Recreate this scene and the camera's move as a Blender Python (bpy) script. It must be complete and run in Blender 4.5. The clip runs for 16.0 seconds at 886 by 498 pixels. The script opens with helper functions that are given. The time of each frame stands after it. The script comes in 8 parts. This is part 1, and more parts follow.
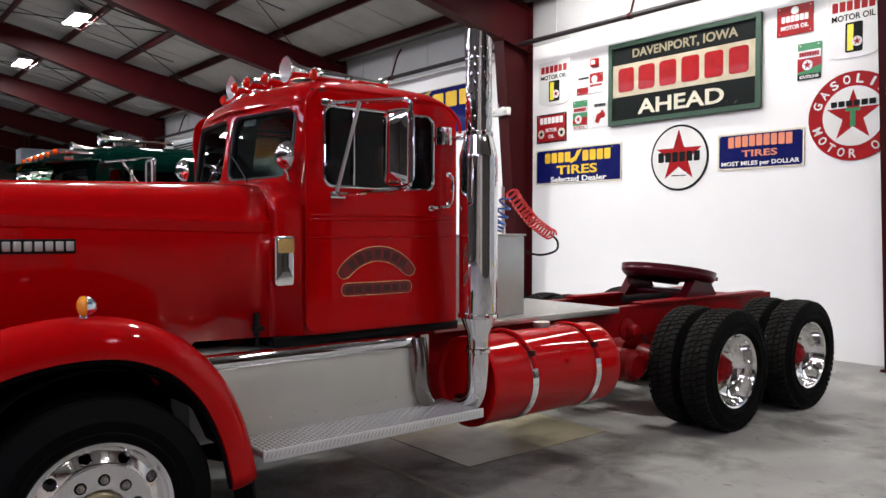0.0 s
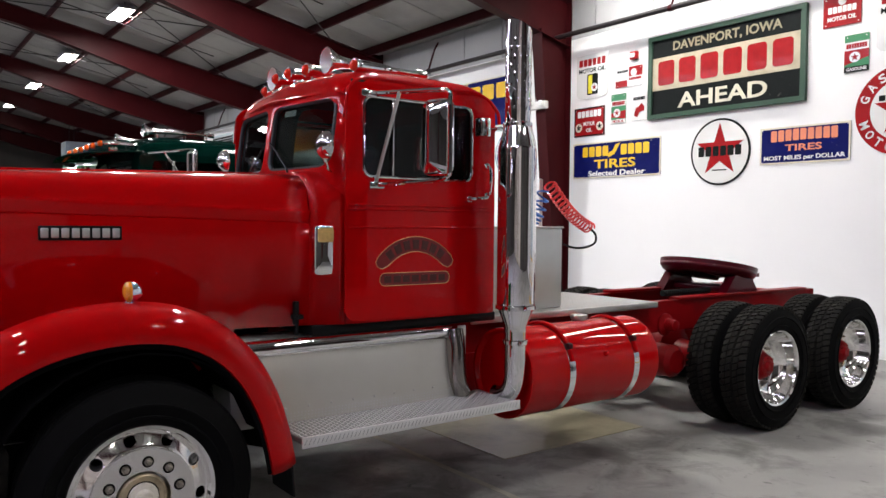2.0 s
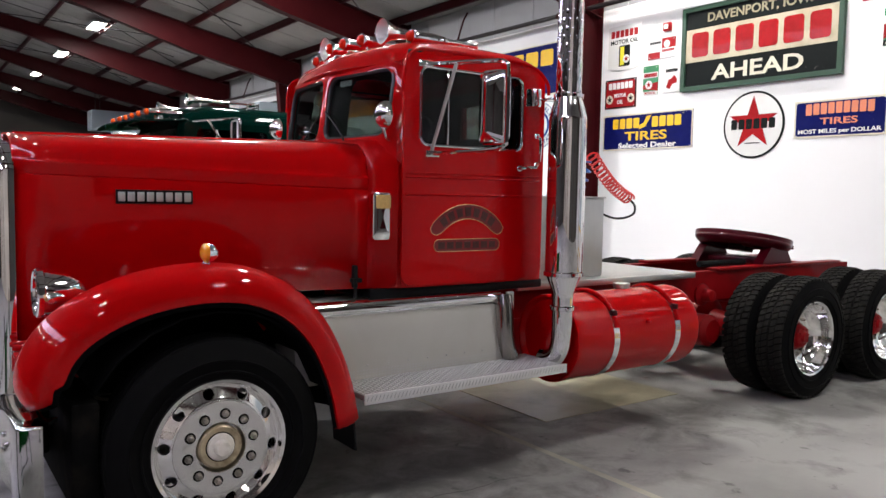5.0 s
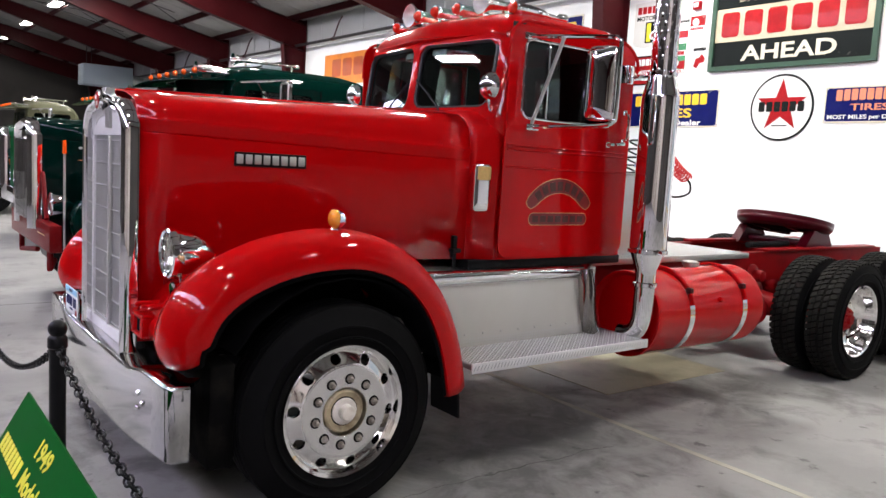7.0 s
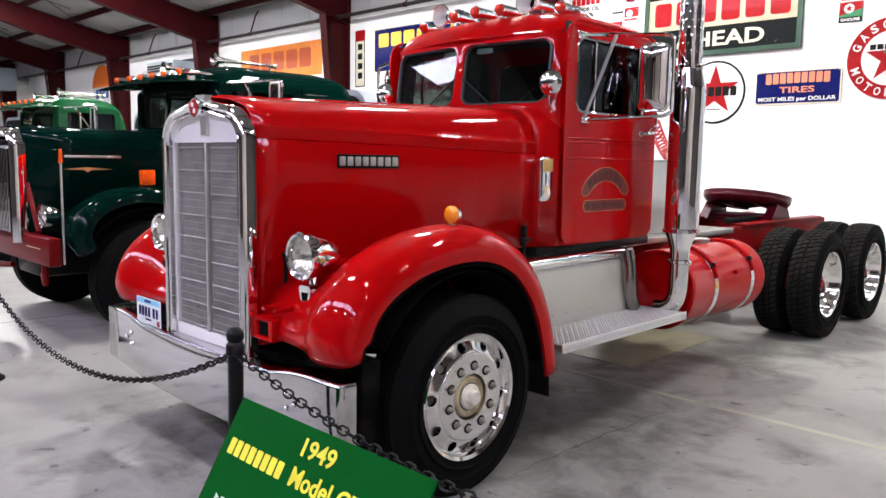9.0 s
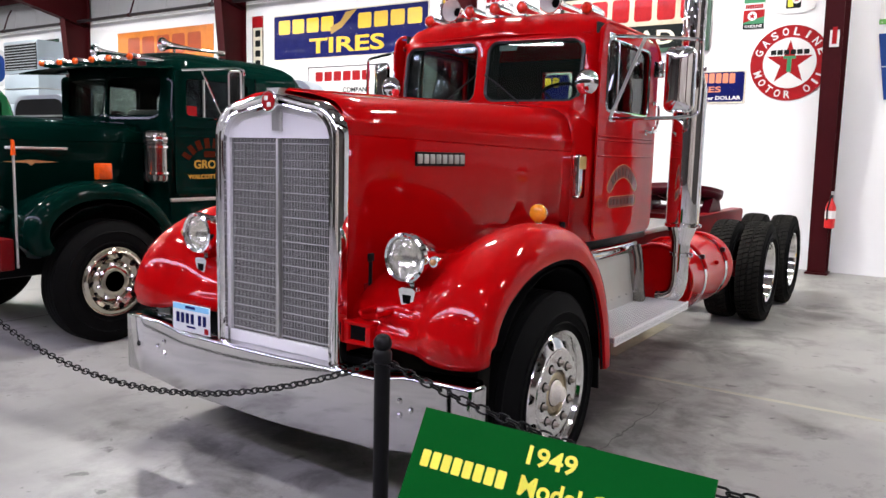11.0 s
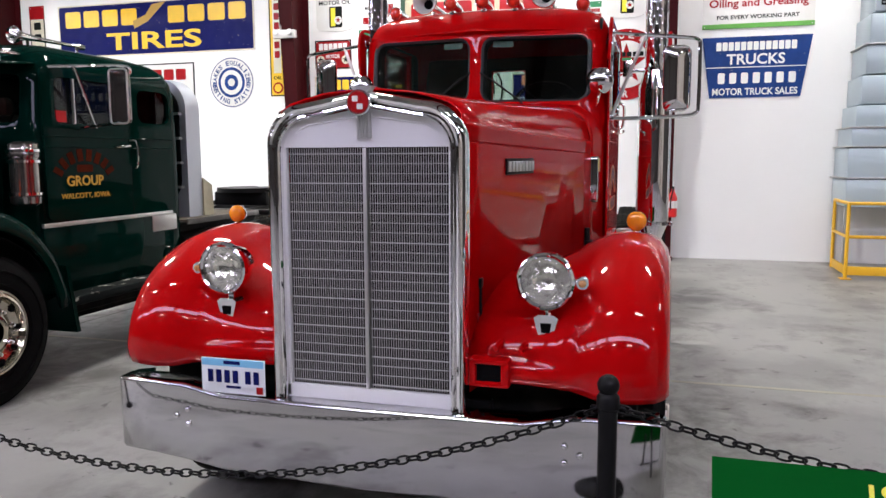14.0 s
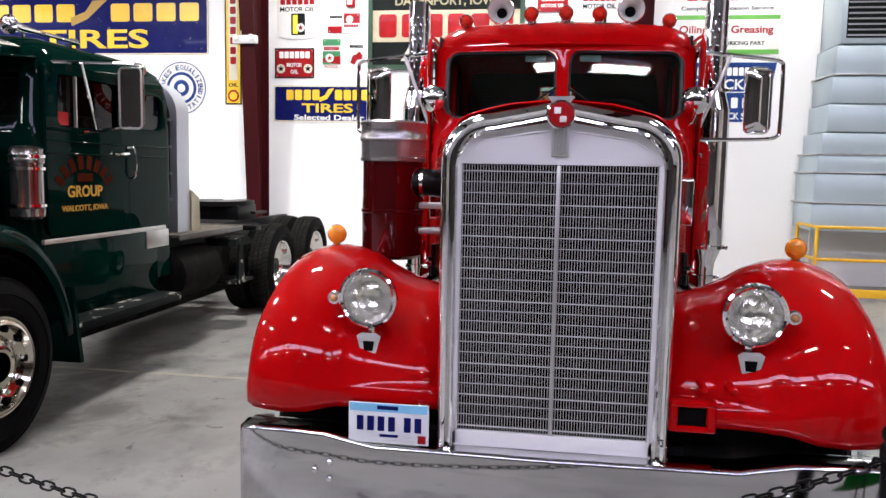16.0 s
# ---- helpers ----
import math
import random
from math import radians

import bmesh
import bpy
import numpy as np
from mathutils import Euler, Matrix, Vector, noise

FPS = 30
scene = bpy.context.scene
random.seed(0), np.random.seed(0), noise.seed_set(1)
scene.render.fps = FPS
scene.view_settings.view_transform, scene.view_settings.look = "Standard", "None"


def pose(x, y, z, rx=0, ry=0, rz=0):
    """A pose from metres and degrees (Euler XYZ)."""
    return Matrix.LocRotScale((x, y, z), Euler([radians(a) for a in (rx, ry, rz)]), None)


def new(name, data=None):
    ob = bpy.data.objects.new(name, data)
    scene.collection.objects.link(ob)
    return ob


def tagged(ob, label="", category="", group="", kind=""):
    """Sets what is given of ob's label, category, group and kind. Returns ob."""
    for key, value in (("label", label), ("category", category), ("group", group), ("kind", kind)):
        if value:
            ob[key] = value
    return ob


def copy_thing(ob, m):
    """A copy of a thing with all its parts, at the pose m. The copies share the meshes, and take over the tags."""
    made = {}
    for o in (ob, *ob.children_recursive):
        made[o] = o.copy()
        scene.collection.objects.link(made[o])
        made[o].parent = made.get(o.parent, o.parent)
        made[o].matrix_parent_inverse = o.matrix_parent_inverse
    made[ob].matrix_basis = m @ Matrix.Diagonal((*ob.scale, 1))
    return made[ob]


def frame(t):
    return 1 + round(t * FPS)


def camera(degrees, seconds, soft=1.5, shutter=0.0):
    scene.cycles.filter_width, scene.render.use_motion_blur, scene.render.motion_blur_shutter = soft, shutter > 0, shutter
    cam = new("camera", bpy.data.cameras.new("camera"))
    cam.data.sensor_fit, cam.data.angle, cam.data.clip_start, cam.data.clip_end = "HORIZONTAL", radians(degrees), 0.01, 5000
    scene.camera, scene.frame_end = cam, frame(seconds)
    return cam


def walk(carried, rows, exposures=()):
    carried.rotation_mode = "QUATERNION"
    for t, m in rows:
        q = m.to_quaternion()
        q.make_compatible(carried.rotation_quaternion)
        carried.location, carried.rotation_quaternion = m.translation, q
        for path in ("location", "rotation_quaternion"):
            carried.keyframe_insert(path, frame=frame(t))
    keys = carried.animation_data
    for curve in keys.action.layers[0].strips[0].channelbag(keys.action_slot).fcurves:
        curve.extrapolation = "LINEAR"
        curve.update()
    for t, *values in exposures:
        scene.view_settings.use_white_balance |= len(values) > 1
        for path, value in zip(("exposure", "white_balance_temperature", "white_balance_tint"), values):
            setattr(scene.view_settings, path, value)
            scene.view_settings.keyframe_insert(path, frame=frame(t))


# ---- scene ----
cam = camera(60.2, 16.0)
METRES, EYE, TILT, LEAN, TURN = 6.3, 1.76, 0.0, 0.0, -39.3
ROWS = [
    (0.0, 0.0, 0.0, 0.0, 0.0, -1.57, -0.07),
    (0.5, 0.0023, -0.0065, -0.0007, 0.66, -1.04, 0.65),
    (1.0, -0.0006, 0.0012, -0.0006, 1.28, -1.04, 0.31),
    (1.5, -0.0017, 0.0018, -0.0019, 1.98, -1.47, -0.11),
    (2.0, -0.0035, -0.0002, -0.004, 2.59, -1.96, -0.52),
    (2.5, -0.0048, -0.001, -0.0068, 2.4, -2.61, -0.46),
    (3.0, -0.0076, -0.0054, -0.0082, 3.23, -3.17, -0.3),
    (3.5, -0.0098, -0.0082, -0.0092, 3.63, -3.69, -0.78),
    (4.0, -0.0134, -0.0141, -0.0094, 4.73, -3.72, -0.71),
    (4.2, -0.0143, -0.0163, -0.0091, 4.89, -3.62, -0.74),
    (6.3, -0.1026, -0.0401, -0.0079, 1.94, -5.68, -2.01),
    (6.5, -0.1131, -0.0411, -0.0101, 2.78, -5.81, -2.77),
    (7.0, -0.1488, -0.036, -0.0095, 2.37, -6.34, -3.26),
    (7.5, -0.1878, -0.0491, -0.0108, 0.47, -5.74, -4.16),
    (8.0, -0.2344, -0.0743, -0.0082, -1.66, -7.67, -3.18),
    (8.5, -0.2771, -0.0741, -0.01, -3.09, -7.16, -2.44),
    (8.7, -0.2946, -0.0694, -0.012, -4.16, -6.9, -1.81),
    (10.8, -0.4806, -0.0294, -0.0075, -15.91, -7.09, -1.05),
    (11.0, -0.4985, -0.0223, -0.0095, -16.8, -7.16, -1.43),
    (11.5, -0.5491, -0.0115, -0.0078, -22.01, -7.12, -0.56),
    (12.0, -0.5816, 0.02, -0.0098, -23.77, -7.31, -0.56),
    (12.5, -0.6047, 0.0607, -0.0065, -26.78, -5.94, 0.06),
    (13.0, -0.636, 0.0884, -0.008, -30.38, -6.08, -1.06),
    (13.5, -0.668, 0.1159, -0.006, -33.66, -7.21, -0.1),
    (14.0, -0.6867, 0.1543, -0.0075, -34.76, -6.88, 0.23),
    (14.5, -0.7077, 0.1936, -0.0072, -35.97, -6.48, -0.87),
    (15.0, -0.7445, 0.2289, -0.008, -40.31, -7.32, -1.52),
    (15.5, -0.7702, 0.2615, -0.0079, -41.24, -7.14, -1.41),
    (16.0, -0.7893, 0.3057, -0.007, -42.11, -5.69, -1.13),
]
walk(cam, [(t, pose(0, 0, EYE, TILT, LEAN, TURN) @ pose(METRES * x, METRES * y, METRES * z, 90 + pitch, roll, yaw)) for t, x, y, z, yaw, pitch, roll in ROWS],
     exposures=[(0.0, 0.8), (3.5, 0.8), (6.5, 1.22), (8.0, 1.46), (11.0, 1.38), (12.0, 1.12), (13.0, 1.06), (14.5, 1.0), (16.0, 1.12)])

# ---- world and lamps ----
world = bpy.data.worlds.new("world")
world.use_nodes = True
world.node_tree.nodes["Background"].inputs[0].default_value = (0.6, 0.7, 0.9, 1)
world.node_tree.nodes["Background"].inputs[1].default_value = 0.006
scene.world = world
BAYS = [3.46 + 6.17 * i for i in range(-2, 8)]      # rigid frames along y
LAMP_ROWS = ((4.8, 6.65, 255.0), (-1.6, 7.6, 44.0), (-8.0, 6.9, 34.0))   # x, z, watts
BAY_SHARE = (0.2, 0.27, 0.74, 1.15, 1.1, 1.0)   # the bays on the visitor's side are dimmed
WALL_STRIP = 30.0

# ---- materials ----


def surface(name, base, rough=0.5, metal=0.0, var=0.12, scale=4.0, stain=0.0, stain_scale=0.8, stain_color=None, bump=0.05, bump_scale=80.0, coat=0.0, spec=0.5, rvar=0.1, smudge=None, specks=None):
    m = bpy.data.materials.new(name)
    m.use_nodes = True
    nt = m.node_tree
    b = nt.nodes["Principled BSDF"]
    co = nt.nodes.new("ShaderNodeTexCoord")
    n1 = nt.nodes.new("ShaderNodeTexNoise")
    n1.inputs["Scale"].default_value, n1.inputs["Detail"].default_value = scale, 6
    nt.links.new(co.outputs["Object"], n1.inputs["Vector"])
    mix = nt.nodes.new("ShaderNodeMix")
    mix.data_type = "RGBA"
    mix.inputs["A"].default_value = (*[c * (1 - var) for c in base], 1)
    mix.inputs["B"].default_value = (*[min(1, c * (1 + var)) for c in base], 1)
    nt.links.new(n1.outputs["Fac"], mix.inputs["Factor"])
    out = mix.outputs["Result"]
    if stain > 0:
        n2 = nt.nodes.new("ShaderNodeTexNoise")
        n2.inputs["Scale"].default_value, n2.inputs["Detail"].default_value, n2.inputs["Roughness"].default_value = stain_scale, 8, 0.6
        nt.links.new(co.outputs["Object"], n2.inputs["Vector"])
        ramp = nt.nodes.new("ShaderNodeMapRange")
        ramp.inputs["From Min"].default_value, ramp.inputs["From Max"].default_value = 0.47, 0.62
        ramp.inputs["To Max"].default_value = stain
        nt.links.new(n2.outputs["Fac"], ramp.inputs["Value"])
        mix2 = nt.nodes.new("ShaderNodeMix")
        mix2.data_type = "RGBA"
        nt.links.new(ramp.outputs["Result"], mix2.inputs["Factor"])
        nt.links.new(out, mix2.inputs["A"])
        mix2.inputs["B"].default_value = (*(stain_color or [c * 0.35 for c in base]), 1)
        out = mix2.outputs["Result"]
    if smudge:
        amount, size, lo, hi, tone = smudge
        n4 = nt.nodes.new("ShaderNodeTexNoise")
        n4.inputs["Scale"].default_value, n4.inputs["Detail"].default_value, n4.inputs["Roughness"].default_value, n4.inputs["Distortion"].default_value = size, 7, 0.65, 0.15
        nt.links.new(co.outputs["Object"], n4.inputs["Vector"])
        r4 = nt.nodes.new("ShaderNodeMapRange")
        r4.inputs["From Min"].default_value, r4.inputs["From Max"].default_value, r4.inputs["To Max"].default_value = lo, hi, amount
        nt.links.new(n4.outputs["Fac"], r4.inputs["Value"])
        mix3 = nt.nodes.new("ShaderNodeMix")
        mix3.data_type = "RGBA"
        nt.links.new(r4.outputs["Result"], mix3.inputs["Factor"])
        nt.links.new(out, mix3.inputs["A"])
        mix3.inputs["B"].default_value = (*tone, 1)
        out = mix3.outputs["Result"]
    if specks:
        amount, size, lo, hi, tone = specks
        n5 = nt.nodes.new("ShaderNodeTexNoise")
        n5.inputs["Scale"].default_value, n5.inputs["Detail"].default_value, n5.inputs["Roughness"].default_value, n5.inputs["Distortion"].default_value = size, 5, 0.6, 0.4
        nt.links.new(co.outputs["Object"], n5.inputs["Vector"])
        r5 = nt.nodes.new("ShaderNodeMapRange")
        r5.inputs["From Min"].default_value, r5.inputs["From Max"].default_value, r5.inputs["To Max"].default_value = lo, hi, amount
        nt.links.new(n5.outputs["Fac"], r5.inputs["Value"])
        mix5 = nt.nodes.new("ShaderNodeMix")
        mix5.data_type = "RGBA"
        nt.links.new(r5.outputs["Result"], mix5.inputs["Factor"])
        nt.links.new(out, mix5.inputs["A"])
        mix5.inputs["B"].default_value = (*tone, 1)
        out = mix5.outputs["Result"]
    nt.links.new(out, b.inputs["Base Color"])
    b.inputs["Metallic"].default_value = metal
    b.inputs["Specular IOR Level"].default_value = spec
    b.inputs["Coat Weight"].default_value = coat
    b.inputs["Coat Roughness"].default_value = 0.012
    b.inputs["Coat IOR"].default_value = 1.4
    rr = nt.nodes.new("ShaderNodeMapRange")
    rr.inputs["To Min"].default_value, rr.inputs["To Max"].default_value = max(0.0, rough * (1 - rvar)), min(1, rough * (1 + rvar))
    nt.links.new(n1.outputs["Fac"], rr.inputs["Value"])
    nt.links.new(rr.outputs["Result"], b.inputs["Roughness"])
    if bump > 0:
        n3 = nt.nodes.new("ShaderNodeTexNoise")
        n3.inputs["Scale"].default_value, n3.inputs["Detail"].default_value = bump_scale, 4
        nt.links.new(co.outputs["Object"], n3.inputs["Vector"])
        bp = nt.nodes.new("ShaderNodeBump")
        bp.inputs["Strength"].default_value, bp.inputs["Distance"].default_value = bump, 0.01
        nt.links.new(n3.outputs["Fac"], bp.inputs["Height"])
        nt.links.new(bp.outputs["Normal"], b.inputs["Normal"])
    return m


def glow(name, color, strength):
    m = bpy.data.materials.new(name)
    m.use_nodes = True
    b = m.node_tree.nodes["Principled BSDF"]
    b.inputs["Base Color"].default_value = (*color, 1)
    b.inputs["Emission Color"].default_value = (*color, 1)
    b.inputs["Emission Strength"].default_value = strength
    return m


def glass(name, color, rough=0.0, ior=1.45, alpha_like=True):
    """A thin pane: a clear tinted sheet with a gloss on it."""
    m = bpy.data.materials.new(name)
    m.use_nodes = True
    nt = m.node_tree
    nt.nodes.remove(nt.nodes["Principled BSDF"])
    tr, gl, lw, pw, ma, mx = (nt.nodes.new(k) for k in ("ShaderNodeBsdfTransparent", "ShaderNodeBsdfGlossy", "ShaderNodeLayerWeight", "ShaderNodeMath", "ShaderNodeMath", "ShaderNodeMixShader"))
    tr.inputs["Color"].default_value = (*color, 1)
    gl.inputs["Roughness"].default_value = rough
    f0 = ((ior - 1) / (ior + 1)) ** 2
    pw.operation, ma.operation = "POWER", "MULTIPLY_ADD"
    lw.inputs["Blend"].default_value = 0.5
    pw.inputs[1].default_value, ma.inputs[1].default_value, ma.inputs[2].default_value = 5.0, 1 - f0, f0
    nt.links.new(lw.outputs["Facing"], pw.inputs[0])
    nt.links.new(pw.outputs[0], ma.inputs[0])
    nt.links.new(ma.outputs[0], mx.inputs[0])
    nt.links.new(tr.outputs[0], mx.inputs[1])
    nt.links.new(gl.outputs[0], mx.inputs[2])
    nt.links.new(mx.outputs[0], nt.nodes["Material Output"].inputs["Surface"])
    return m


RED = surface("red_paint", (0.4, 0.0008, 0.002), 0.5, var=0.05, scale=1.5, bump=0.0, coat=0.7, spec=0.01)
REDFRAME = surface("red_frame_paint", (0.2, 0.002, 0.004), 0.45, var=0.15, scale=5, stain=0.4, stain_scale=4, bump=0.05, coat=0.1, spec=0.08)
MAROON = surface("maroon_steel", (0.04, 0.003, 0.0045), 0.5, var=0.12, scale=2, bump=0.04, stain=0.25, stain_scale=1.4, spec=0.12)
CREAMWALL = surface("reflection_cream_wall", (0.6, 0.55, 0.45), 0.7, var=0.1, scale=0.6, stain=0.5, stain_scale=0.35, stain_color=(0.2, 0.18, 0.14))
FORGED = surface("forged_aluminium", (0.88, 0.87, 0.85), 0.09, 1.0, var=0.03, scale=6, bump=0.004, bump_scale=30)
WARMCHROME = surface("warm_chrome", (0.55, 0.51, 0.43), 0.1, 1.0, var=0.1, scale=9)
# chrome with its dark reflections put into the base colour
DARKCHROME = surface("reflection_dark_chrome", (0.3, 0.28, 0.26), 0.12, 0.95, var=0.15, scale=6)
NUTSTEEL = surface("dull_nut_steel", (0.3, 0.27, 0.23), 0.45, 0.8, var=0.3, scale=30)
PUSHRED = surface("push_bumper_red", (0.12, 0.0015, 0.003), 0.45, var=0.1, scale=3, coat=0.3, spec=0.08)
DARKWALL = surface("reflection_dark_wall", (0.055, 0.05, 0.045), 0.7, var=0.2, scale=0.8, stain=0.4, stain_scale=0.5)
FIFTHRED = surface("fifth_wheel_paint", (0.05, 0.001, 0.005), 0.3, var=0.2, scale=6, bump=0.06, coat=0.3, spec=0.1)
CHROME = surface("chrome", (0.86, 0.86, 0.86), 0.02, 1.0, var=0.02, bump=0.004, bump_scale=30)
POLISHED = surface("polished_aluminium", (0.82, 0.83, 0.84), 0.06, 1.0, var=0.04, scale=10, bump=0.015, bump_scale=14)
BUMPERMETAL = surface("bumper_metal", (0.57, 0.57, 0.57), 0.085, 1.0, var=0.03, scale=3, bump=0.004, bump_scale=9)
SATIN = surface("satin_aluminium", (0.62, 0.62, 0.6), 0.38, 1.0, var=0.1, scale=7, bump=0.05, bump_scale=150)
PLATEALU = surface("brushed_plate", (0.6, 0.59, 0.54), 0.36, 0.6, var=0.05, scale=3, stain=0.06, stain_scale=5, stain_color=(0.4, 0.36, 0.28), bump=0.02)
TREADALU = surface("worn_tread_plate", (0.4, 0.4, 0.39), 0.34, 0.75, var=0.1, scale=12, bump=0.06, bump_scale=120)
STICKER = surface("faded_sticker", (0.16, 0.21, 0.19), 0.6, var=0.3, scale=60)
STEPALU = surface("dark_step_plate", (0.17, 0.17, 0.165), 0.42, 0.5, var=0.15, scale=12, bump=0.06, bump_scale=120)
LIPALU = surface("bright_step_lip", (0.7, 0.7, 0.68), 0.35, 0.4, var=0.08, scale=12)
TREADLIGHT = surface("tread_lugs", (0.95, 0.95, 0.93), 0.25, 0.3, var=0.06, scale=12)
GREYSHELL = surface("grey_shell_paint", (0.4, 0.41, 0.44), 0.35, 0.35, var=0.05, bump=0.02)
HEADERGREY = surface("pale_header_paint", (0.7, 0.69, 0.69), 0.4, 0.1, var=0.04, scale=3, bump=0.01)
CLEANERRED = surface("deep_red_gloss", (0.09, 0.003, 0.005), 0.06, 0.5, var=0.1, scale=3, bump=0.003, coat=1.0, spec=0.2)
BARS = surface("grille_bar_metal", (0.6, 0.6, 0.59), 0.3, 0.3, var=0.05)
FINS = surface("radiator_fins", (0.52, 0.515, 0.5), 0.4, 0.4, var=0.1)
CAPGREY = surface("weathered_grey_cap", (0.3, 0.29, 0.28), 0.26, 0.8, var=0.15, scale=9, bump=0.03)
DECKDULL = surface("worn_brown_deck", (0.085, 0.072, 0.058), 0.75, var=0.3, scale=6, stain=0.5, stain_scale=5, spec=0.2)
RUSTPRINT = surface("faded_rust_print", (0.05, 0.008, 0.003), 0.9, var=0.3, scale=30, bump=0.0, spec=0.02)
GUARDGREY = surface("blue_grey_aluminium", (0.42, 0.45, 0.5), 0.35, 0.5, var=0.08, scale=3)
# near black that puts the shade of recesses and openings into the colour
SHADEBLACK = surface("shade_black", (0.003, 0.003, 0.0033), 0.9, var=0.2, spec=0.05)
BLACK = surface("black_paint", (0.005, 0.005, 0.0055), 0.4, var=0.2, bump=0.03, spec=0.14)
RUBBER = surface("tyre_rubber", (0.003, 0.003, 0.0032), 0.75, var=0.25, scale=9, bump=0.1, bump_scale=120, stain=0.2, stain_scale=5, stain_color=(0.009, 0.0088, 0.0084), spec=0.07)
TREADRUBBER = surface("dusty_tread_rubber", (0.013, 0.0125, 0.0115), 0.85, var=0.3, scale=12, stain=0.4, stain_scale=8, stain_color=(0.03, 0.028, 0.024), spec=0.06)
SEAL = surface("rubber_seal", (0.012, 0.012, 0.013), 0.45)
PANE = glass("tinted_glass", (0.72, 0.79, 0.76))
DIMPANE = glass("dark_glass", (0.33, 0.36, 0.35))
SIDEPANE = glass("pale_side_glass", (0.36, 0.39, 0.38))
CLEAR = glass("clear_lens", (0.93, 0.93, 0.9), 0.02)
TURNAMBER = surface("dull_amber_lens", (0.4, 0.2, 0.08), 0.15, var=0.2, scale=60, coat=0.4)
AMBER = surface("amber_lens", (0.85, 0.27, 0.01), 0.12, var=0.25, scale=45, bump=0.15, bump_scale=60, coat=1.0)
REDLENS = surface("red_lens", (0.6, 0.02, 0.008), 0.08, var=0.4, scale=55, coat=1.0)
ORANGELENS = surface("orange_lens", (0.75, 0.09, 0.006), 0.15, var=0.3, scale=40, coat=0.4)
LAMPGLASS = surface("headlamp_glass", (0.98, 0.965, 0.92), 0.1, 0.8, var=0.05, scale=60, bump=0.14, bump_scale=45)
CONCRETE = surface("concrete_floor", (0.29, 0.283, 0.268), 0.4, var=0.25, scale=1.3, stain=0.5, stain_scale=0.6, stain_color=(0.12, 0.117, 0.112), bump=0.04, bump_scale=50, rvar=0.35, spec=0.4, smudge=(0.6, 1.3, 0.52, 0.7, (0.06, 0.058, 0.054)), specks=(0.75, 5.5, 0.64, 0.7, (0.04, 0.038, 0.036)))


def dirty(m, patches):
    """Oily dirt tracked onto the slab: ragged patches at the places given as (x, y, radius)."""
    nt = m.node_tree
    b = nt.nodes["Principled BSDF"]
    clean = b.inputs["Base Color"].links[0].from_socket
    co = nt.nodes.new("ShaderNodeTexCoord")
    n = nt.nodes.new("ShaderNodeTexNoise")
    n.inputs["Scale"].default_value, n.inputs["Detail"].default_value, n.inputs["Roughness"].default_value, n.inputs["Distortion"].default_value = 2.6, 8, 0.68, 0.5
    nt.links.new(co.outputs["Object"], n.inputs["Vector"])
    total = None
    for x, y, r in patches:
        d, f = nt.nodes.new("ShaderNodeVectorMath"), nt.nodes.new("ShaderNodeMapRange")
        d.operation = "DISTANCE"
        d.inputs[1].default_value = (x, y, 0)
        nt.links.new(co.outputs["Object"], d.inputs[0])
        f.inputs["From Min"].default_value, f.inputs["From Max"].default_value, f.inputs["To Min"].default_value, f.inputs["To Max"].default_value = 0.0, r, 0.3, 0.0
        nt.links.new(d.outputs["Value"], f.inputs["Value"])
        if total is None:
            total = f.outputs["Result"]
        else:
            mx = nt.nodes.new("ShaderNodeMath")
            mx.operation = "MAXIMUM"
            nt.links.new(total, mx.inputs[0])
            nt.links.new(f.outputs["Result"], mx.inputs[1])
            total = mx.outputs[0]
    add, edge, mix = nt.nodes.new("ShaderNodeMath"), nt.nodes.new("ShaderNodeMapRange"), nt.nodes.new("ShaderNodeMix")
    nt.links.new(n.outputs["Fac"], add.inputs[0])
    nt.links.new(total, add.inputs[1])
    edge.inputs["From Min"].default_value, edge.inputs["From Max"].default_value, edge.inputs["To Max"].default_value = 0.6, 0.8, 0.62
    nt.links.new(add.outputs[0], edge.inputs["Value"])
    mix.data_type = "RGBA"
    mix.inputs["B"].default_value = (0.04, 0.038, 0.034, 1)
    nt.links.new(edge.outputs["Result"], mix.inputs["Factor"])
    nt.links.new(clean, mix.inputs["A"])
    nt.links.new(mix.outputs["Result"], b.inputs["Base Color"])


dirty(CONCRETE, ((1.9, 3.5, 1.5), (2.8, 4.0, 1.6), (4.5, 3.7, 1.2), (5.3, 3.3, 0.6), (6.9, 3.2, 0.9), (0.6, 5.0, 1.3), (3.4, 8.7, 1.7), (2.0, 7.9, 1.2)))
# base and stain darkened to stand in for the truck's shadow on the sheet
MATSHEET = surface("drip_sheet", (0.34, 0.305, 0.21), 0.32, var=0.1, scale=2, stain=0.55, stain_scale=2, bump=0.03)
WALLWHITE = surface("white_wall_board", (0.82, 0.82, 0.815), 0.6, var=0.03, scale=1.2, bump=0.03, bump_scale=25)
LINER = surface("ceiling_liner", (0.34, 0.34, 0.33), 0.6, var=0.12, scale=1.5, bump=0.25, bump_scale=5, stain=0.2, stain_scale=1.2)
LINERWHITE = surface("wall_liner", (0.36, 0.365, 0.37), 0.5, var=0.06, scale=2, bump=0.2, bump_scale=6)
PIPEDARK = surface("dark_pipe", (0.012, 0.009, 0.01), 0.5, var=0.2)
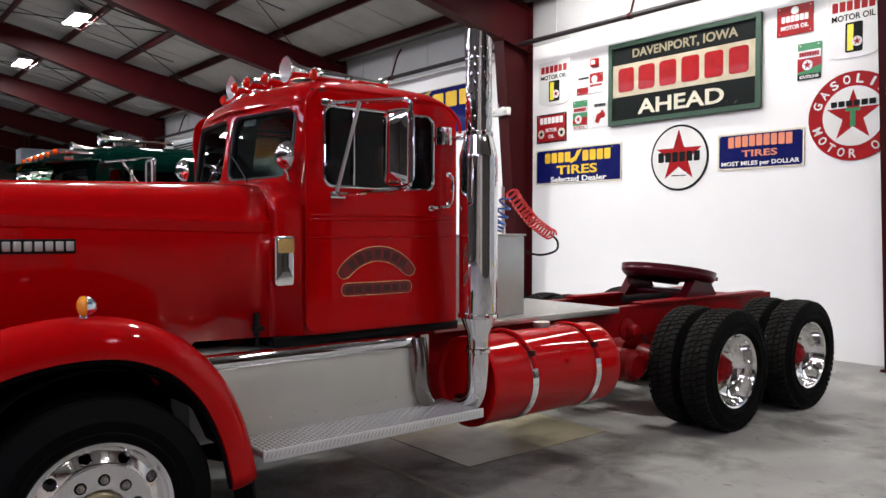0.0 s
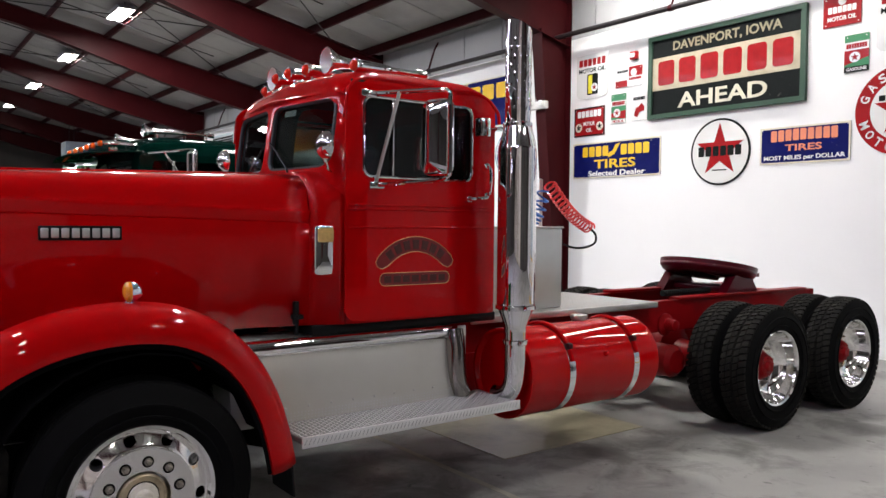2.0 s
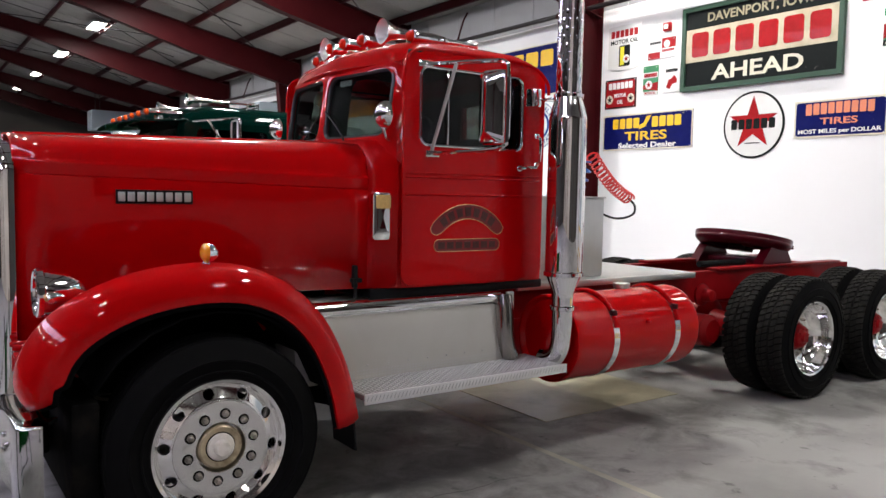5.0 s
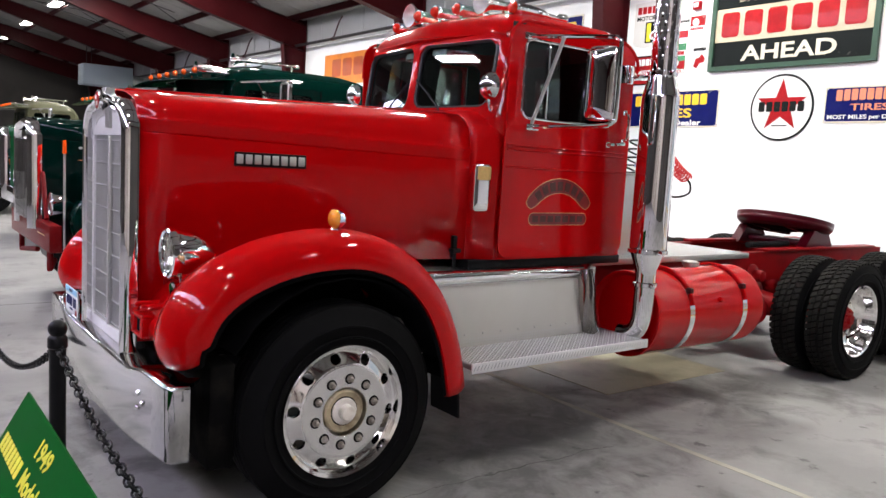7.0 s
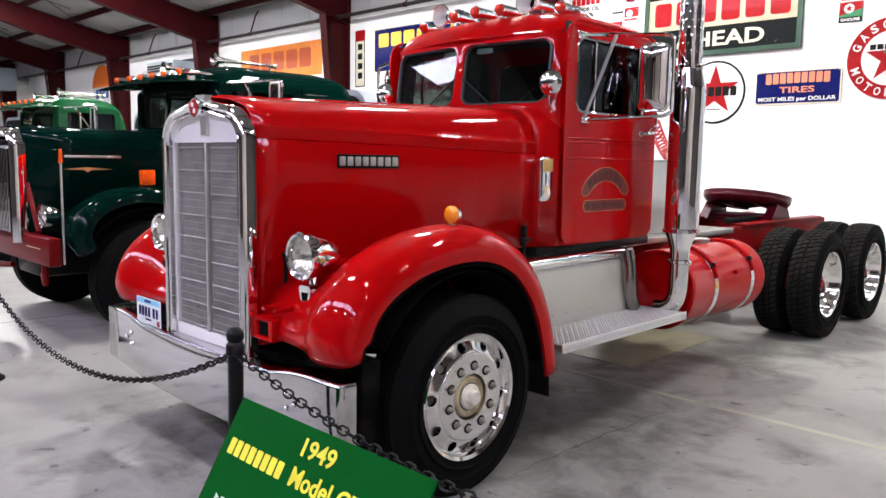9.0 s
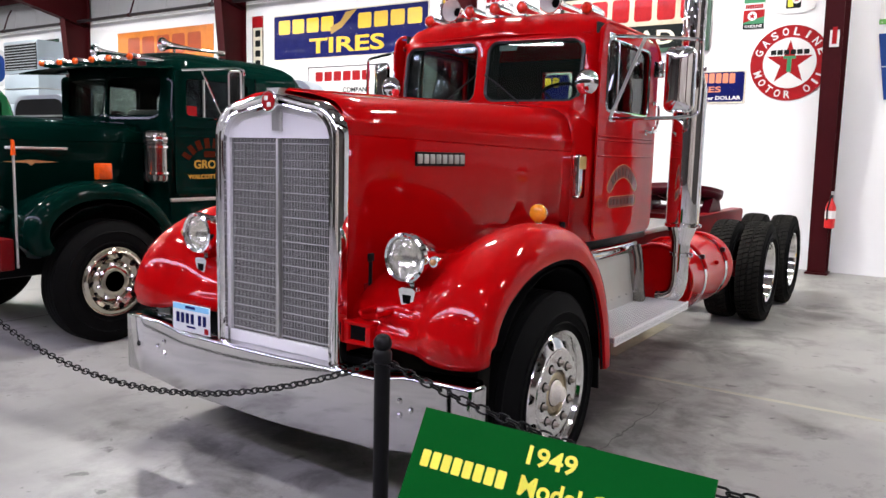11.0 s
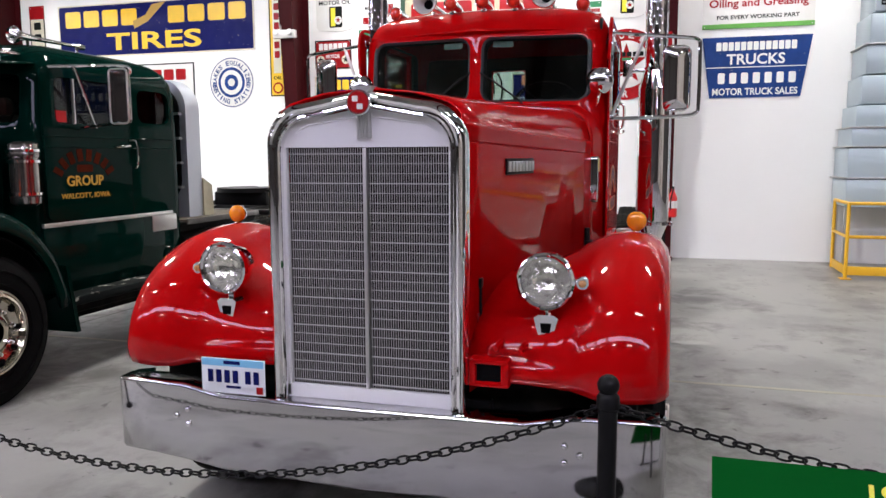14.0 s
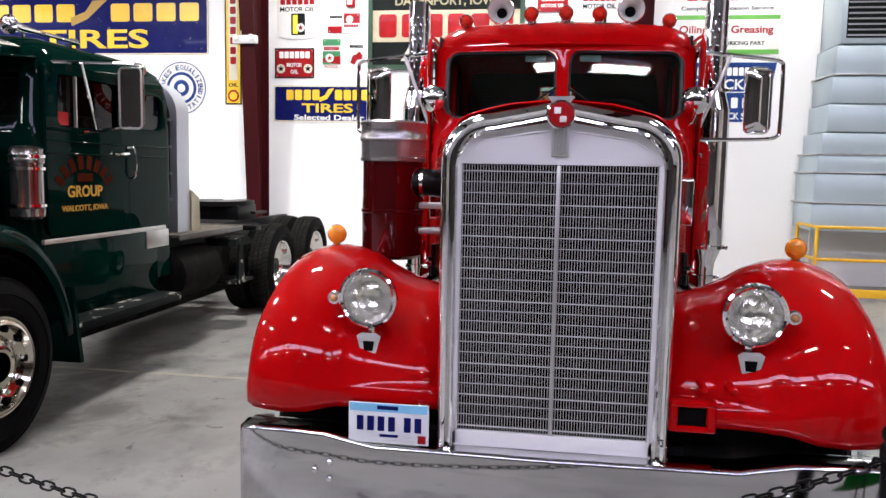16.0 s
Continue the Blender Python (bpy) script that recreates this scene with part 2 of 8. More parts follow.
ENAMELW = surface("white_enamel", (0.74, 0.74, 0.72), 0.22, var=0.05, scale=6, stain=0.15, stain_scale=3, stain_color=(0.5, 0.47, 0.4), bump=0.02, coat=0.3)
ENAMELG = surface("ivory_enamel", (0.7, 0.66, 0.52), 0.35, var=0.08, scale=6, stain=0.2, stain_scale=3, bump=0.02)
AGEDIVORY = surface("aged_ivory_paint", (0.5, 0.45, 0.33), 0.6, var=0.12, scale=5, stain=0.35, stain_scale=3, stain_color=(0.3, 0.24, 0.14), bump=0.04, spec=0.2)
AGEDGILT = surface("aged_gilt_paint", (0.3, 0.26, 0.17), 0.6, var=0.2, scale=8, spec=0.2)
NAVY = surface("navy_enamel", (0.0035, 0.006, 0.085), 0.4, var=0.15, scale=5, stain=0.2, stain_scale=4, stain_color=(0.015, 0.02, 0.1), bump=0.02, coat=0.05, spec=0.08, smudge=(0.6, 14.0, 0.66, 0.7, (0.3, 0.28, 0.25)))
BLUE = surface("blue_enamel", (0.01, 0.045, 0.2), 0.35, var=0.12, scale=5, stain=0.3, stain_scale=4, bump=0.02, coat=0.15, spec=0.2, smudge=(0.6, 16.0, 0.67, 0.7, (0.3, 0.3, 0.3)))
YELLOW = surface("yellow_enamel", (0.8, 0.5, 0.02), 0.3, var=0.1, scale=9, bump=0.01)
SIGNRED = surface("red_enamel", (0.33, 0.006, 0.009), 0.4, var=0.12, scale=6, bump=0.01, coat=0.12, spec=0.15, stain=0.25, stain_scale=5)
SIGNORANGE = surface("orange_enamel", (0.72, 0.22, 0.03), 0.35, var=0.15, scale=4, stain=0.3, stain_scale=2, bump=0.02)
SALMON = surface("salmon_enamel", (0.72, 0.24, 0.13), 0.3, var=0.1)
SIGNBLACK = surface("black_enamel", (0.009, 0.011, 0.011), 0.6, var=0.2, scale=5, bump=0.02, spec=0.08, smudge=(0.5, 9.0, 0.66, 0.7, (0.12, 0.11, 0.1)))
SIGNGREEN = surface("green_enamel", (0.02, 0.2, 0.07), 0.3, var=0.1)
FRAMEGREEN = surface("green_frame", (0.014, 0.055, 0.028), 0.45, var=0.2)
CARDGREEN = surface("green_card", (0.0005, 0.075, 0.009), 0.55, var=0.05, bump=0.01, spec=0.03)
CARDYELLOW = surface("yellow_print", (0.8, 0.72, 0.04), 0.4, var=0.03)
WHITEPRINT = surface("white_print", (0.8, 0.8, 0.78), 0.4, var=0.03)
CRESTRED = surface("crest_red", (0.16, 0.004, 0.006), 0.3, coat=0.6)
CRESTBAR = surface("crest_print", (0.05, 0.012, 0.01), 0.4, var=0.3, scale=30)
GOLD = surface("gold_leaf", (0.6, 0.34, 0.14), 0.35, 0.5, var=0.15)
GREENPAINT = surface("dark_green_paint", (0.0004, 0.0095, 0.007), 0.5, var=0.08, scale=1.5, bump=0.0, coat=0.25, spec=0.0)
LEAFGREEN = surface("mid_green_paint", (0.004, 0.05, 0.016), 0.45, var=0.08, scale=1.5, bump=0.0, coat=0.8, spec=0.02)
DUCT = surface("pale_sheet_metal", (0.42, 0.5, 0.55), 0.4, 0.25, var=0.06, scale=2, bump=0.03, bump_scale=12)
TAGGOLD = surface("faded_gold_tag", (0.6, 0.4, 0.14), 0.4, 0.1, var=0.3, scale=50)
LINING = surface("dark_cab_lining", (0.016, 0.02, 0.018), 0.7, var=0.2, scale=6, spec=0.15)
JOINTPALE = surface("pale_joint_filler", (0.36, 0.335, 0.27), 0.6, var=0.25, scale=5, stain=0.5, stain_scale=2.5, stain_color=(0.16, 0.15, 0.13))
CRACKDARK = surface("dirt_filled_crack", (0.12, 0.117, 0.11), 0.8, var=0.4, scale=9, spec=0.2)
SAFETY = surface("safety_yellow", (0.75, 0.42, 0.02), 0.4, var=0.08)
HOSERED = surface("red_hose", (0.6, 0.02, 0.02), 0.3, var=0.1)
HOSEBLUE = surface("blue_hose", (0.02, 0.12, 0.4), 0.3, var=0.1)
SEATVINYL = surface("black_vinyl", (0.02, 0.019, 0.02), 0.5, var=0.2, bump=0.1)
PLATEWHITE = surface("plate_white", (0.72, 0.74, 0.75), 0.35, var=0.03)
PLATEBLUE = surface("plate_blue", (0.2, 0.5, 0.72), 0.35, var=0.1)
CHIPPED = surface("chipped_dark_paint", (0.006, 0.008, 0.008), 0.6, var=0.2, scale=6, spec=0.05, smudge=(0.9, 5.0, 0.6, 0.63, (0.45, 0.43, 0.38)))
FINSDARK = surface("dull_steel", (0.12, 0.115, 0.11), 0.5, 0.4, var=0.2, scale=6, stain=0.5, stain_scale=4)
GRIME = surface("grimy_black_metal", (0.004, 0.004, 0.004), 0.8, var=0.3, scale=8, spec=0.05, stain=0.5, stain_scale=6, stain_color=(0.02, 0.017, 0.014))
WINDOWGLOW = glow("daylight_pane", (0.74, 0.7, 1.0), 8.5)
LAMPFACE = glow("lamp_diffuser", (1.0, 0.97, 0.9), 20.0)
HUBCREAM = surface("cream_hub_paint", (0.72, 0.68, 0.6), 0.35, var=0.1, scale=20, stain=0.3, stain_scale=14, stain_color=(0.35, 0.28, 0.17), bump=0.03)
BRASSHUB = surface("brass_hub", (0.5, 0.42, 0.28), 0.42, 0.6, var=0.3, scale=18, stain=0.6, stain_scale=14, stain_color=(0.14, 0.09, 0.045))
DISCSATIN = surface("brushed_wheel_plate", (0.8, 0.79, 0.77), 0.24, 0.9, var=0.05, scale=8, bump=0.01, bump_scale=60)

# ---- mesh helpers ----


def box(bm, x0, x1, y0, y1, z0, z1, bevel=0.0, seg=2):
    vs = [bm.verts.new((x, y, z)) for x in (x0, x1) for y in (y0, y1) for z in (z0, z1)]
    fs = [(0, 1, 3, 2), (4, 6, 7, 5), (0, 4, 5, 1), (2, 3, 7, 6), (0, 2, 6, 4), (1, 5, 7, 3)]
    faces = [bm.faces.new([vs[i] for i in f]) for f in fs]
    if bevel > 0:
        es = list({e for f in faces for e in f.edges})
        bmesh.ops.bevel(bm, geom=es, offset=bevel, segments=seg, affect="EDGES", profile=0.5)
    return bm


def frame_of(d):
    d = Vector(d).normalized()
    a = Vector((0, 0, 1)) if abs(d.z) < 0.9 else Vector((1, 0, 0))
    u = d.cross(a).normalized()
    return d, u, d.cross(u).normalized()


def skin(bm, rings, closed=True, cap=(False, False), wrap=False):
    rr = [[bm.verts.new(p) for p in r] for r in rings]
    n = len(rr[0])
    pairs = list(zip(rr, rr[1:])) + ([(rr[-1], rr[0])] if wrap else [])
    for a, b in pairs:
        for i in range(n if closed else n - 1):
            j = (i + 1) % n
            bm.faces.new((a[i], a[j], b[j], b[i]))
    if cap[0]:
        bm.faces.new(list(reversed(rr[0])))
    if cap[1]:
        bm.faces.new(rr[-1])
    return rr


def lathe(bm, origin, axis, profile, n=32, cap=(False, False)):
    """profile: (distance along the axis, radius)."""
    o = Vector(origin)
    d, u, w = frame_of(axis)
    rings = [[o + d * a + (u * math.cos(2 * math.pi * i / n) + w * math.sin(2 * math.pi * i / n)) * max(r, 1e-4) for i in range(n)] for a, r in profile]
    skin(bm, rings, True, cap)
    return bm


def cyl(bm, p0, p1, r0, r1=None, n=20, cap=True):
    p0, p1 = Vector(p0), Vector(p1)
    return lathe(bm, p0, p1 - p0, [(0, r0), ((p1 - p0).length, r0 if r1 is None else r1)], n, (cap, cap))


def ball(bm, c, r, n=16, sx=1, sy=1, sz=1):
    rings = []
    for k in range(1, n // 2):
        a = math.pi * k / (n // 2)
        rings.append([(c[0] + r * sx * math.sin(a) * math.cos(2 * math.pi * i / n), c[1] + r * sy * math.sin(a) * math.sin(2 * math.pi * i / n), c[2] + r * sz * math.cos(a)) for i in range(n)])
    skin(bm, rings, True, (True, True))
    return bm


def smooth_path(pts, k=6):
    """Catmull-Rom through the points."""
    p = [Vector(q) for q in pts]
    p = [p[0] * 2 - p[1]] + p + [p[-1] * 2 - p[-2]]
    out = []
    for i in range(1, len(p) - 2):
        for j in range(k):
            t = j / k
            out.append(0.5 * ((2 * p[i]) + (p[i + 1] - p[i - 1]) * t + (2 * p[i - 1] - 5 * p[i] + 4 * p[i + 1] - p[i + 2]) * t * t + (3 * p[i] - p[i - 1] - 3 * p[i + 1] + p[i + 2]) * t ** 3))
    return out + [p[-2]]


def tube(bm, pts, r, n=8, cap=True, wrap=False):
    p = [Vector(q) for q in pts]
    rings = []
    u = None
    for i, q in enumerate(p):
        a, b = (p[i - 1], p[(i + 1) % len(p)]) if wrap else (p[max(0, i - 1)], p[min(len(p) - 1, i + 1)])
        d = (b - a).normalized()
        if u is None:
            _, u, _ = frame_of(d)
        u = (u - d * u.dot(d)).normalized()
        w = d.cross(u)
        rad = r[i] if isinstance(r, (list, tuple)) else r
        rings.append([q + (u * math.cos(2 * math.pi * k / n) + w * math.sin(2 * math.pi * k / n)) * rad for k in range(n)])
    skin(bm, rings, True, (cap and not wrap, cap and not wrap), wrap)
    return bm


def prism(bm, poly, axis, a0, a1):
    """Extrudes a polygon of (p, q) along axis 'x', 'y' or 'z'; p, q are the other two in order."""
    def at(p, q, a):
        return {"x": (a, p, q), "y": (p, a, q), "z": (p, q, a)}[axis]
    skin(bm, [[at(p, q, a0) for p, q in poly], [at(p, q, a1) for p, q in poly]], True, (True, True))
    return bm


def round_rect(x0, x1, y0, y1, r, n=5):
    pts = []
    for cx, cy, a in ((x1 - r, y1 - r, 0), (x0 + r, y1 - r, 90), (x0 + r, y0 + r, 180), (x1 - r, y0 + r, 270)):
        for k in range(n + 1):
            t = radians(a + 90 * k / n)
            pts.append((cx + r * math.cos(t), cy + r * math.sin(t)))
    return pts


def world_of(ob):
    m = ob.matrix_basis.copy()
    return world_of(ob.parent) @ ob.matrix_parent_inverse @ m if ob.parent else m


def finish(me, bm, material, angle=35, smooth=True):
    bmesh.ops.recalc_face_normals(bm, faces=bm.faces)
    bm.to_mesh(me)
    bm.free()
    for m in material if isinstance(material, (list, tuple)) else [material]:
        me.materials.append(m)
    if smooth:
        me.polygons.foreach_set("use_smooth", [True] * len(me.polygons))
        me.set_sharp_from_angle(angle=radians(angle))
    me.update()


def part(name, bm, material, parent, label="", angle=35):
    """Links a bmesh, drawn in world metres, as one mesh object under a thing or under a part."""
    me = bpy.data.meshes.new(name)
    finish(me, bm, material, angle)
    ob = new(name, me)
    if parent is not None:
        ob.parent = parent
        ob.matrix_parent_inverse = world_of(parent).inverted()
    return tagged(ob, label)


def thing(name, at, label, category, group="", kind=""):
    ob = new(name)
    ob.empty_display_size = 0.1
    ob.matrix_basis = Matrix.Translation(at)
    return tagged(ob, label, category, group, kind)


def solid(name, bm, material, label, category, group="", kind="", angle=35):
    return tagged(part(name, bm, material, None, "", angle), label, category, group, kind)


def B():
    return bmesh.new()


def cut(ob, cutters):
    """Cuts closed bmeshes out of a mesh object."""
    for bm in cutters:
        me = bpy.data.meshes.new("cutter")
        bmesh.ops.recalc_face_normals(bm, faces=bm.faces)
        bm.to_mesh(me)
        bm.free()
        c = new("cutter", me)
        mod = ob.modifiers.new("cut", "BOOLEAN")
        mod.operation, mod.solver, mod.object = "DIFFERENCE", "EXACT", c
        c.matrix_basis = Matrix()
        bpy.context.view_layer.update()
        res = bpy.data.meshes.new_from_object(ob.evaluated_get(bpy.context.evaluated_depsgraph_get()))
        ob.modifiers.clear()
        ob.data = res
        bpy.data.objects.remove(c)
        bpy.data.meshes.remove(me)
    ob.data.polygons.foreach_set("use_smooth", [True] * len(ob.data.polygons))
    ob.data.set_sharp_from_angle(angle=radians(35))
    return ob


def lettering(name, text, m, height, width, material, parent, depth=0.002, label="", bold=0.022):
    """A line of text of that capital height and width, centred at m's origin in m's x-y plane."""
    cu = bpy.data.curves.new(name, "FONT")
    cu.body, cu.align_x, cu.align_y, cu.extrude, cu.resolution_u, cu.offset = text, "CENTER", "CENTER", depth, 3, bold
    tmp = bpy.data.objects.new("tmp", cu)
    me = bpy.data.meshes.new_from_object(tmp)
    bpy.data.objects.remove(tmp)
    co = np.empty(len(me.vertices) * 3)
    me.vertices.foreach_get("co", co)
    co = co.reshape(-1, 3)
    lo, hi = co.min(0), co.max(0)
    co[:, 0] = (co[:, 0] - (lo[0] + hi[0]) / 2) * width / (hi[0] - lo[0])
    co[:, 1] = (co[:, 1] - (lo[1] + hi[1]) / 2) * height / (hi[1] - lo[1])
    w = np.array(m)
    world = co @ w[:3, :3].T + w[:3, 3]
    # one mesh for each letter: islands that overlap along the line belong together
    root = list(range(len(co)))

    def find(i):
        while root[i] != i:
            root[i] = root[root[i]]
            i = root[i]
        return i
    for e in me.edges:
        a, b = find(e.vertices[0]), find(e.vertices[1])
        root[a] = b
    spans = {}
    for i in range(len(co)):
        a = spans.setdefault(find(i), [1e9, -1e9])
        a[0], a[1] = min(a[0], co[i, 0]), max(a[1], co[i, 0])
    letters = []
    for key, (lo_x, hi_x) in sorted(spans.items(), key=lambda q: q[1][0]):
        if letters and min(hi_x, letters[-1][1]) - lo_x > 0.6 * min(hi_x - lo_x, letters[-1][1] - letters[-1][0]):
            letters[-1][1] = max(letters[-1][1], hi_x)
            letters[-1][2].add(key)
        else:
            letters.append([lo_x, hi_x, {key}])
    owner = {key: k for k, item in enumerate(letters) for key in item[2]}
    faces = [[] for _ in letters]
    for p in me.polygons:
        faces[owner[find(p.vertices[0])]].append(tuple(p.vertices))
    bpy.data.meshes.remove(me)
    for group in faces:
        used = sorted({v for f in group for v in f})
        at = {v: k for k, v in enumerate(used)}
        one = bpy.data.meshes.new(name)
        one.from_pydata([tuple(world[v]) for v in used], [], [[at[v] for v in f] for f in group])
        one.materials.append(material)
        ob = new(name, one)
        ob.parent = parent
        ob.matrix_parent_inverse = world_of(parent).inverted()
        tagged(ob, label)


# ---- the hall ----
WALL = 9.84
XW, Y0, Y1 = -16.0, -9.0, 48.0
RIDGE = -3.1


def floor_z(x):
    return 0.0 if x < 7.7 else 0.11 * min(1.0, (x - 7.7) / 2.1)


def roof_z(x):
    return 5.8 + 0.21 * (WALL - x if x > RIDGE else x + 16.0)


def hall():
    bm = B()
    xs = [XW - 0.2, 7.7, 8.4, 9.1, 9.8, WALL + 0.2]
    top = [[(x, y, floor_z(x)) for x in xs] for y in (Y0 - 0.2, Y1 + 0.2)]
    low = [[(x, y, -0.2) for x in xs] for y in (Y0 - 0.2, Y1 + 0.2)]
    skin(bm, [top[0], top[1], low[1], low[0]], False, wrap=True)
    solid("floor", bm, CONCRETE, "grey stained concrete floor with shallow joints", "floor", kind="structure")
    bm = B()
    box(bm, WALL, WALL + 0.2, Y0, Y1, 0.0, 4.95)
    solid("wall_east", bm, WALLWHITE, "white painted wall hung with old enamel signs", "wall", kind="structure")
    bm = B()
    box(bm, WALL + 0.05, WALL + 0.25, Y0, Y1, 4.95, 5.75)
    for i in range(48):
        box(bm, WALL + 0.035, WALL + 0.05, Y0 + 1.2 * i, Y0 + 1.2 * i + 0.03, 4.96, 5.74)
    solid("wall_upper_liner", bm, LINERWHITE, "white insulated liner above the wall board", "wall", kind="structure")
    # wall colours and the unseen south wall's cream half are set to shape reflections
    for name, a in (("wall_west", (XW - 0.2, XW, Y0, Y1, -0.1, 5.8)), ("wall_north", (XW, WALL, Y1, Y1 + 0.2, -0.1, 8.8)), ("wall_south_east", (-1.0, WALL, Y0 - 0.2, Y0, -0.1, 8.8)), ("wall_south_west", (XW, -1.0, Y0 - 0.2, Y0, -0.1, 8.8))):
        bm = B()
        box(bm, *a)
        solid(name, bm, CREAMWALL if name == "wall_south_west" else DARKWALL, "plain hall wall, coloured to shape reflections", "wall", kind="structure")
    bm = B()
    for xa, xb in ((XW, RIDGE), (RIDGE, WALL + 0.2)):
        za, zb = (roof_z(XW), roof_z(RIDGE)) if xa == XW else (roof_z(RIDGE), roof_z(xb))
        skin(bm, [[(xa, Y0, za), (xb, Y0, zb), (xb, Y0, zb + 0.15), (xa, Y0, za + 0.15)], [(xa, Y1, za), (xb, Y1, zb), (xb, Y1, zb + 0.15), (xa, Y1, za + 0.15)]], True, (True, True))
    # straps and seams of the liner
    for i in range(46):
        y = Y0 + 0.6 + 1.24 * i
        for xa, xb in ((RIDGE, WALL),):
            skin(bm, [[(xa, y, roof_z(xa) - 0.012), (xb, y, roof_z(xb) - 0.012), (xb, y, roof_z(xb) + 0.01), (xa, y, roof_z(xa) + 0.01)], [(xa, y + 0.02, roof_z(xa) - 0.012), (xb, y + 0.02, roof_z(xb) - 0.012), (xb, y + 0.02, roof_z(xb) + 0.01), (xa, y + 0.02, roof_z(xa) + 0.01)]], True, (True, True))
    solid("ceiling", bm, LINER, "dim insulated roof liner between steel purlins", "ceiling", kind="structure")


def reflection_posts():
    """Unseen dark posts added along the south end wall to stripe the chrome's reflections."""
    for k in range(6):
        x = -13.6 + 4.2 * k
        solid("reflection_post", box(B(), x - 0.13, x + 0.13, Y0 + 0.004, Y0 + 0.3, -0.01, roof_z(x) - 0.05, 0.006), MAROON, "unseen dark post added at the end wall for striped reflections", "post", "end wall posts", "structure")


def purlins():
    for k in range(9):
        x = WALL - 0.35 - 1.45 * k
        z = roof_z(x)
        bm = B()
        box(bm, x - 0.03, x - 0.02, Y0, Y1, z - 0.2, z - 0.005)
        box(bm, x - 0.08, x - 0.02, Y0, Y1, z - 0.21, z - 0.2)
        box(bm, x - 0.03, x + 0.04, Y0, Y1, z - 0.02, z - 0.005)
        solid("purlin", bm, MAROON, "dark red steel roof purlin", "beam", "roof purlins", "structure")


def rigid_frame(y):
    fr = thing("steel_frame", (WALL - 0.3, y, floor_z(WALL)), "dark red tapered steel column and rafter", "steel frame", "steel frames", "structure")
    h = 0.12
    # tapered column: outer flange at the wall, inner flange leaning out
    bm = B()
    base, head = 0.28, 0.72
    zt = 5.75
    zb = floor_z(WALL) - 0.01
    prism(bm, [(WALL - 0.02, zb), (WALL - 0.02, zt), (WALL - head, zt), (WALL - base, zb)], "y", y - 0.004, y + 0.004)
    part("column_web", bm, MAROON, fr)
    bm = B()
    prism(bm, [(WALL - base, zb), (WALL - head, zt - 0.7), (WALL - head - 0.014, zt - 0.7), (WALL - base - 0.014, zb)], "y", y - h, y + h)
    part("inner_flange", bm, MAROON, fr)
    bm = B()
    box(bm, WALL - 0.02, WALL - 0.004, y - h, y + h, zb, zt)
    part("outer_flange", bm, MAROON, fr)
    bm = B()
    box(bm, WALL - base - 0.06, WALL, y - h - 0.03, y + h + 0.03, floor_z(WALL) - 0.01, floor_z(WALL) + 0.016)
    part("base_plate", bm, MAROON, fr)
    # rafter, deepest over the column
    bm = B()
    xs = [WALL - 0.02, 6.5, 3.0, RIDGE]
    dep = [0.78, 0.72, 0.42, 0.6]
    up = [(x, roof_z(x) - 0.2) for x in xs]
    dn = [(x, roof_z(x) - 0.2 - d) for x, d in zip(xs, dep)]
    poly = up + dn[::-1]
    prism(bm, poly, "y", y - 0.006, y + 0.006)
    part("rafter_web", bm, MAROON, fr)
    for nm, line in (("rafter_bottom_flange", dn), ("rafter_top_flange", up)):
        bm = B()
        skin(bm, [[(x, y - h, z), (x, y + h, z), (x, y + h, z + 0.016), (x, y - h, z + 0.016)] for x, z in line], True, (True, True))
        part(nm, bm, MAROON, fr)
    bm = B()
    skin(bm, [[(x, y - h, z), (x, y + h, z), (x, y + h, z + 0.7), (x, y - h, z + 0.7)] for x, z in ((RIDGE, roof_z(RIDGE) - 0.95), (XW, 4.9))], True, (True, True))
    part("far_rafter", bm, MAROON, fr)
    part("far_column", prism(B(), [(XW + 0.01, -0.01), (XW + 0.01, 5.0), (XW + 0.72, 5.0), (XW + 0.32, -0.01)], "y", y - h, y + h), MAROON, fr)


def lamp_fixture():
    lf = thing("high_bay_lamp", (0, 0, 0), "lit white rectangular high-bay lamp hung from the roof", "lamp", "high-bay lamps")
    bm = B()
    prism(bm, [(-0.62, 0.0), (0.62, 0.0), (0.5, 0.1), (-0.5, 0.1)], "x", -0.2, 0.2)
    part("housing", bm, GREYSHELL, lf)
    bm = B()
    box(bm, -0.17, -0.02, -0.58, 0.58, -0.02, -0.004, 0.006)
    part("diffuser", bm, LAMPFACE, lf, "glowing lamp tube panel")
    bm = B()
    box(bm, 0.02, 0.17, -0.58, 0.58, -0.02, -0.004, 0.006)
    part("diffuser", bm, LAMPFACE, lf, "glowing lamp tube panel")
    bm = B()
    cyl(bm, (0, -0.4, 0.1), (0, -0.4, 0.36), 0.008, n=6)
    part("hanger", bm, PIPEDARK, lf)
    bm = B()
    cyl(bm, (0, 0.4, 0.1), (0, 0.4, 0.36), 0.008, n=6)
    part("hanger", bm, PIPEDARK, lf)
    return lf


def area_lamp(m, sx, sy, watts):
    la = bpy.data.lights.new("lamp_light", "AREA")
    la.shape, la.size, la.size_y, la.energy, la.color = "RECTANGLE", sx, sy, watts, (1.0, 0.984, 0.966)
    new("lamp_light", la).matrix_basis = m


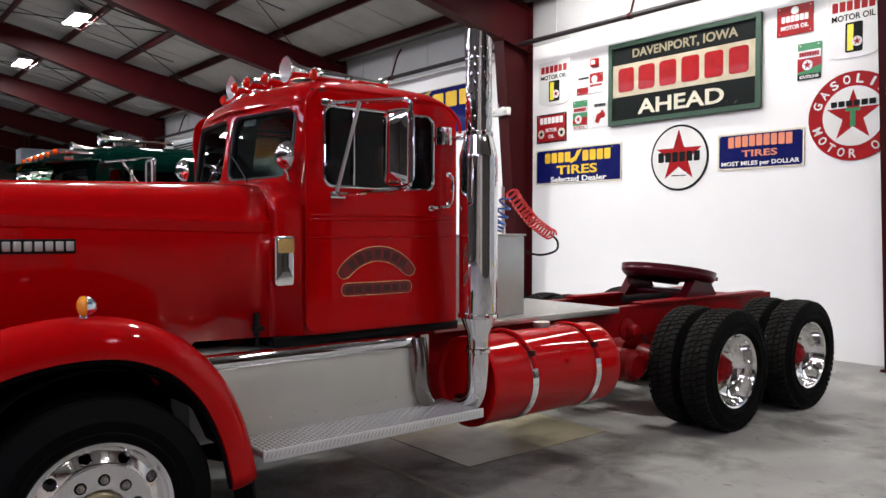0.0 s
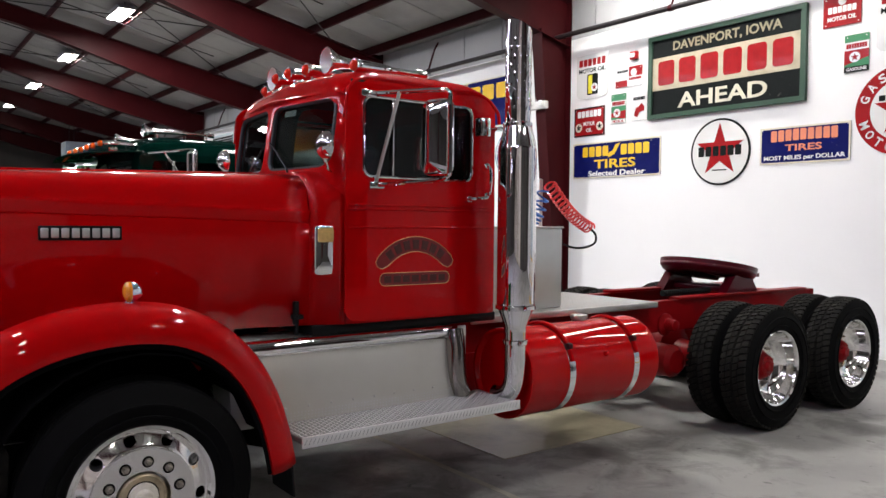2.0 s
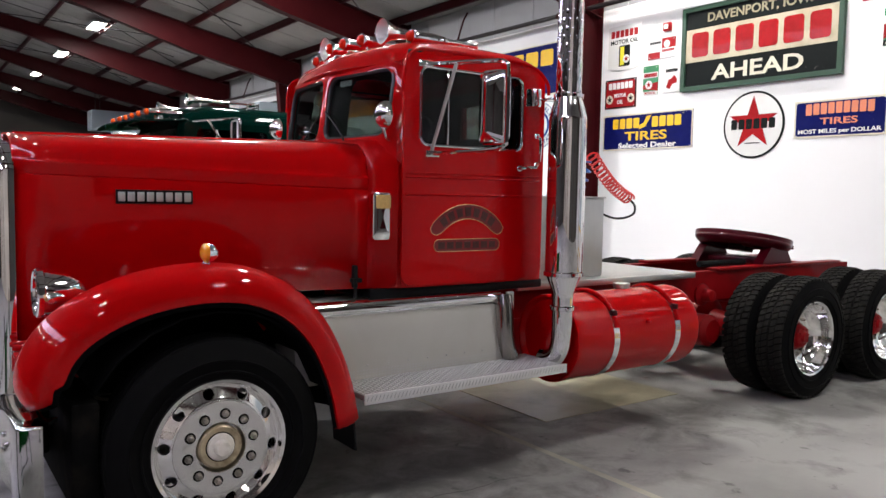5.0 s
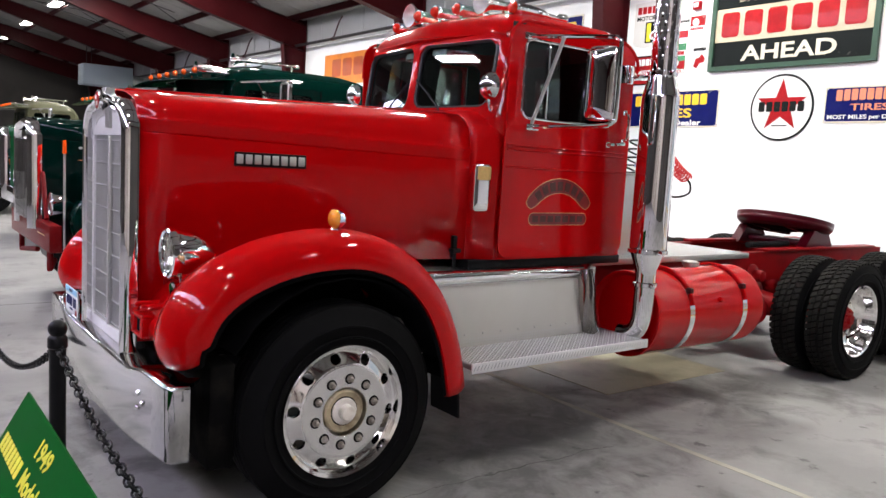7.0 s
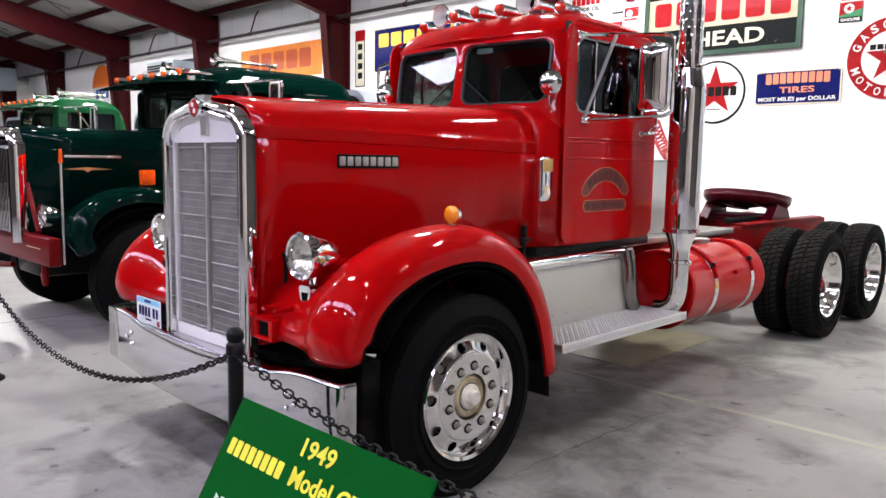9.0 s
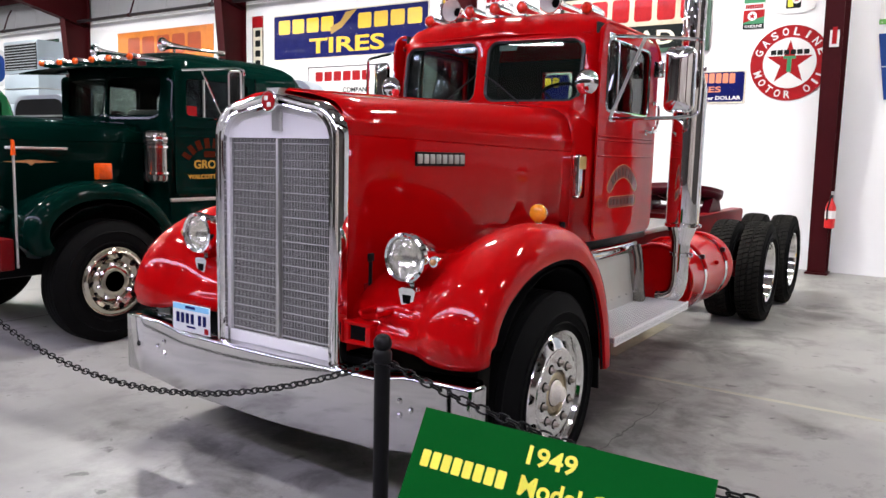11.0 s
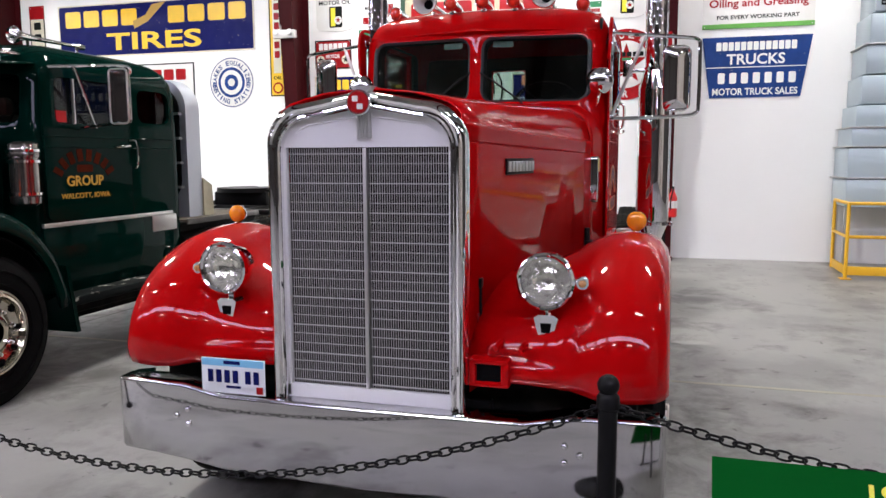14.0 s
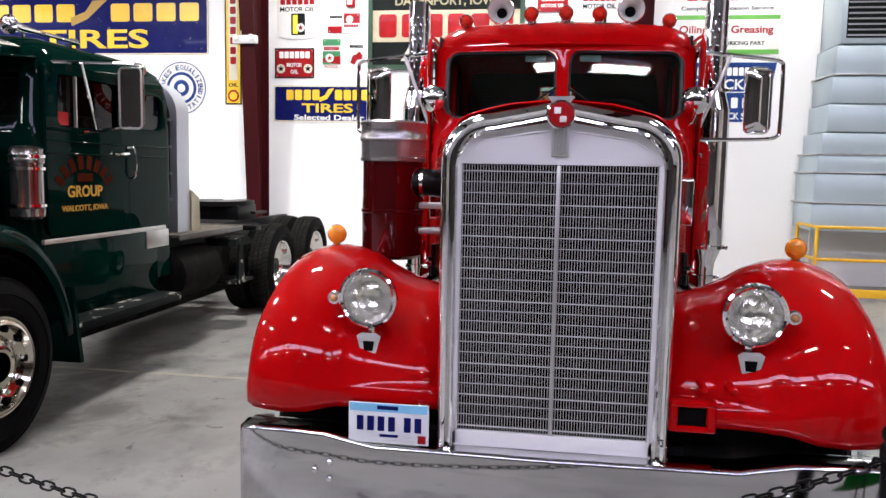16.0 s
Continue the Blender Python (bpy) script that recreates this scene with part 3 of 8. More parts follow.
def lamps():
    first = None
    for x, z, watts in LAMP_ROWS:
        for j in range(9):
            y = 0.95 + 6.17 * (j - 1)
            m = Matrix.Translation((x, y, z))
            if first is None:
                first = lamp_fixture()
                first.matrix_basis = m
            else:
                copy_thing(first, m)
            if j < 6:
                area_lamp(Matrix.Translation((x, y, z - 0.04)), 0.36, 1.2, watts * BAY_SHARE[j])
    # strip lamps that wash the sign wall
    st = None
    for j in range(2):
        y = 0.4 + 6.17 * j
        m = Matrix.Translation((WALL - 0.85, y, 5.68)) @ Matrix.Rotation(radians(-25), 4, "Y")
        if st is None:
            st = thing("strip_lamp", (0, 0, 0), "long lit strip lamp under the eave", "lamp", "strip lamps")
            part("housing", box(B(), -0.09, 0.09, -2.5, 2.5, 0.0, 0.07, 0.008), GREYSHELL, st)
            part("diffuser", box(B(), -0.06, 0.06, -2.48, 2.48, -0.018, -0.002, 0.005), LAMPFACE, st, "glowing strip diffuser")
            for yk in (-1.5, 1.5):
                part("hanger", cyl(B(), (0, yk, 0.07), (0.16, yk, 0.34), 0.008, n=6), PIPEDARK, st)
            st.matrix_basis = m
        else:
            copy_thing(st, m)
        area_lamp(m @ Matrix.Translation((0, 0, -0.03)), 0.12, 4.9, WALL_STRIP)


def wall_pipe():
    p = thing("sprinkler_pipe", (WALL - 0.25, 10, 4.95), "dark steel pipe along the top of the wall", "pipe")
    bm = B()
    cyl(bm, (WALL - 0.28, Y0, 4.97), (WALL - 0.28, Y1, 4.97), 0.043, n=12)
    part("run", bm, PIPEDARK, p)
    for k in range(12):
        y = 1.0 + 3.11 * k
        bm = B()
        tube(bm, [(WALL - 0.28, y, 4.97), (WALL - 0.12, y, 5.45), (WALL - 0.02, y, 5.62)], 0.02, 6)
        cyl(bm, (WALL - 0.28, y - 0.03, 4.97), (WALL - 0.28, y + 0.03, 4.97), 0.055, n=12)
        part("hanger", bm, MAROON, p)


def drip_sheet():
    solid("drip_sheet", box(B(), 3.68, 5.255, 4.19, 5.3, 0.0005, 0.005), MATSHEET, "large beige sheet lying on the floor under the red truck", "floor mat")


def roof_lights():
    """Twin strips of translucent roof sheet along the west slope."""
    for xa in (-7.6, -7.06):
        for k in range(8):
            y = -6.5 + 5.6 * k
            za, zb = roof_z(xa) - 0.03, roof_z(xa + 0.5) - 0.03
            w = thing("roof_light", (xa + 0.25, y, za), "long translucent daylight panel in the roof", "roof light", "roof lights", "structure")
            part("pane", prism(B(), [(xa, za), (xa + 0.5, zb), (xa + 0.5, zb + 0.01), (xa, za + 0.01)], "y", y - 2.74, y + 2.74), WINDOWGLOW, w)
            for ya in (y - 2.8, y + 2.74):
                part("frame_bar", prism(B(), [(xa - 0.03, za - 0.02), (xa + 0.53, zb - 0.02), (xa + 0.53, zb + 0.03), (xa - 0.03, za + 0.03)], "y", ya, ya + 0.06), GREYSHELL, w)


def floor_joints():
    """Pale filled joints across the slab and a dirt-filled crack beside the red truck."""
    for x in (-9.1, -2.94, 3.22):
        solid("floor_joint", box(B(), x - 0.026, x + 0.026, Y0, Y1, -0.01, 0.0012), JOINTPALE, "pale filled joint in the concrete floor", "floor joint", "floor joints", "structure")
    for y in (-2.7, 9.3, 21.4):
        solid("floor_joint", box(B(), XW, 7.7, y - 0.008, y + 0.008, -0.01, 0.001), CRACKDARK, "dark saw-cut joint in the concrete floor", "floor joint", "floor joints", "structure")
    rnd = random.Random(5)
    pts, y = [], 3.455
    for k in range(36):
        y += rnd.uniform(-0.014, 0.014)
        pts.append((1.25 + 0.046 * k, y, rnd.uniform(0.002, 0.007) * math.sin(math.pi * (k + 0.5) / 36)))
    bm = B()
    skin(bm, [[(x, v - w, -0.005), (x, v + w, -0.005), (x, v + w * 0.8, 0.0012), (x, v - w * 0.8, 0.0012)] for x, v, w in pts], True, (True, True))
    solid("floor_crack", bm, CRACKDARK, "ragged dirt-filled crack in the concrete floor", "floor crack", kind="structure")


def roof_bracing():
    """Crossed rods and a thin conduit run close under the liner."""
    for k, y in enumerate(BAYS[1:7]):
        br = thing("roof_bracing", (3.0, y + 3.1, roof_z(3.0) - 0.2), "thin dark crossed steel bracing rods under the roof", "bracing", "roof bracing", "structure")
        for xa, xb in ((8.4, 2.4), (2.4, 8.4)):
            part("rod", tube(B(), [(xa, y + 0.15, roof_z(xa) - 0.235), (xb, y + 6.0, roof_z(xb) - 0.235)], 0.014, 6), PIPEDARK, br)
        part("conduit", tube(B(), [(7.3, y + 1.9, roof_z(7.3) - 0.23), (-2.0, y + 1.9, roof_z(-2.0) - 0.23)], 0.018, 6), PIPEDARK, br)
        part("conduit", tube(B(), [(7.3, y + 4.3, roof_z(7.3) - 0.23), (-2.0, y + 4.3, roof_z(-2.0) - 0.23)], 0.012, 6), PIPEDARK, br)


hall()
roof_bracing()
floor_joints()
roof_lights()
reflection_posts()
purlins()
for yy in BAYS:
    rigid_frame(yy)
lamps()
wall_pipe()
drip_sheet()

# ---- the red truck ----
C = 4.64   # its long axis


def wheel_tyre(parent, x, y, z, r, w, rim, s, ribbed=False):
    """A tyre whose outer side is at y; s: +1 when its outer side looks to lower y."""
    d = Vector((0, s, 0))          # from the outer side inwards
    o = Vector((x, y, z))
    sh = 0.045
    prof = [(0.03, rim - 0.01), (0.012, rim + 0.02), (0.0, rim + 0.1), (0.008, r - 0.09), (0.03, r - 0.03), (sh, r - 0.012), (w - sh, r - 0.012), (w - 0.03, r - 0.03), (w - 0.008, r - 0.09), (w, rim + 0.1), (w - 0.012, rim + 0.02), (w - 0.03, rim - 0.01)]
    bm = B()
    lathe(bm, o, d, prof + [prof[0]], 56)
    # sidewall rings
    for rr in (rim + 0.045, r - 0.1):
        lathe(bm, o, d, [(0.006, rr - 0.006), (-0.004, rr - 0.003), (-0.004, rr + 0.003), (0.006, rr + 0.006)], 56)
    ty = part("tyre", bm, RUBBER, parent)
    if ribbed:
        for a in (0.045, 0.09, 0.135, 0.18):
            bm = B()
            lathe(bm, o, d, [(a, r - 0.014), (a + 0.001, r), (a + 0.036, r), (a + 0.037, r - 0.014)], 56)
            part("tread_rib", bm, RUBBER, ty)
        return ty
    # tread blocks
    bm = B()
    n = 58
    for row, (a0, a1, ph) in enumerate(((0.022, 0.075, 0.0), (0.083, 0.125, 0.5), (0.133, w - 0.133, 0.2), (w - 0.125, w - 0.083, 0.7), (w - 0.075, w - 0.022, 0.1))):
        for k in range(n):
            t0 = 2 * math.pi * (k + ph) / n
            t1 = t0 + 2 * math.pi / n * 0.74
            sk = 2 * math.pi / n * 0.3
            vs = []
            for rr in (r - 0.02, r):
                for a, tt in ((a0, t0), (a1, t0 + sk), (a1, t1 + sk), (a0, t1)):
                    rl = rr - (0.012 if row in (0, 4) and a in (0.022, w - 0.022) else 0)
                    vs.append(bm.verts.new((x + rl * math.cos(tt), y + s * a, z + rl * math.sin(tt))))
            bm.faces.new(vs[4:])
            for i in range(4):
                j = (i + 1) % 4
                bm.faces.new((vs[i], vs[j], vs[4 + j], vs[4 + i]))
    part("tread", bm, TREADRUBBER, ty, "dusty tread blocks", angle=20)
    return ty


def bolt_ring(parent, x, y, z, s, n, rad, size, material, name="lug_nut", length=0.03):
    me = None
    for k in range(n):
        a = 2 * math.pi * k / n + 0.2
        bm = B()
        px, pz = x + rad * math.cos(a), z + rad * math.sin(a)
        lathe(bm, (px, y, pz), (0, -s, 0), [(-0.005, size * 1.35), (0.006, size * 1.35), (0.006, size), (length, size * 0.95), (length + 0.004, size * 0.6)], 6, (False, True))
        part(name, bm, material, parent, angle=25)


def front_wheel(parent, x, y, z, s, rimr, metal=None):
    """A polished disc wheel with ten hand holes; s=+1: its face looks to lower y."""
    metal = metal or FORGED
    wh = part("wheel", lathe(B(), (x, y, z), (0, s, 0), [(0.02, rimr + 0.006), (0.004, rimr + 0.008), (-0.004, rimr + 0.002), (0.004, rimr - 0.014), (0.03, rimr - 0.024), (0.034, rimr - 0.03), (0.05, rimr - 0.032), (0.2, rimr - 0.035), (0.2, rimr - 0.06), (0.085, rimr - 0.06)], 64), metal, parent, "polished aluminium disc wheel")
    # the disc with its holes
    n, rh, hr = 10, rimr * 0.815, 0.027
    bm = B()
    prof = [(0.035, rimr - 0.028), (0.03, rimr * 0.89), (0.012, rimr * 0.745), (0.006, rimr * 0.715), (0.004, rimr * 0.37), (0.02, rimr * 0.36), (0.06, rimr * 0.35), (0.06, 0.02)]
    back = [(a + 0.018, max(r, 0.02)) for a, r in reversed(prof)]
    lathe(bm, (x, y, z), (0, s, 0), prof + back, 80)
    disc = part("disc", bm, metal, wh)
    holes = []
    for k in range(n):
        a = 2 * math.pi * (k + 0.5) / n + 0.2
        hb = B()
        cyl(hb, (x + rh * math.cos(a), y - s * 0.08, z + rh * math.sin(a)), (x + rh * math.cos(a), y + s * 0.12, z + rh * math.sin(a)), hr, n=16)
        holes.append(hb)
    one = B()
    for hb in holes:
        me = bpy.data.meshes.new("t")
        hb.to_mesh(me)
        hb.free()
        one.from_mesh(me)
        bpy.data.meshes.remove(me)
    cut_local(disc, one)
    part("centre_plate", lathe(B(), (x, y, z), (0, s, 0), [(0.008, rimr * 0.715), (0.0, rimr * 0.705), (-0.002, rimr * 0.69), (0.0, rimr * 0.66), (0.0, rimr * 0.38), (0.008, rimr * 0.37)], 64), DISCSATIN, wh, "brushed centre plate")
    for k in range(10):
        a = 2 * math.pi * k / 10 + 0.2
        part("nut_seat", lathe(B(), (x + rimr * 0.5 * math.cos(a), y - s * 0.0015, z + rimr * 0.5 * math.sin(a)), (0, -s, 0), [(-0.004, 0.0255), (0.0, 0.0255), (0.0005, 0.02)], 16, (False, True)), GRIME, wh)
    bolt_ring(wh, x, y - s * 0.002, z, s, 10, rimr * 0.5, 0.0135, NUTSTEEL, "lug_nut", 0.02)
    bm = B()
    lathe(bm, (x, y, z), (0, s, 0), [(0.06, rimr * 0.34), (0.012, rimr * 0.33), (0.004, rimr * 0.3), (0.012, rimr * 0.24), (0.012, rimr * 0.2)], 32)
    part("hub_ring", bm, BRASSHUB, wh, "dull brassy hub ring")
    part("hub_gap", lathe(B(), (x, y, z), (0, -s, 0), [(-0.013, rimr * 0.245), (-0.011, rimr * 0.2)], 32, (True, True)), GRIME, wh)
    bm = B()
    lathe(bm, (x, y, z), (0, -s, 0), [(-0.03, rimr * 0.205), (-0.004, rimr * 0.205), (0.002, rimr * 0.19), (0.004, rimr * 0.125), (0.03, rimr * 0.118), (0.036, rimr * 0.1)], 28, (False, True))
    part("hub_cap", bm, HUBCREAM, wh, "cream painted hub cap", angle=20)
    return wh


def cut_local(disc, one):
    me = bpy.data.meshes.new("cutter")
    bmesh.ops.recalc_face_normals(one, faces=one.faces)
    one.to_mesh(me)
    one.free()
    c = new("cutter", me)
    mod = disc.modifiers.new("cut", "BOOLEAN")
    mod.operation, mod.solver, mod.object = "DIFFERENCE", "EXACT", c
    bpy.context.view_layer.update()
    res = bpy.data.meshes.new_from_object(disc.evaluated_get(bpy.context.evaluated_depsgraph_get()))
    disc.modifiers.clear()
    disc.data = res
    bpy.data.objects.remove(c)
    bpy.data.meshes.remove(me)
    res.polygons.foreach_set("use_smooth", [True] * len(res.polygons))
    res.set_sharp_from_angle(angle=radians(35))


def rear_wheel(parent, x, y, z, s, rimr, hubmat):
    """Deep dished rear rim with a painted hub at its bottom."""
    bm = B()
    lathe(bm, (x, y, z), (0, s, 0), [(0.03, rimr + 0.004), (0.004, rimr + 0.006), (-0.002, rimr), (0.006, rimr - 0.014), (0.03, rimr - 0.025), (0.09, rimr - 0.032), (0.13, rimr - 0.055), (0.165, rimr - 0.09), (0.18, rimr * 0.62), (0.18, rimr * 0.4)], 64)
    wh = part("wheel", bm, FORGED, parent, "polished deep-dish aluminium wheel")
    bm = B()
    lathe(bm, (x, y, z), (0, s, 0), [(0.19, rimr * 0.46), (0.17, rimr * 0.4), (0.12, rimr * 0.32), (0.1, rimr * 0.28), (0.09, rimr * 0.16), (0.07, rimr * 0.12)], 32, (False, True))
    part("hub", bm, hubmat, wh, "painted hub")
    bolt_ring(wh, x, y + s * 0.175, z, s, 10, rimr * 0.56, 0.012, NUTSTEEL, "lug_nut", 0.02)
    bolt_ring(wh, x, y + s * 0.1, z, s, 8, rimr * 0.23, 0.008, REDFRAME, "hub_bolt", 0.012)
    return wh


def mirrored(y, s):
    return C - (C - y) * s if s != 1 else y


def hood(truck):
    def half(x):
        return 0.40 + 0.16 * (x - 0.15) + 0.042 * max(0.0, (x - 0.5) / 1.45) ** 2.5

    def sect(x, zb):
        w = half(x)
        t = (x - 0.15) / 1.9
        rise = 0.05 * t
        zs = 1.775 - 0.05 * t
        h = [(w, zb), (w, zs - 0.004), (w - 0.005, zs), (w, zs + 0.005), (w + 0.002, zs + 0.03), (w + 0.0055, zs + 0.054), (w + 0.0065, zs + 0.063), (w + 0.004, zs + 0.07), (w - 0.001, zs + 0.0745), (w - 0.005, zs + 0.079), (w - 0.01, zs + 0.105), (w - 0.03, 1.905 + rise * 0.3), (w - 0.065, 1.93 + rise * 0.6), (w - 0.13, 1.95 + rise), (w * 0.45, 1.972 + rise), (0.012, 1.985 + rise), (0, 1.99 + rise)]
        return [(x, C - a, z) for a, z in h] + [(x, C + a, z) for a, z in h[-2::-1]]
    bm = B()
    xs = [0.172, 0.35, 0.6, 0.9, 1.2, 1.45, 1.55, 1.7, 1.83, 1.95]
    zb = [0.75, 0.75, 0.75, 0.75, 0.8, 1.0, 1.15, 1.15, 1.15, 1.15]
    skin(bm, [sect(x, z) for x, z in zip(xs, zb)], False)
    ob = part("hood", bm, RED, truck)
    mod = ob.modifiers.new("thick", "SOLIDIFY")
    mod.thickness, mod.offset = 0.006, -1
    bm = B()
    tube(bm, [(x, C, 1.99 + 0.05 * (x - 0.15) / 1.9) for x in (0.22, 1.0, 1.94)], 0.007, 8)
    part("hood_hinge", bm, RED, truck)
    # hood catches at the bottom of the sides
    for s in (1, -1):
        bm = B()
        y = mirrored(3.928, s)
        box(bm, 1.855, 1.885, min(y, y - s * 0.03), max(y, y - s * 0.03), 1.16, 1.29, 0.006)
        box(bm, 1.845, 1.905, min(y, y - s * 0.045), max(y, y - s * 0.045), 1.19, 1.215, 0.004)
        cyl(bm, (1.872, y - s * 0.02, 1.10), (1.872, y - s * 0.02, 1.17), 0.012, n=8)
        part("hood_catch", bm, BLACK, truck, "black rubber hood catch")
        bm = B()
        y = mirrored(4.245, s)
        cyl(bm, (0.34, y - s * 0.03, 1.0), (0.34, y - s * 0.03, 1.2), 0.014, n=8)
        box(bm, 0.32, 0.36, min(y, y - s * 0.045), max(y, y - s * 0.045), 1.17, 1.21, 0.004)
        box(bm, 0.32, 0.36, min(y, y - s * 0.045), max(y, y - s * 0.045), 1.0, 1.03, 0.004)
        part("hood_catch", bm, BLACK, truck, "black rubber hood catch")
        # maker's plate in plain bars
        bm = B()
        m = Matrix.Translation((0.81, mirrored(4.131, s), 1.668)) @ Matrix.Rotation(s * -math.atan(0.16), 4, "Z")
        plate = B()
        box(plate, -0.188, 0.188, -0.006, 0.006, -0.036, 0.036, 0.004)
        bmesh.ops.transform(plate, matrix=m, verts=plate.verts)
        pl = part("name_plate", plate, BLACK, truck, "black plate with chrome letter-like bars")
        for k in range(8):
            u = -0.161 + 0.046 * k
            bb = B()
            box(bb, u - 0.0175, u + 0.0175, -0.012, 0.012, -0.024, 0.024, 0.004)
            bmesh.ops.transform(bb, matrix=m, verts=bb.verts)
            part("bar", bb, SATIN, pl)


def radiator(truck):
    hw, top, r = 0.424, 1.932, 0.17

    def outline(off, peak=0.045):
        w, t, rr = hw - off, top - off, r - off * 0.5
        pts = [(-w, 0.70), (-w, t - rr)]
        for k in range(1, 9):
            a = math.pi - math.pi / 2 * k / 8
            pts.append((-w + rr + rr * math.cos(a), t - rr + rr * math.sin(a)))
        pts.append((0, t + peak))
        return pts + [(-p, q) for p, q in pts[-2::-1]]
    o, i = outline(0), outline(0.062)
    bm = B()
    rings = []
    for line, xs in ((o, 0.178), (o, 0.138), (outline(0.006), 0.118), (outline(0.015), 0.105), (outline(0.025), 0.1), (outline(0.034), 0.105), (outline(0.039), 0.12), (outline(0.042), 0.126), (outline(0.045), 0.12), (outline(0.05), 0.112), (outline(0.056), 0.11), (i, 0.118), (i, 0.235)):
        rings.append([(xs, C + p, q) for p, q in line])
    skin(bm, rings, False)
    sh = part("radiator_shell", bm, CHROME, truck, "chromed radiator shell")
    # inner grey surround and top panel
    bm = B()
    top_poly = [(p, q) for p, q in outline(0.062, 0.04) if q > 1.74]
    prism(bm, [(p + C, q) for p, q in [(-0.361, 1.752)] + top_poly + [(0.361, 1.752)]], "x", 0.15, 0.165)
    part("top_panel", bm, HEADERGREY, sh, "grey painted header panel")
    for nm, y0, y1, z0, z1 in (("side_strip", C - 0.366, C - 0.349, 0.7, 1.752), ("side_strip", C + 0.349, C + 0.366, 0.7, 1.752), ("bottom_strip", C - 0.378, C + 0.378, 0.697, 0.755), ("centre_bar", C - 0.0085, C + 0.0085, 0.757, 1.75)):
        bm = B()
        x = 0.138 if nm == "centre_bar" else 0.145
        box(bm, x, 0.17, y0, y1, z0, z1, 0.004)
        part(nm, bm, SATIN if nm == "centre_bar" else HEADERGREY, sh)
    bm = B()
    box(bm, 0.19, 0.21, C - 0.355, C + 0.355, 0.72, 1.76)
    part("core", bm, SHADEBLACK, sh, "dark radiator core")
    # upright fins and cross bars
    bm = B()
    n = 68
    for k in range(n):
        y = C - 0.35 + 0.7 * (k + 0.5) / n
        box(bm, 0.16, 0.1625, y - 0.0011, y + 0.0011, 0.757, 1.75)
    tagged(part("fin_pack", bm, FINS, sh, "fine upright fins"), kind="stuff")
    for k in range(25):
        z = 0.757 + 0.993 * (k + 0.4) / 25
        t, x = (0.002, 0.154) if k % 3 == 0 else (0.0012, 0.1635)
        bm = B()
        box(bm, x, x + 0.005, C - 0.351, C + 0.351, z - t, z + t)
        part("grille_bar", bm, BARS, sh)
    # emblem on the crown
    em = part("emblem", lathe(B(), (0.098, C - 0.0, 1.925), (-1, 0, 0), [(0, 0.051), (0.012, 0.051), (0.016, 0.046), (0.012, 0.042), (0.012, 0.001)], 32), CHROME, sh, "round emblem with a red field")
    em_f = part("field", lathe(B(), (0.084, C - 0.0, 1.925), (-1, 0, 0), [(0, 0.042), (0.003, 0.041)], 32, (True, True)), SIGNRED, em)
    for (du, dv) in ((0.012, 0.014), (-0.008, -0.016)):
        bm = B()
        box(bm, 0.078, 0.082, C - 0.0 + du - 0.012, C - 0.0 + du + 0.012, 1.925 + dv - 0.011, 1.925 + dv + 0.011, 0.003)
        part("bar", bm, WHITEPRINT, em)
    bm = B()
    box(bm, 0.132, 0.152, C - 0.03, C + 0.03, 1.785, 1.89, 0.004)
    for k in (-2, -1, 0, 1, 2):
        cyl(bm, (0.132, C + 0.011 * k, 1.79), (0.13, C + 0.011 * k, 1.885), 0.0042, n=8)
    part("emblem_stem", bm, SATIN, sh)
    part("header_crease", tube(B(), [(0.149, C + p, q) for p, q in outline(0.085, 0.03) if q > 1.8], 0.004, 6), HEADERGREY, sh)
    part("emblem_crown", prism(B(), [(C - 0.022, 1.962), (C + 0.022, 1.962), (C + 0.046, 1.99), (C - 0.046, 1.99)], "x", 0.115, 0.16), SATIN, sh)


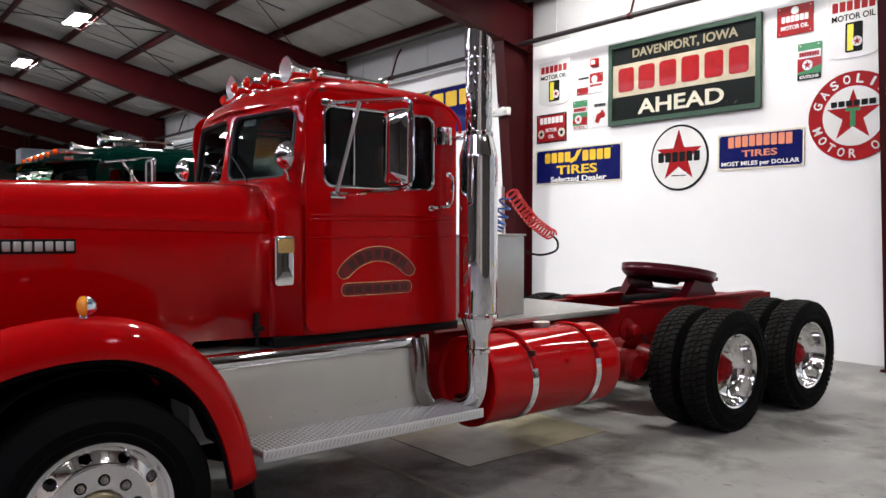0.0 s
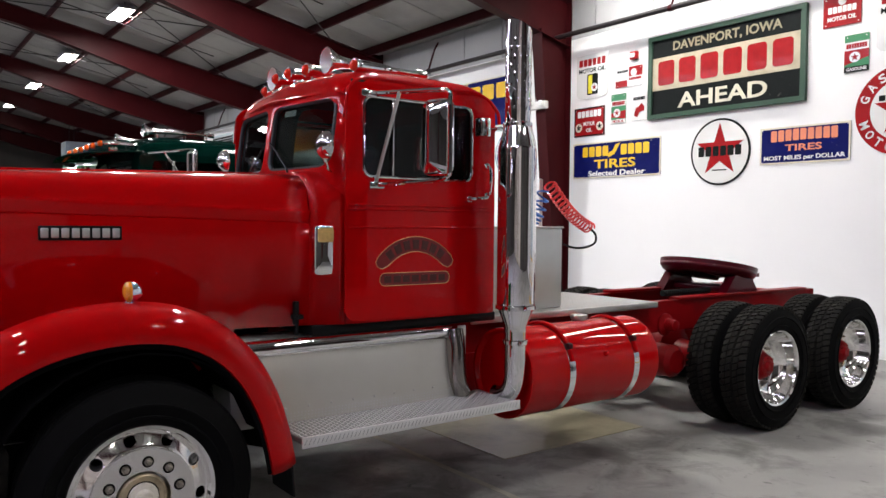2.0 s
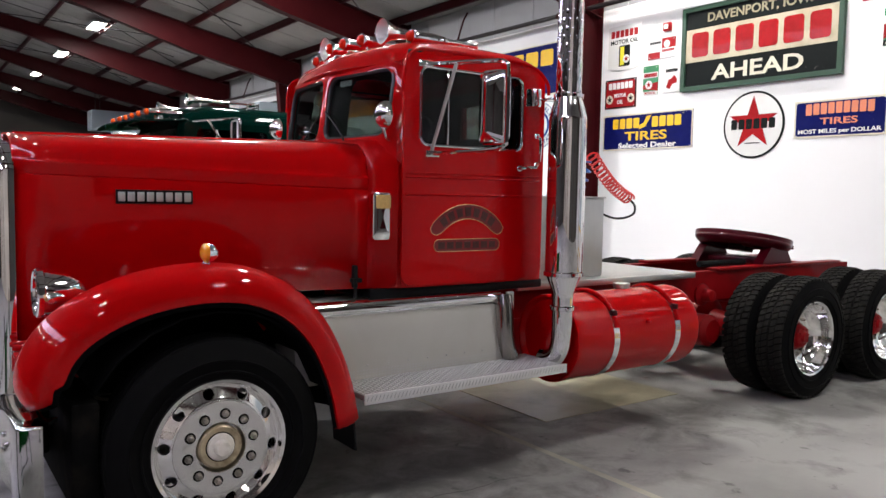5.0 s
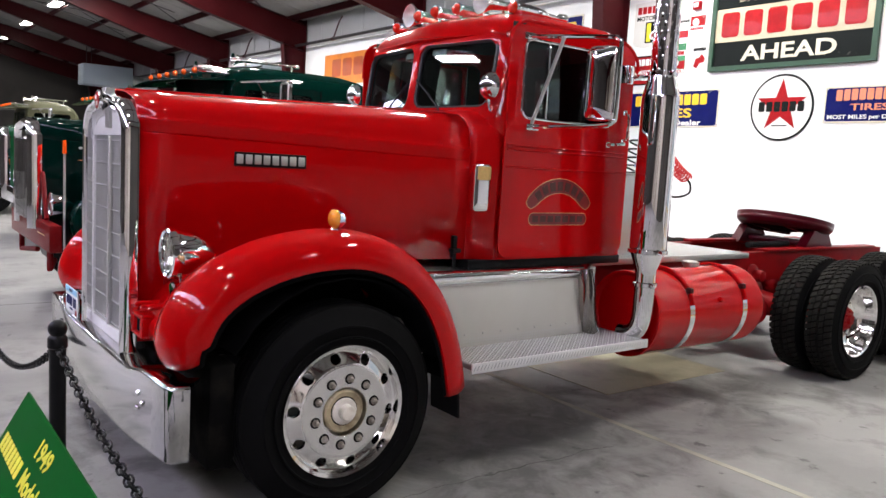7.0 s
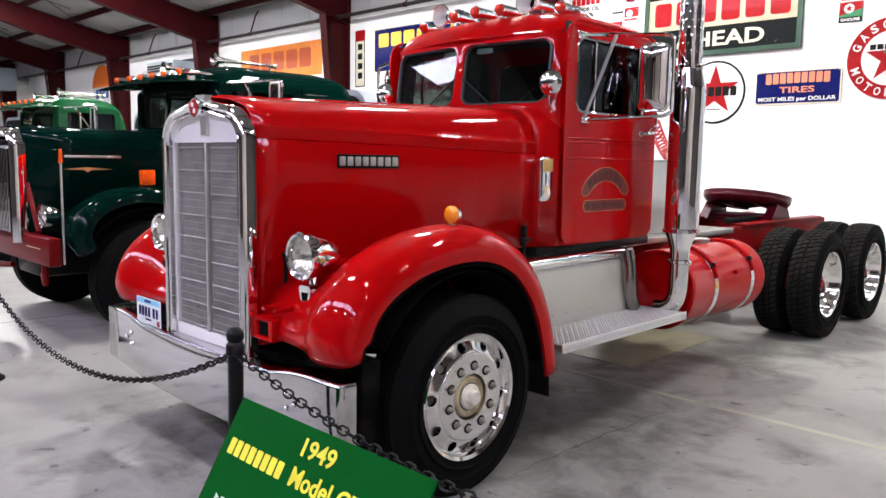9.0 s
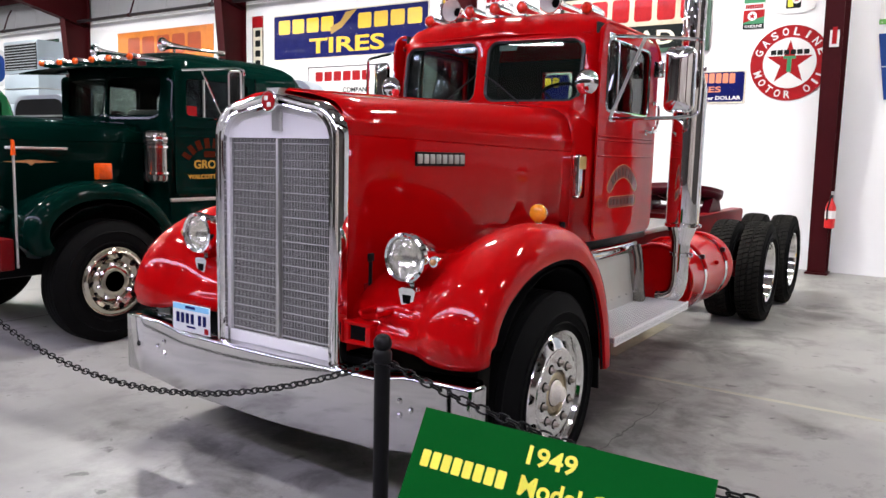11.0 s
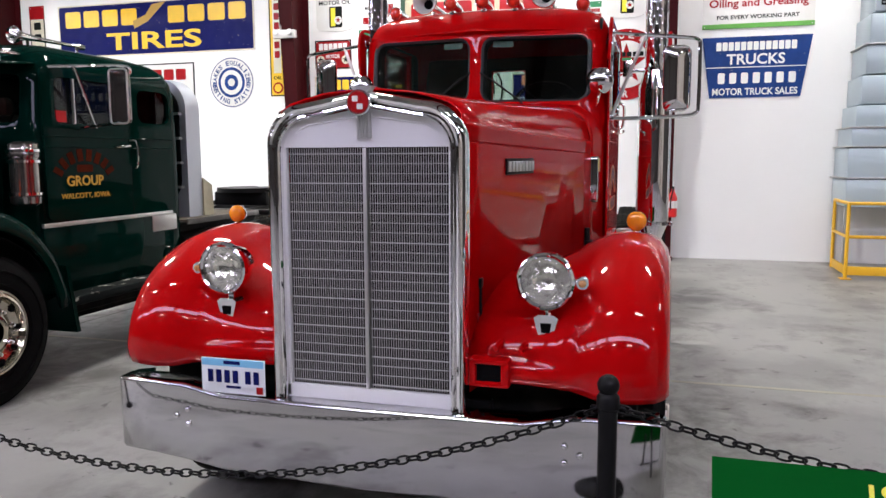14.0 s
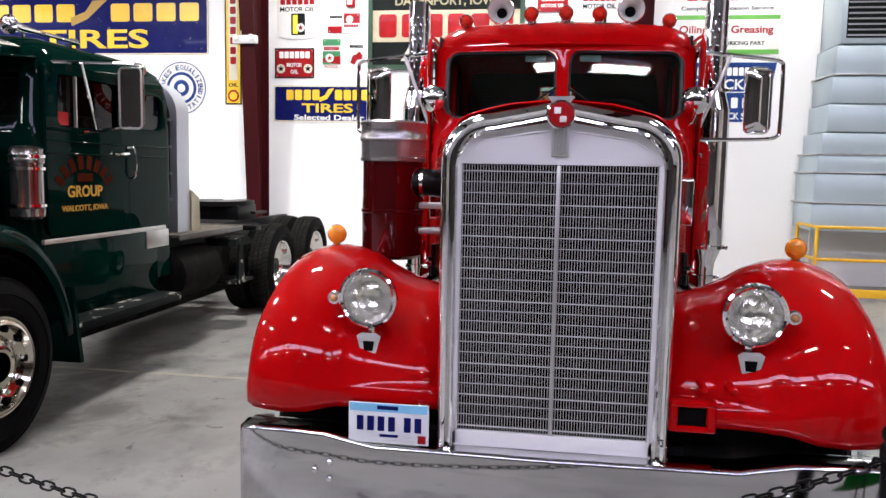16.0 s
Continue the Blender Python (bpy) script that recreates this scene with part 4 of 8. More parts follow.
def bumper(truck):
    pts = [(-1.165, 0.738, 0.41), (-1.0, 0.738, 0.40), (-0.84, 0.732, 0.385), (-0.66, 0.698, 0.36), (0, 0.694, 0.345), (0.66, 0.698, 0.36), (0.84, 0.732, 0.385), (1.0, 0.738, 0.40), (1.165, 0.738, 0.41)]
    bm = B()
    rings = []
    for y, zt, zb in pts:
        x = 0.066 + 0.018 * (y / 1.19) ** 2
        sec = [(x + 0.12, zt + 0.003), (x + 0.016, zt), (x + 0.007, zt - 0.003), (x + 0.001, zt - 0.009), (x, zt - 0.016), (x, zb + 0.015), (x + 0.012, zb), (x + 0.05, zb - 0.002), (x + 0.05, zb + 0.008), (x + 0.02, zb + 0.02), (x + 0.02, zt - 0.02), (x + 0.12, zt - 0.011)]
        rings.append([(a, C + y, b) for a, b in sec])
    e = rings[-1]
    f = rings[0]

    def turned(ring, side):
        out = []
        for k, dx in enumerate((0.03, 0.095)):
            r = []
            for p in ring:
                d = p[0] - ring[4][0]
                if k == 0:
                    r.append((p[0] + 0.02 + d * 0.2, p[1] + side * (0.022 - d * 0.7), p[2]))
                else:
                    r.append((ring[4][0] + dx, p[1] + side * (0.03 - d), p[2]))
            out.append(r)
        return out
    rings = list(reversed(turned(f, -1))) + rings + turned(e, 1)
    skin(bm, rings, True, (True, True))
    bp = part("bumper", bm, BUMPERMETAL, truck, "polished aluminium bumper", angle=50)
    for s in (-1, 1):
        for dy, dz in ((0, 0), (s * 0.058, -0.033), (0.0, -0.066)):
            bm = B()
            ball(bm, (0.072, C + s * 0.82 + dy, 0.62 + dz), 0.013, 12, 0.8)
            part("bolt", bm, CHROME, bp)
    # licence plate with plain bars
    lp = part("licence_plate", box(B(), 0.085, 0.09, 5.085, 5.39, 0.705, 0.858, 0.002), PLATEWHITE, truck, "white and blue licence plate")
    part("blue_band", box(B(), 0.0825, 0.084, 5.09, 5.385, 0.825, 0.855), PLATEBLUE, lp)
    for k, yk in enumerate((5.345, 5.305, 5.265, 5.225, 5.165, 5.125)):
        part("bar", box(B(), 0.081, 0.0845, yk - 0.013, yk + 0.013, 0.752, 0.808, 0.002), NAVY, lp)
    part("bar", box(B(), 0.0815, 0.084, 5.2, 5.27, 0.73, 0.74), NAVY, lp)
    part("bar", box(B(), 0.0815, 0.084, 5.2, 5.28, 0.834, 0.849), NAVY, lp)
    part("tag", box(B(), 0.0815, 0.084, 5.095, 5.125, 0.712, 0.742), SIGNRED, lp)
    part("plate_bracket", box(B(), 0.09, 0.11, 5.12, 5.35, 0.66, 0.84, 0.003), CHROME, truck)


def fender(truck, s):
    path = [(0.13, 0.79), (0.10, 0.88), (0.125, 1.0), (0.21, 1.13), (0.36, 1.24), (0.58, 1.324), (0.85, 1.36), (1.10, 1.335), (1.32, 1.238), (1.49, 1.075), (1.60, 0.88), (1.66, 0.70), (1.695, 0.53)]
    path = [(p.x, p.z) for p in smooth_path([(a, 0, b) for a, b in path], 3)]
    n = len(path)
    bm = B()
    rings = []
    for i, (x, z) in enumerate(path):
        a, b = path[max(0, i - 1)], path[min(n - 1, i + 1)]
        tx, tz = b[0] - a[0], b[1] - a[1]
        L = math.hypot(tx, tz)
        nx, nz = -tz / L, tx / L          # outward from the wheel
        t = i / (n - 1)
        front = min(1.0, max(0.0, 1 - (t - 0.16) / 0.36))
        rear = max(0.0, (t - 0.55) / 0.45)
        inner = 4.25 - 0.3 * rear
        prof = [(3.475, -0.165), (3.455, -0.16), (3.45, -0.12), (3.462, -0.075), (3.495, -0.03), (3.55, -0.008), (3.605, 0.001), (3.625, 0.002), (3.645, 0.0), (3.71, -0.013 + 0.01 * rear), (3.78, -0.04 + 0.03 * rear - 0.03 * front), (3.82, -0.065 + 0.05 * rear - 0.025 * front), (3.845, -0.083 + 0.06 * rear - 0.006 * front), (3.87, -0.097 + 0.066 * rear - 0.004 * front), (3.97, -0.145 + 0.08 * rear + 0.03 * front), (4.08, -0.175 + 0.09 * rear + 0.055 * front), (inner, -0.2 + 0.1 * rear + 0.075 * front)]
        lipmul = 1.0 - 0.45 * max(0, 1 - t / 0.12)
        rings.append([(x + nx * o * lipmul, mirrored(y, s), z + nz * o * lipmul) for y, o in prof])
    skin(bm, rings, False)
    ob = part("front_fender", bm, RED, truck, angle=60)
    mod = ob.modifiers.new("thick", "SOLIDIFY")
    mod.thickness, mod.offset = 0.012, 0
    # near-black liner added under the skin for the shade inside the arch
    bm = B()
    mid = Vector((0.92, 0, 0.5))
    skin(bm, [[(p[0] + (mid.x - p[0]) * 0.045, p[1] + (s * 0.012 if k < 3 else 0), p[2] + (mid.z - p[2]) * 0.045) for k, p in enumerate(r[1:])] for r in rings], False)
    ln = part("fender_shade_liner", bm, SHADEBLACK, ob)
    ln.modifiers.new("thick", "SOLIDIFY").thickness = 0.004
    # rolled bead along the arch
    bm = B()
    tube(bm, [r[0] for r in rings], 0.011, 8)
    part("fender_bead", bm, RED, ob)
    # near-black splash panel and inner arch painted as shade behind the wheel, and mud flap
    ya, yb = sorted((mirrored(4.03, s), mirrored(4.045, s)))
    part("splash_shade_panel", prism(B(), [(0.42, 0.72), (0.42, 0.95), (0.5, 1.07), (0.65, 1.145), (0.85, 1.18), (1.1, 1.15), (1.28, 1.05), (1.42, 0.85), (1.52, 0.6), (1.56, 0.4), (0.9, 0.62)], "y", ya, yb), SHADEBLACK, truck)
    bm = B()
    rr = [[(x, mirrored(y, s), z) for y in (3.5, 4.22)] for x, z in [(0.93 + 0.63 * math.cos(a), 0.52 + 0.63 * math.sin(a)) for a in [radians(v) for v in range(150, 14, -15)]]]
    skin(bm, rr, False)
    o2 = part("arch_shade_liner", bm, SHADEBLACK, truck)
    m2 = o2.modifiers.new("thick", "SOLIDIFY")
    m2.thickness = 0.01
    bm = B()
    ya, yb = sorted((mirrored(3.55, s), mirrored(3.8, s)))
    prism(bm, [(1.66, 0.62), (1.672, 0.62), (1.695, 0.33), (1.683, 0.33)], "y", ya, yb)
    part("mud_flap", bm, BLACK, truck, "black rubber mud flap")
    # amber marker on top
    y = mirrored(3.6, s)
    bm = B()
    lathe(bm, (0.9, y, 1.355), (0, 0, 1), [(0, 0.022), (0.012, 0.02), (0.02, 0.012), (0.035, 0.012)], 16, (True, True))
    mk = part("marker_lamp", bm, CHROME, truck, "amber fender marker lamp")
    bm = B()
    lathe(bm, (0.93, y, 1.415), (-1, 0, 0), [(-0.03, 0.01), (-0.02, 0.03), (0.0, 0.042), (0.024, 0.047)], 20, (True, True))
    part("housing", bm, CHROME, mk)
    bm = B()
    ball(bm, (0.9, y, 1.415), 0.046, 18, 0.6)
    part("lens", bm, AMBER, mk)


def headlamp(truck, s):
    y = mirrored(3.922, s)
    bm = B()
    lathe(bm, (0.235, y, 1.225), (1, 0, 0), [(0.0, 0.1), (-0.008, 0.107), (0.0, 0.112), (0.03, 0.11), (0.05, 0.104), (0.1, 0.095), (0.16, 0.07), (0.2, 0.035), (0.21, 0.005)], 32, (False, True))
    h = part("headlamp", bm, CHROME, truck, "round chromed headlamp")
    bm = B()
    lathe(bm, (0.245, y, 1.225), (-1, 0, 0), [(0, 0.1), (0.008, 0.09), (0.016, 0.06), (0.02, 0.02)], 32, (True, True))
    lens = part("lens", bm, CLEAR, h, "clear fluted lens")
    lens.visible_shadow = False
    part("reflector", lathe(B(), (0.25, y, 1.225), (1, 0, 0), [(0.0, 0.1), (0.014, 0.092), (0.03, 0.08), (0.044, 0.064), (0.056, 0.046), (0.065, 0.026), (0.068, 0.003)], 18), LAMPGLASS, h, "bright reflector bowl", angle=4)
    bm = B()
    tube(bm, smooth_path([(0.3, y, 1.12), (0.3, y, 1.07), (0.34, y, 1.03)], 4), 0.018, 10)
    prism(bm, [(y - 0.03, 1.005), (y + 0.03, 1.005), (y + 0.048, 1.072), (y + 0.03, 1.085), (y - 0.03, 1.085), (y - 0.048, 1.072)], "x", 0.25, 0.33)
    br = part("bracket", bm, CHROME, h)
    part("opening", prism(B(), [(y - 0.017, 1.014), (y + 0.017, 1.014), (y + 0.022, 1.052), (y - 0.022, 1.052)], "x", 0.246, 0.252), SHADEBLACK, br)
    part("rim", lathe(B(), (0.235, y, 1.225), (1, 0, 0), [(0.004, 0.096), (-0.012, 0.098), (-0.018, 0.106), (-0.012, 0.115), (0.012, 0.117), (0.016, 0.11)], 40), CHROME, h, "bright chrome rim")
    yt = mirrored(3.78, s)
    bm = B()
    lathe(bm, (0.25, yt, 1.218), (1, 0, 0), [(0.0, 0.024), (0.01, 0.028), (0.04, 0.024), (0.07, 0.01)], 16, (True, True))
    tube(bm, [(0.29, yt, 1.218), (0.29, mirrored(3.83, s), 1.22)], 0.009, 8)
    t = part("turn_lamp", bm, CHROME, h)
    bm = B()
    ball(bm, (0.248, yt, 1.218), 0.016, 12, 0.7)
    part("lens", bm, TURNAMBER, t)


def cab(truck):
    def ring(xf, xr, h, z, rf=0.16, rr=0.16, bow=0.1):
        pts = []
        raw = []
        n = 6
        for k in range(n + 1):
            a = radians(180 + 90 * k / n)          # front, low side
            raw.append((xf + rf + rf * math.cos(a), -h + rf + rf * math.sin(a)))
        for k in range(n + 1):
            a = radians(270 + 90 * k / n)
            raw.append((xr - rr + rr * math.cos(a), -h + rr + rr * math.sin(a)))
        half = raw
        other = [(x, -y) for x, y in reversed(raw)]
        front = [(xf, (1 - 2 * k / 8) * (h - rf)) for k in range(1, 8)]
        out = half + other + front
        return [(x - bow * max(0, 1 - abs(y) / h) * (1 if x < (xf + xr) / 2 else 0) + (0.0), C + y, z) for x, y in out]

    def shell(d):
        L = [(2.06, 3.34, 0.81, 1.15), (2.06, 3.34, 0.81, 1.6), (2.05, 3.34, 0.81, 1.95), (2.08, 3.34, 0.81, 2.03), (2.11, 3.335, 0.81, 2.25), (2.135, 3.325, 0.805, 2.46), (2.16, 3.305, 0.79, 2.53), (2.2, 3.27, 0.76, 2.585), (2.27, 3.2, 0.7, 2.63), (2.38, 3.08, 0.58, 2.665), (2.52, 2.95, 0.42, 2.685)]
        out = []
        for xf, xr, h, z in L:
            zz = z + d if z == 1.15 else z - d * (1.0 if z > 2.5 else 0)
            out.append(ring(xf + d, xr - d, h - d, zz, max(0.05, 0.17 - d), max(0.05, 0.17 - d), 0.09 if z > 2.0 else 0.05))
        return out
    bm = B()
    skin(bm, shell(0.0), True, (True, True))
    inner = B()
    skin(inner, shell(0.035), True, (True, True))
    ob = part("cab_body", bm, RED, truck)
    cuts = [inner]
    for s in (-1, 1):
        c = B()
        poly = round_rect(0.035, 0.7, 2.05, 2.455, 0.075)
        prism(c, [(C + s * p, q) for p, q in poly], "x", 1.8, 2.42)
        cuts.append(c)
        c = B()
        prism(c, round_rect(2.225, 3.06, 1.985, 2.475, 0.06), "y", C + s * 0.57, C + s * 0.97)
        cuts.append(c)
    c = B()
    prism(c, [(C + p, q) for p, q in round_rect(-0.095, 0.165, 2.13, 2.375, 0.03)], "x", 3.1, 3.5)
    cuts.append(c)
    cut(ob, cuts)
    # windscreen: two panes in a vee
    for s in (-1, 1):
        def px(y, z):
            t = (z - 2.03) / 0.43
            return 2.0 + 0.06 * t + 0.1 * (y / 0.85)
        bm = B()
        poly = round_rect(0.025, 0.712, 2.04, 2.465, 0.08)
        skin(bm, [[(px(p, q) + dx, C + s * p, q) for p, q in poly] for dx in (0.018, 0.023)], True, (True, True))
        w = part("windscreen_pane", bm, PANE, truck, "tinted windscreen pane")
        w.visible_shadow = False
        bm = B()
        tube(bm, [(px(p, q) + 0.006, C + s * p, q) for p, q in round_rect(0.035, 0.7, 2.05, 2.455, 0.075)], 0.015, 8, wrap=True)
        part("window_seal", bm, SEAL, w)
        bm = B()
        skin(bm, [[(px(p, q) + dx, C + s * p, q) for p, q in round_rect(0.039, 0.696, 2.054, 2.451, 0.072)] for dx in (0.026, 0.16)], True)
        part("window_reveal", bm, LINING, w)
        bm = B()
        skin(bm, [[(px(p, q) + dx, C + s * p, q) for p, q in round_rect(0.1, 0.225, 2.395, 2.432, 0.006)] for dx in (0.03, 0.034)], True, (True, True))
        part("sticker", bm, STICKER, w, "small grey-green sticker")
        # wiper
        bm = B()
        y0 = 0.32
        tube(bm, [(px(y0, 2.02) - 0.03, C + s * y0, 2.02), (px(y0, 2.05) - 0.02, C + s * (y0 - 0.04), 2.06), (px(0.1, 2.2) - 0.012, C + s * 0.09, 2.2)], 0.006, 6)
        tube(bm, [(px(0.18, 2.12) - 0.006, C + s * 0.19, 2.13), (px(0.03, 2.2) - 0.006, C + s * 0.03, 2.235)], 0.006, 6)
        part("wiper", bm, BLACK, truck)
    bm = B()
    box(bm, 3.315, 3.321, C - 0.11, C + 0.18, 2.12, 2.385)
    w = part("rear_window", bm, PANE, truck)
    w.visible_shadow = False
    for s in (-1, 1):
        out = C + s * 0.81
        # door skin
        bm = B()
        prism(bm, round_rect(2.13, 3.235, 1.165, 2.535, 0.07), "y", min(out, out + s * 0.012), max(out, out + s * 0.012))
        d = part("door", bm, RED, truck, "red cab door with a gilt-lined crest")
        c = B()
        prism(c, round_rect(2.24, 3.045, 1.995, 2.465, 0.055), "y", out - 0.1, out + 0.1)
        cut(d, [c])
        bm = B()
        tube(bm, [(x, out + s * 0.012, z) for x, z in round_rect(2.245, 3.04, 2.0, 2.46, 0.055)], 0.01, 8, wrap=True)
        part("window_trim", bm, CHROME, d)
        # swage lines pressed into the door
        for z in (1.834, 1.81, 1.706):
            bm = B()
            tube(bm, [(2.15, out + s * 0.012, z), (3.2, out + s * 0.012, z)], 0.0065, 10)
            part("swage", bm, RED, d)
        bm = B()
        box(bm, 2.24, 3.05, out - s * 0.012 - 0.0025, out - s * 0.012 + 0.0025, 1.99, 2.47)
        g = part("side_window", bm, DIMPANE, d)
        g.visible_shadow = False
        bm = B()
        box(bm, 2.445, 2.46, min(out - s * 0.02, out + s * 0.008), max(out - s * 0.02, out + s * 0.008), 2.0, 2.465, 0.003)
        part("vent_bar", bm, CHROME, d)
        bm = B()
        tube(bm, smooth_path([(3.02, out + s * 0.012, 1.885), (3.03, out + s * 0.05, 1.888), (3.08, out + s * 0.055, 1.892), (3.14, out + s * 0.05, 1.896)], 4), 0.011, 8)
        ball(bm, (3.03, out + s * 0.014, 1.886), 0.022, 10, 1, 0.5, 1)
        part("handle", bm, CHROME, d, "chrome door handle")
        bm = B()
        tube(bm, smooth_path([(3.172, out + s * 0.01, 1.915), (3.17, out + s * 0.045, 1.94), (3.17, out + s * 0.05, 2.075), (3.168, out + s * 0.01, 2.104)], 4), 0.01, 8)
        for zz in (1.915, 2.104):
            ball(bm, (3.17, out + s * 0.016, zz), 0.02, 10, 1, 0.6, 1)
        part("grab_handle", bm, CHROME, d, "chrome grab handle")
        part("drip_rail", tube(B(), smooth_path([(2.125, out + s * 0.004, 2.3), (2.14, out + s * 0.012, 2.46), (2.2, out + s * 0.012, 2.545), (2.35, out + s * 0.004, 2.565), (2.95, out + s * 0.002, 2.565), (3.14, out + s * 0.008, 2.545), (3.25, out + s * 0.012, 2.46), (3.275, out + s * 0.006, 2.38)], 5), 0.011, 8), RED, truck)
        # crest on the door: two gilt outlines with dark bars
        yo = out + s * 0.0135
        yq = out + s * 0.0155
        cx, cz = 2.615, 1.36
        zc = cz - 0.07
        arch = [(cx + 0.36 * math.cos(a), zc + 0.36 * math.sin(a)) for a in [radians(v) for v in range(42, 139, 4)]]
        inn = [(cx + 0.27 * math.cos(a), zc + 0.27 * math.sin(a)) for a in [radians(v) for v in range(132, 47, -4)]]
        tip = [(cx - 0.284, cz + 0.14), (cx - 0.27, cz + 0.112), (cx - 0.24, cz + 0.1), (cx - 0.205, cz + 0.113)]
        loop = arch + tip + inn + [(2 * cx - p, q) for p, q in reversed(tip)]
        for poly in (loop, round_rect(cx - 0.255, cx + 0.255, cz - 0.0, cz + 0.075, 0.035)):
            bm = B()
            prism(bm, poly, "y", min(out + s * 0.011, yo), max(out + s * 0.011, yo))
            em = part("crest_field", bm, CRESTRED, d)
            bm = B()
            tube(bm, [(p, yo, q) for p, q in poly], 0.0019, 6, wrap=True)
            part("gilt_line", bm, GOLD, d)
        for k in range(7):
            a = radians(126 - 12 * k)
            bm = B()
            prism(bm, [(cx + r * math.cos(a + da), zc + r * math.sin(a + da)) for r, da in ((0.287, 0.07), (0.342, 0.07), (0.342, -0.07), (0.287, -0.07))], "y", min(yo, yq), max(yo, yq))
            part("bar", bm, CRESTBAR, d)
        for k in range(7):
            bm = B()
            u = cx - 0.2 + 0.066 * k
            prism(bm, [(u - 0.024, cz + 0.018), (u + 0.024, cz + 0.018), (u + 0.024, cz + 0.058), (u - 0.024, cz + 0.058)], "y", min(yo, yq), max(yo, yq))
            part("bar", bm, CRESTBAR, d)
        # vent on the cowl
        bm = B()
        y0 = C + s * 0.722
        loop = round_rect(1.962, 2.095, 1.435, 1.715, 0.022)
        skin(bm, [[(2.0285 + (p - 2.0285) * f, y0 + s * d, 1.575 + (q - 1.575) * g) for p, q in loop] for d, f, g in ((0.0, 1, 1), (0.042, 1, 1), (0.048, 0.98, 0.99), (0.051, 0.93, 0.965), (0.0535, 0.6, 0.65), (0.0545, 0.05, 0.1))], True, (True, True))
        v = part("cowl_vent", bm, CHROME, truck, "chromed cowl vent door")
        bm = B()
        prism(bm, round_rect(1.98, 2.078, 1.62, 1.70, 0.01), "y", min(y0 + s * 0.05, y0 + s * 0.056), max(y0 + s * 0.05, y0 + s * 0.056))
        part("tag", bm, TAGGOLD, v)
    # cowl sides between hood and doors
    for s in (-1, 1):
        bm = B()
        def sec(x, w, k):
            return [(x, C + s * a, z + k * dz) for a, z, dz in ((w, 1.15, 0), (w - 0.004, 1.84, 0), (w - 0.022, 1.905, 0.02), (w - 0.06, 1.955, 0.03), (w - 0.13, 2.0, 0.03), (w - 0.3, 2.018, 0.037), (0.2, 2.03, 0.03))]
        skin(bm, [sec(1.948, 0.73, 0), sec(2.0, 0.747, 0.3), sec(2.06, 0.77, 0.7), sec(2.11, 0.79, 1.0), sec(2.14, 0.803, 1.0)], False)
        ob2 = part("cowl_side", bm, RED, truck)
        md = ob2.modifiers.new("thick", "SOLIDIFY")
        md.thickness, md.offset = 0.006, -1
    # roof visor brow
    bm = B()
    skin(bm, [[(2.04 + 0.13 * abs(t), C + 0.74 * t, 2.475 - 0.012 * t * t), (2.02 + 0.13 * abs(t), C + 0.74 * t, 2.49), (2.1 + 0.12 * abs(t), C + 0.74 * t, 2.53)] for t in [k / 8 for k in range(-8, 9)]], False)
    ob3 = part("roof_brow", bm, RED, truck)
    ob3.modifiers.new("thick", "SOLIDIFY").thickness = 0.006
    # inside: dark linings, bench, dashboard, wheel
    for nm, a in (("headliner", (2.3, 3.15, C - 0.62, C + 0.62, 2.585, 2.6)), ("rear_lining", (3.28, 3.292, C - 0.74, C - 0.1, 1.2, 2.52)), ("rear_lining", (3.28, 3.292, C + 0.17, C + 0.74, 1.2, 2.52)), ("rear_lining", (3.28, 3.292, C - 0.1, C + 0.17, 1.2, 2.125)), ("rear_lining", (3.28, 3.292, C - 0.1, C + 0.17, 2.38, 2.55)), ("door_lining", (2.16, 3.2, C - 0.765, C - 0.75, 1.2, 1.97)), ("door_lining", (2.16, 3.2, C + 0.75, C + 0.765, 1.2, 1.97)), ("door_lining", (2.2, 3.2, C - 0.765, C - 0.75, 2.49, 2.56)), ("door_lining", (2.2, 3.2, C + 0.75, C + 0.765, 2.49, 2.56)), ("post_lining", (3.07, 3.2, C - 0.765, C - 0.75, 1.97, 2.49)), ("post_lining", (3.07, 3.2, C + 0.75, C + 0.765, 1.97, 2.49))):
        part(nm, box(B(), *a), LINING, truck)
    bm = B()
    box(bm, 2.65, 3.15, C - 0.72, C + 0.72, 1.4, 1.62, 0.06, 3)
    box(bm, 3.05, 3.22, C - 0.72, C + 0.72, 1.6, 2.02, 0.05, 3)
    part("bench_seat", bm, SEATVINYL, truck)
    bm = B()
    prism(bm, [(2.1, 1.7), (2.1, 2.02), (2.22, 2.02), (2.3, 1.95), (2.28, 1.7)], "y", C - 0.74, C + 0.74)
    part("dashboard", bm, BLACK, truck)
    bm = B()
    cx, cy, cz = 2.45, C - 0.38, 2.05
    ring2 = [(cx + 0.2 * 0.75 * math.cos(a) * 0.6, cy + 0.22 * math.sin(a), cz + 0.2 * math.cos(a) * 0.8) for a in [2 * math.pi * k / 32 for k in range(32)]]
    tube(bm, ring2, 0.012, 8, wrap=True)
    for k in (4, 16, 28):
        tube(bm, [(cx + 0.03, cy, cz), ring2[k]], 0.008, 6)
    tube(bm, [(cx, cy, cz), (2.2, cy, 1.75)], 0.02, 8)
    part("steering_wheel", bm, BLACK, truck)


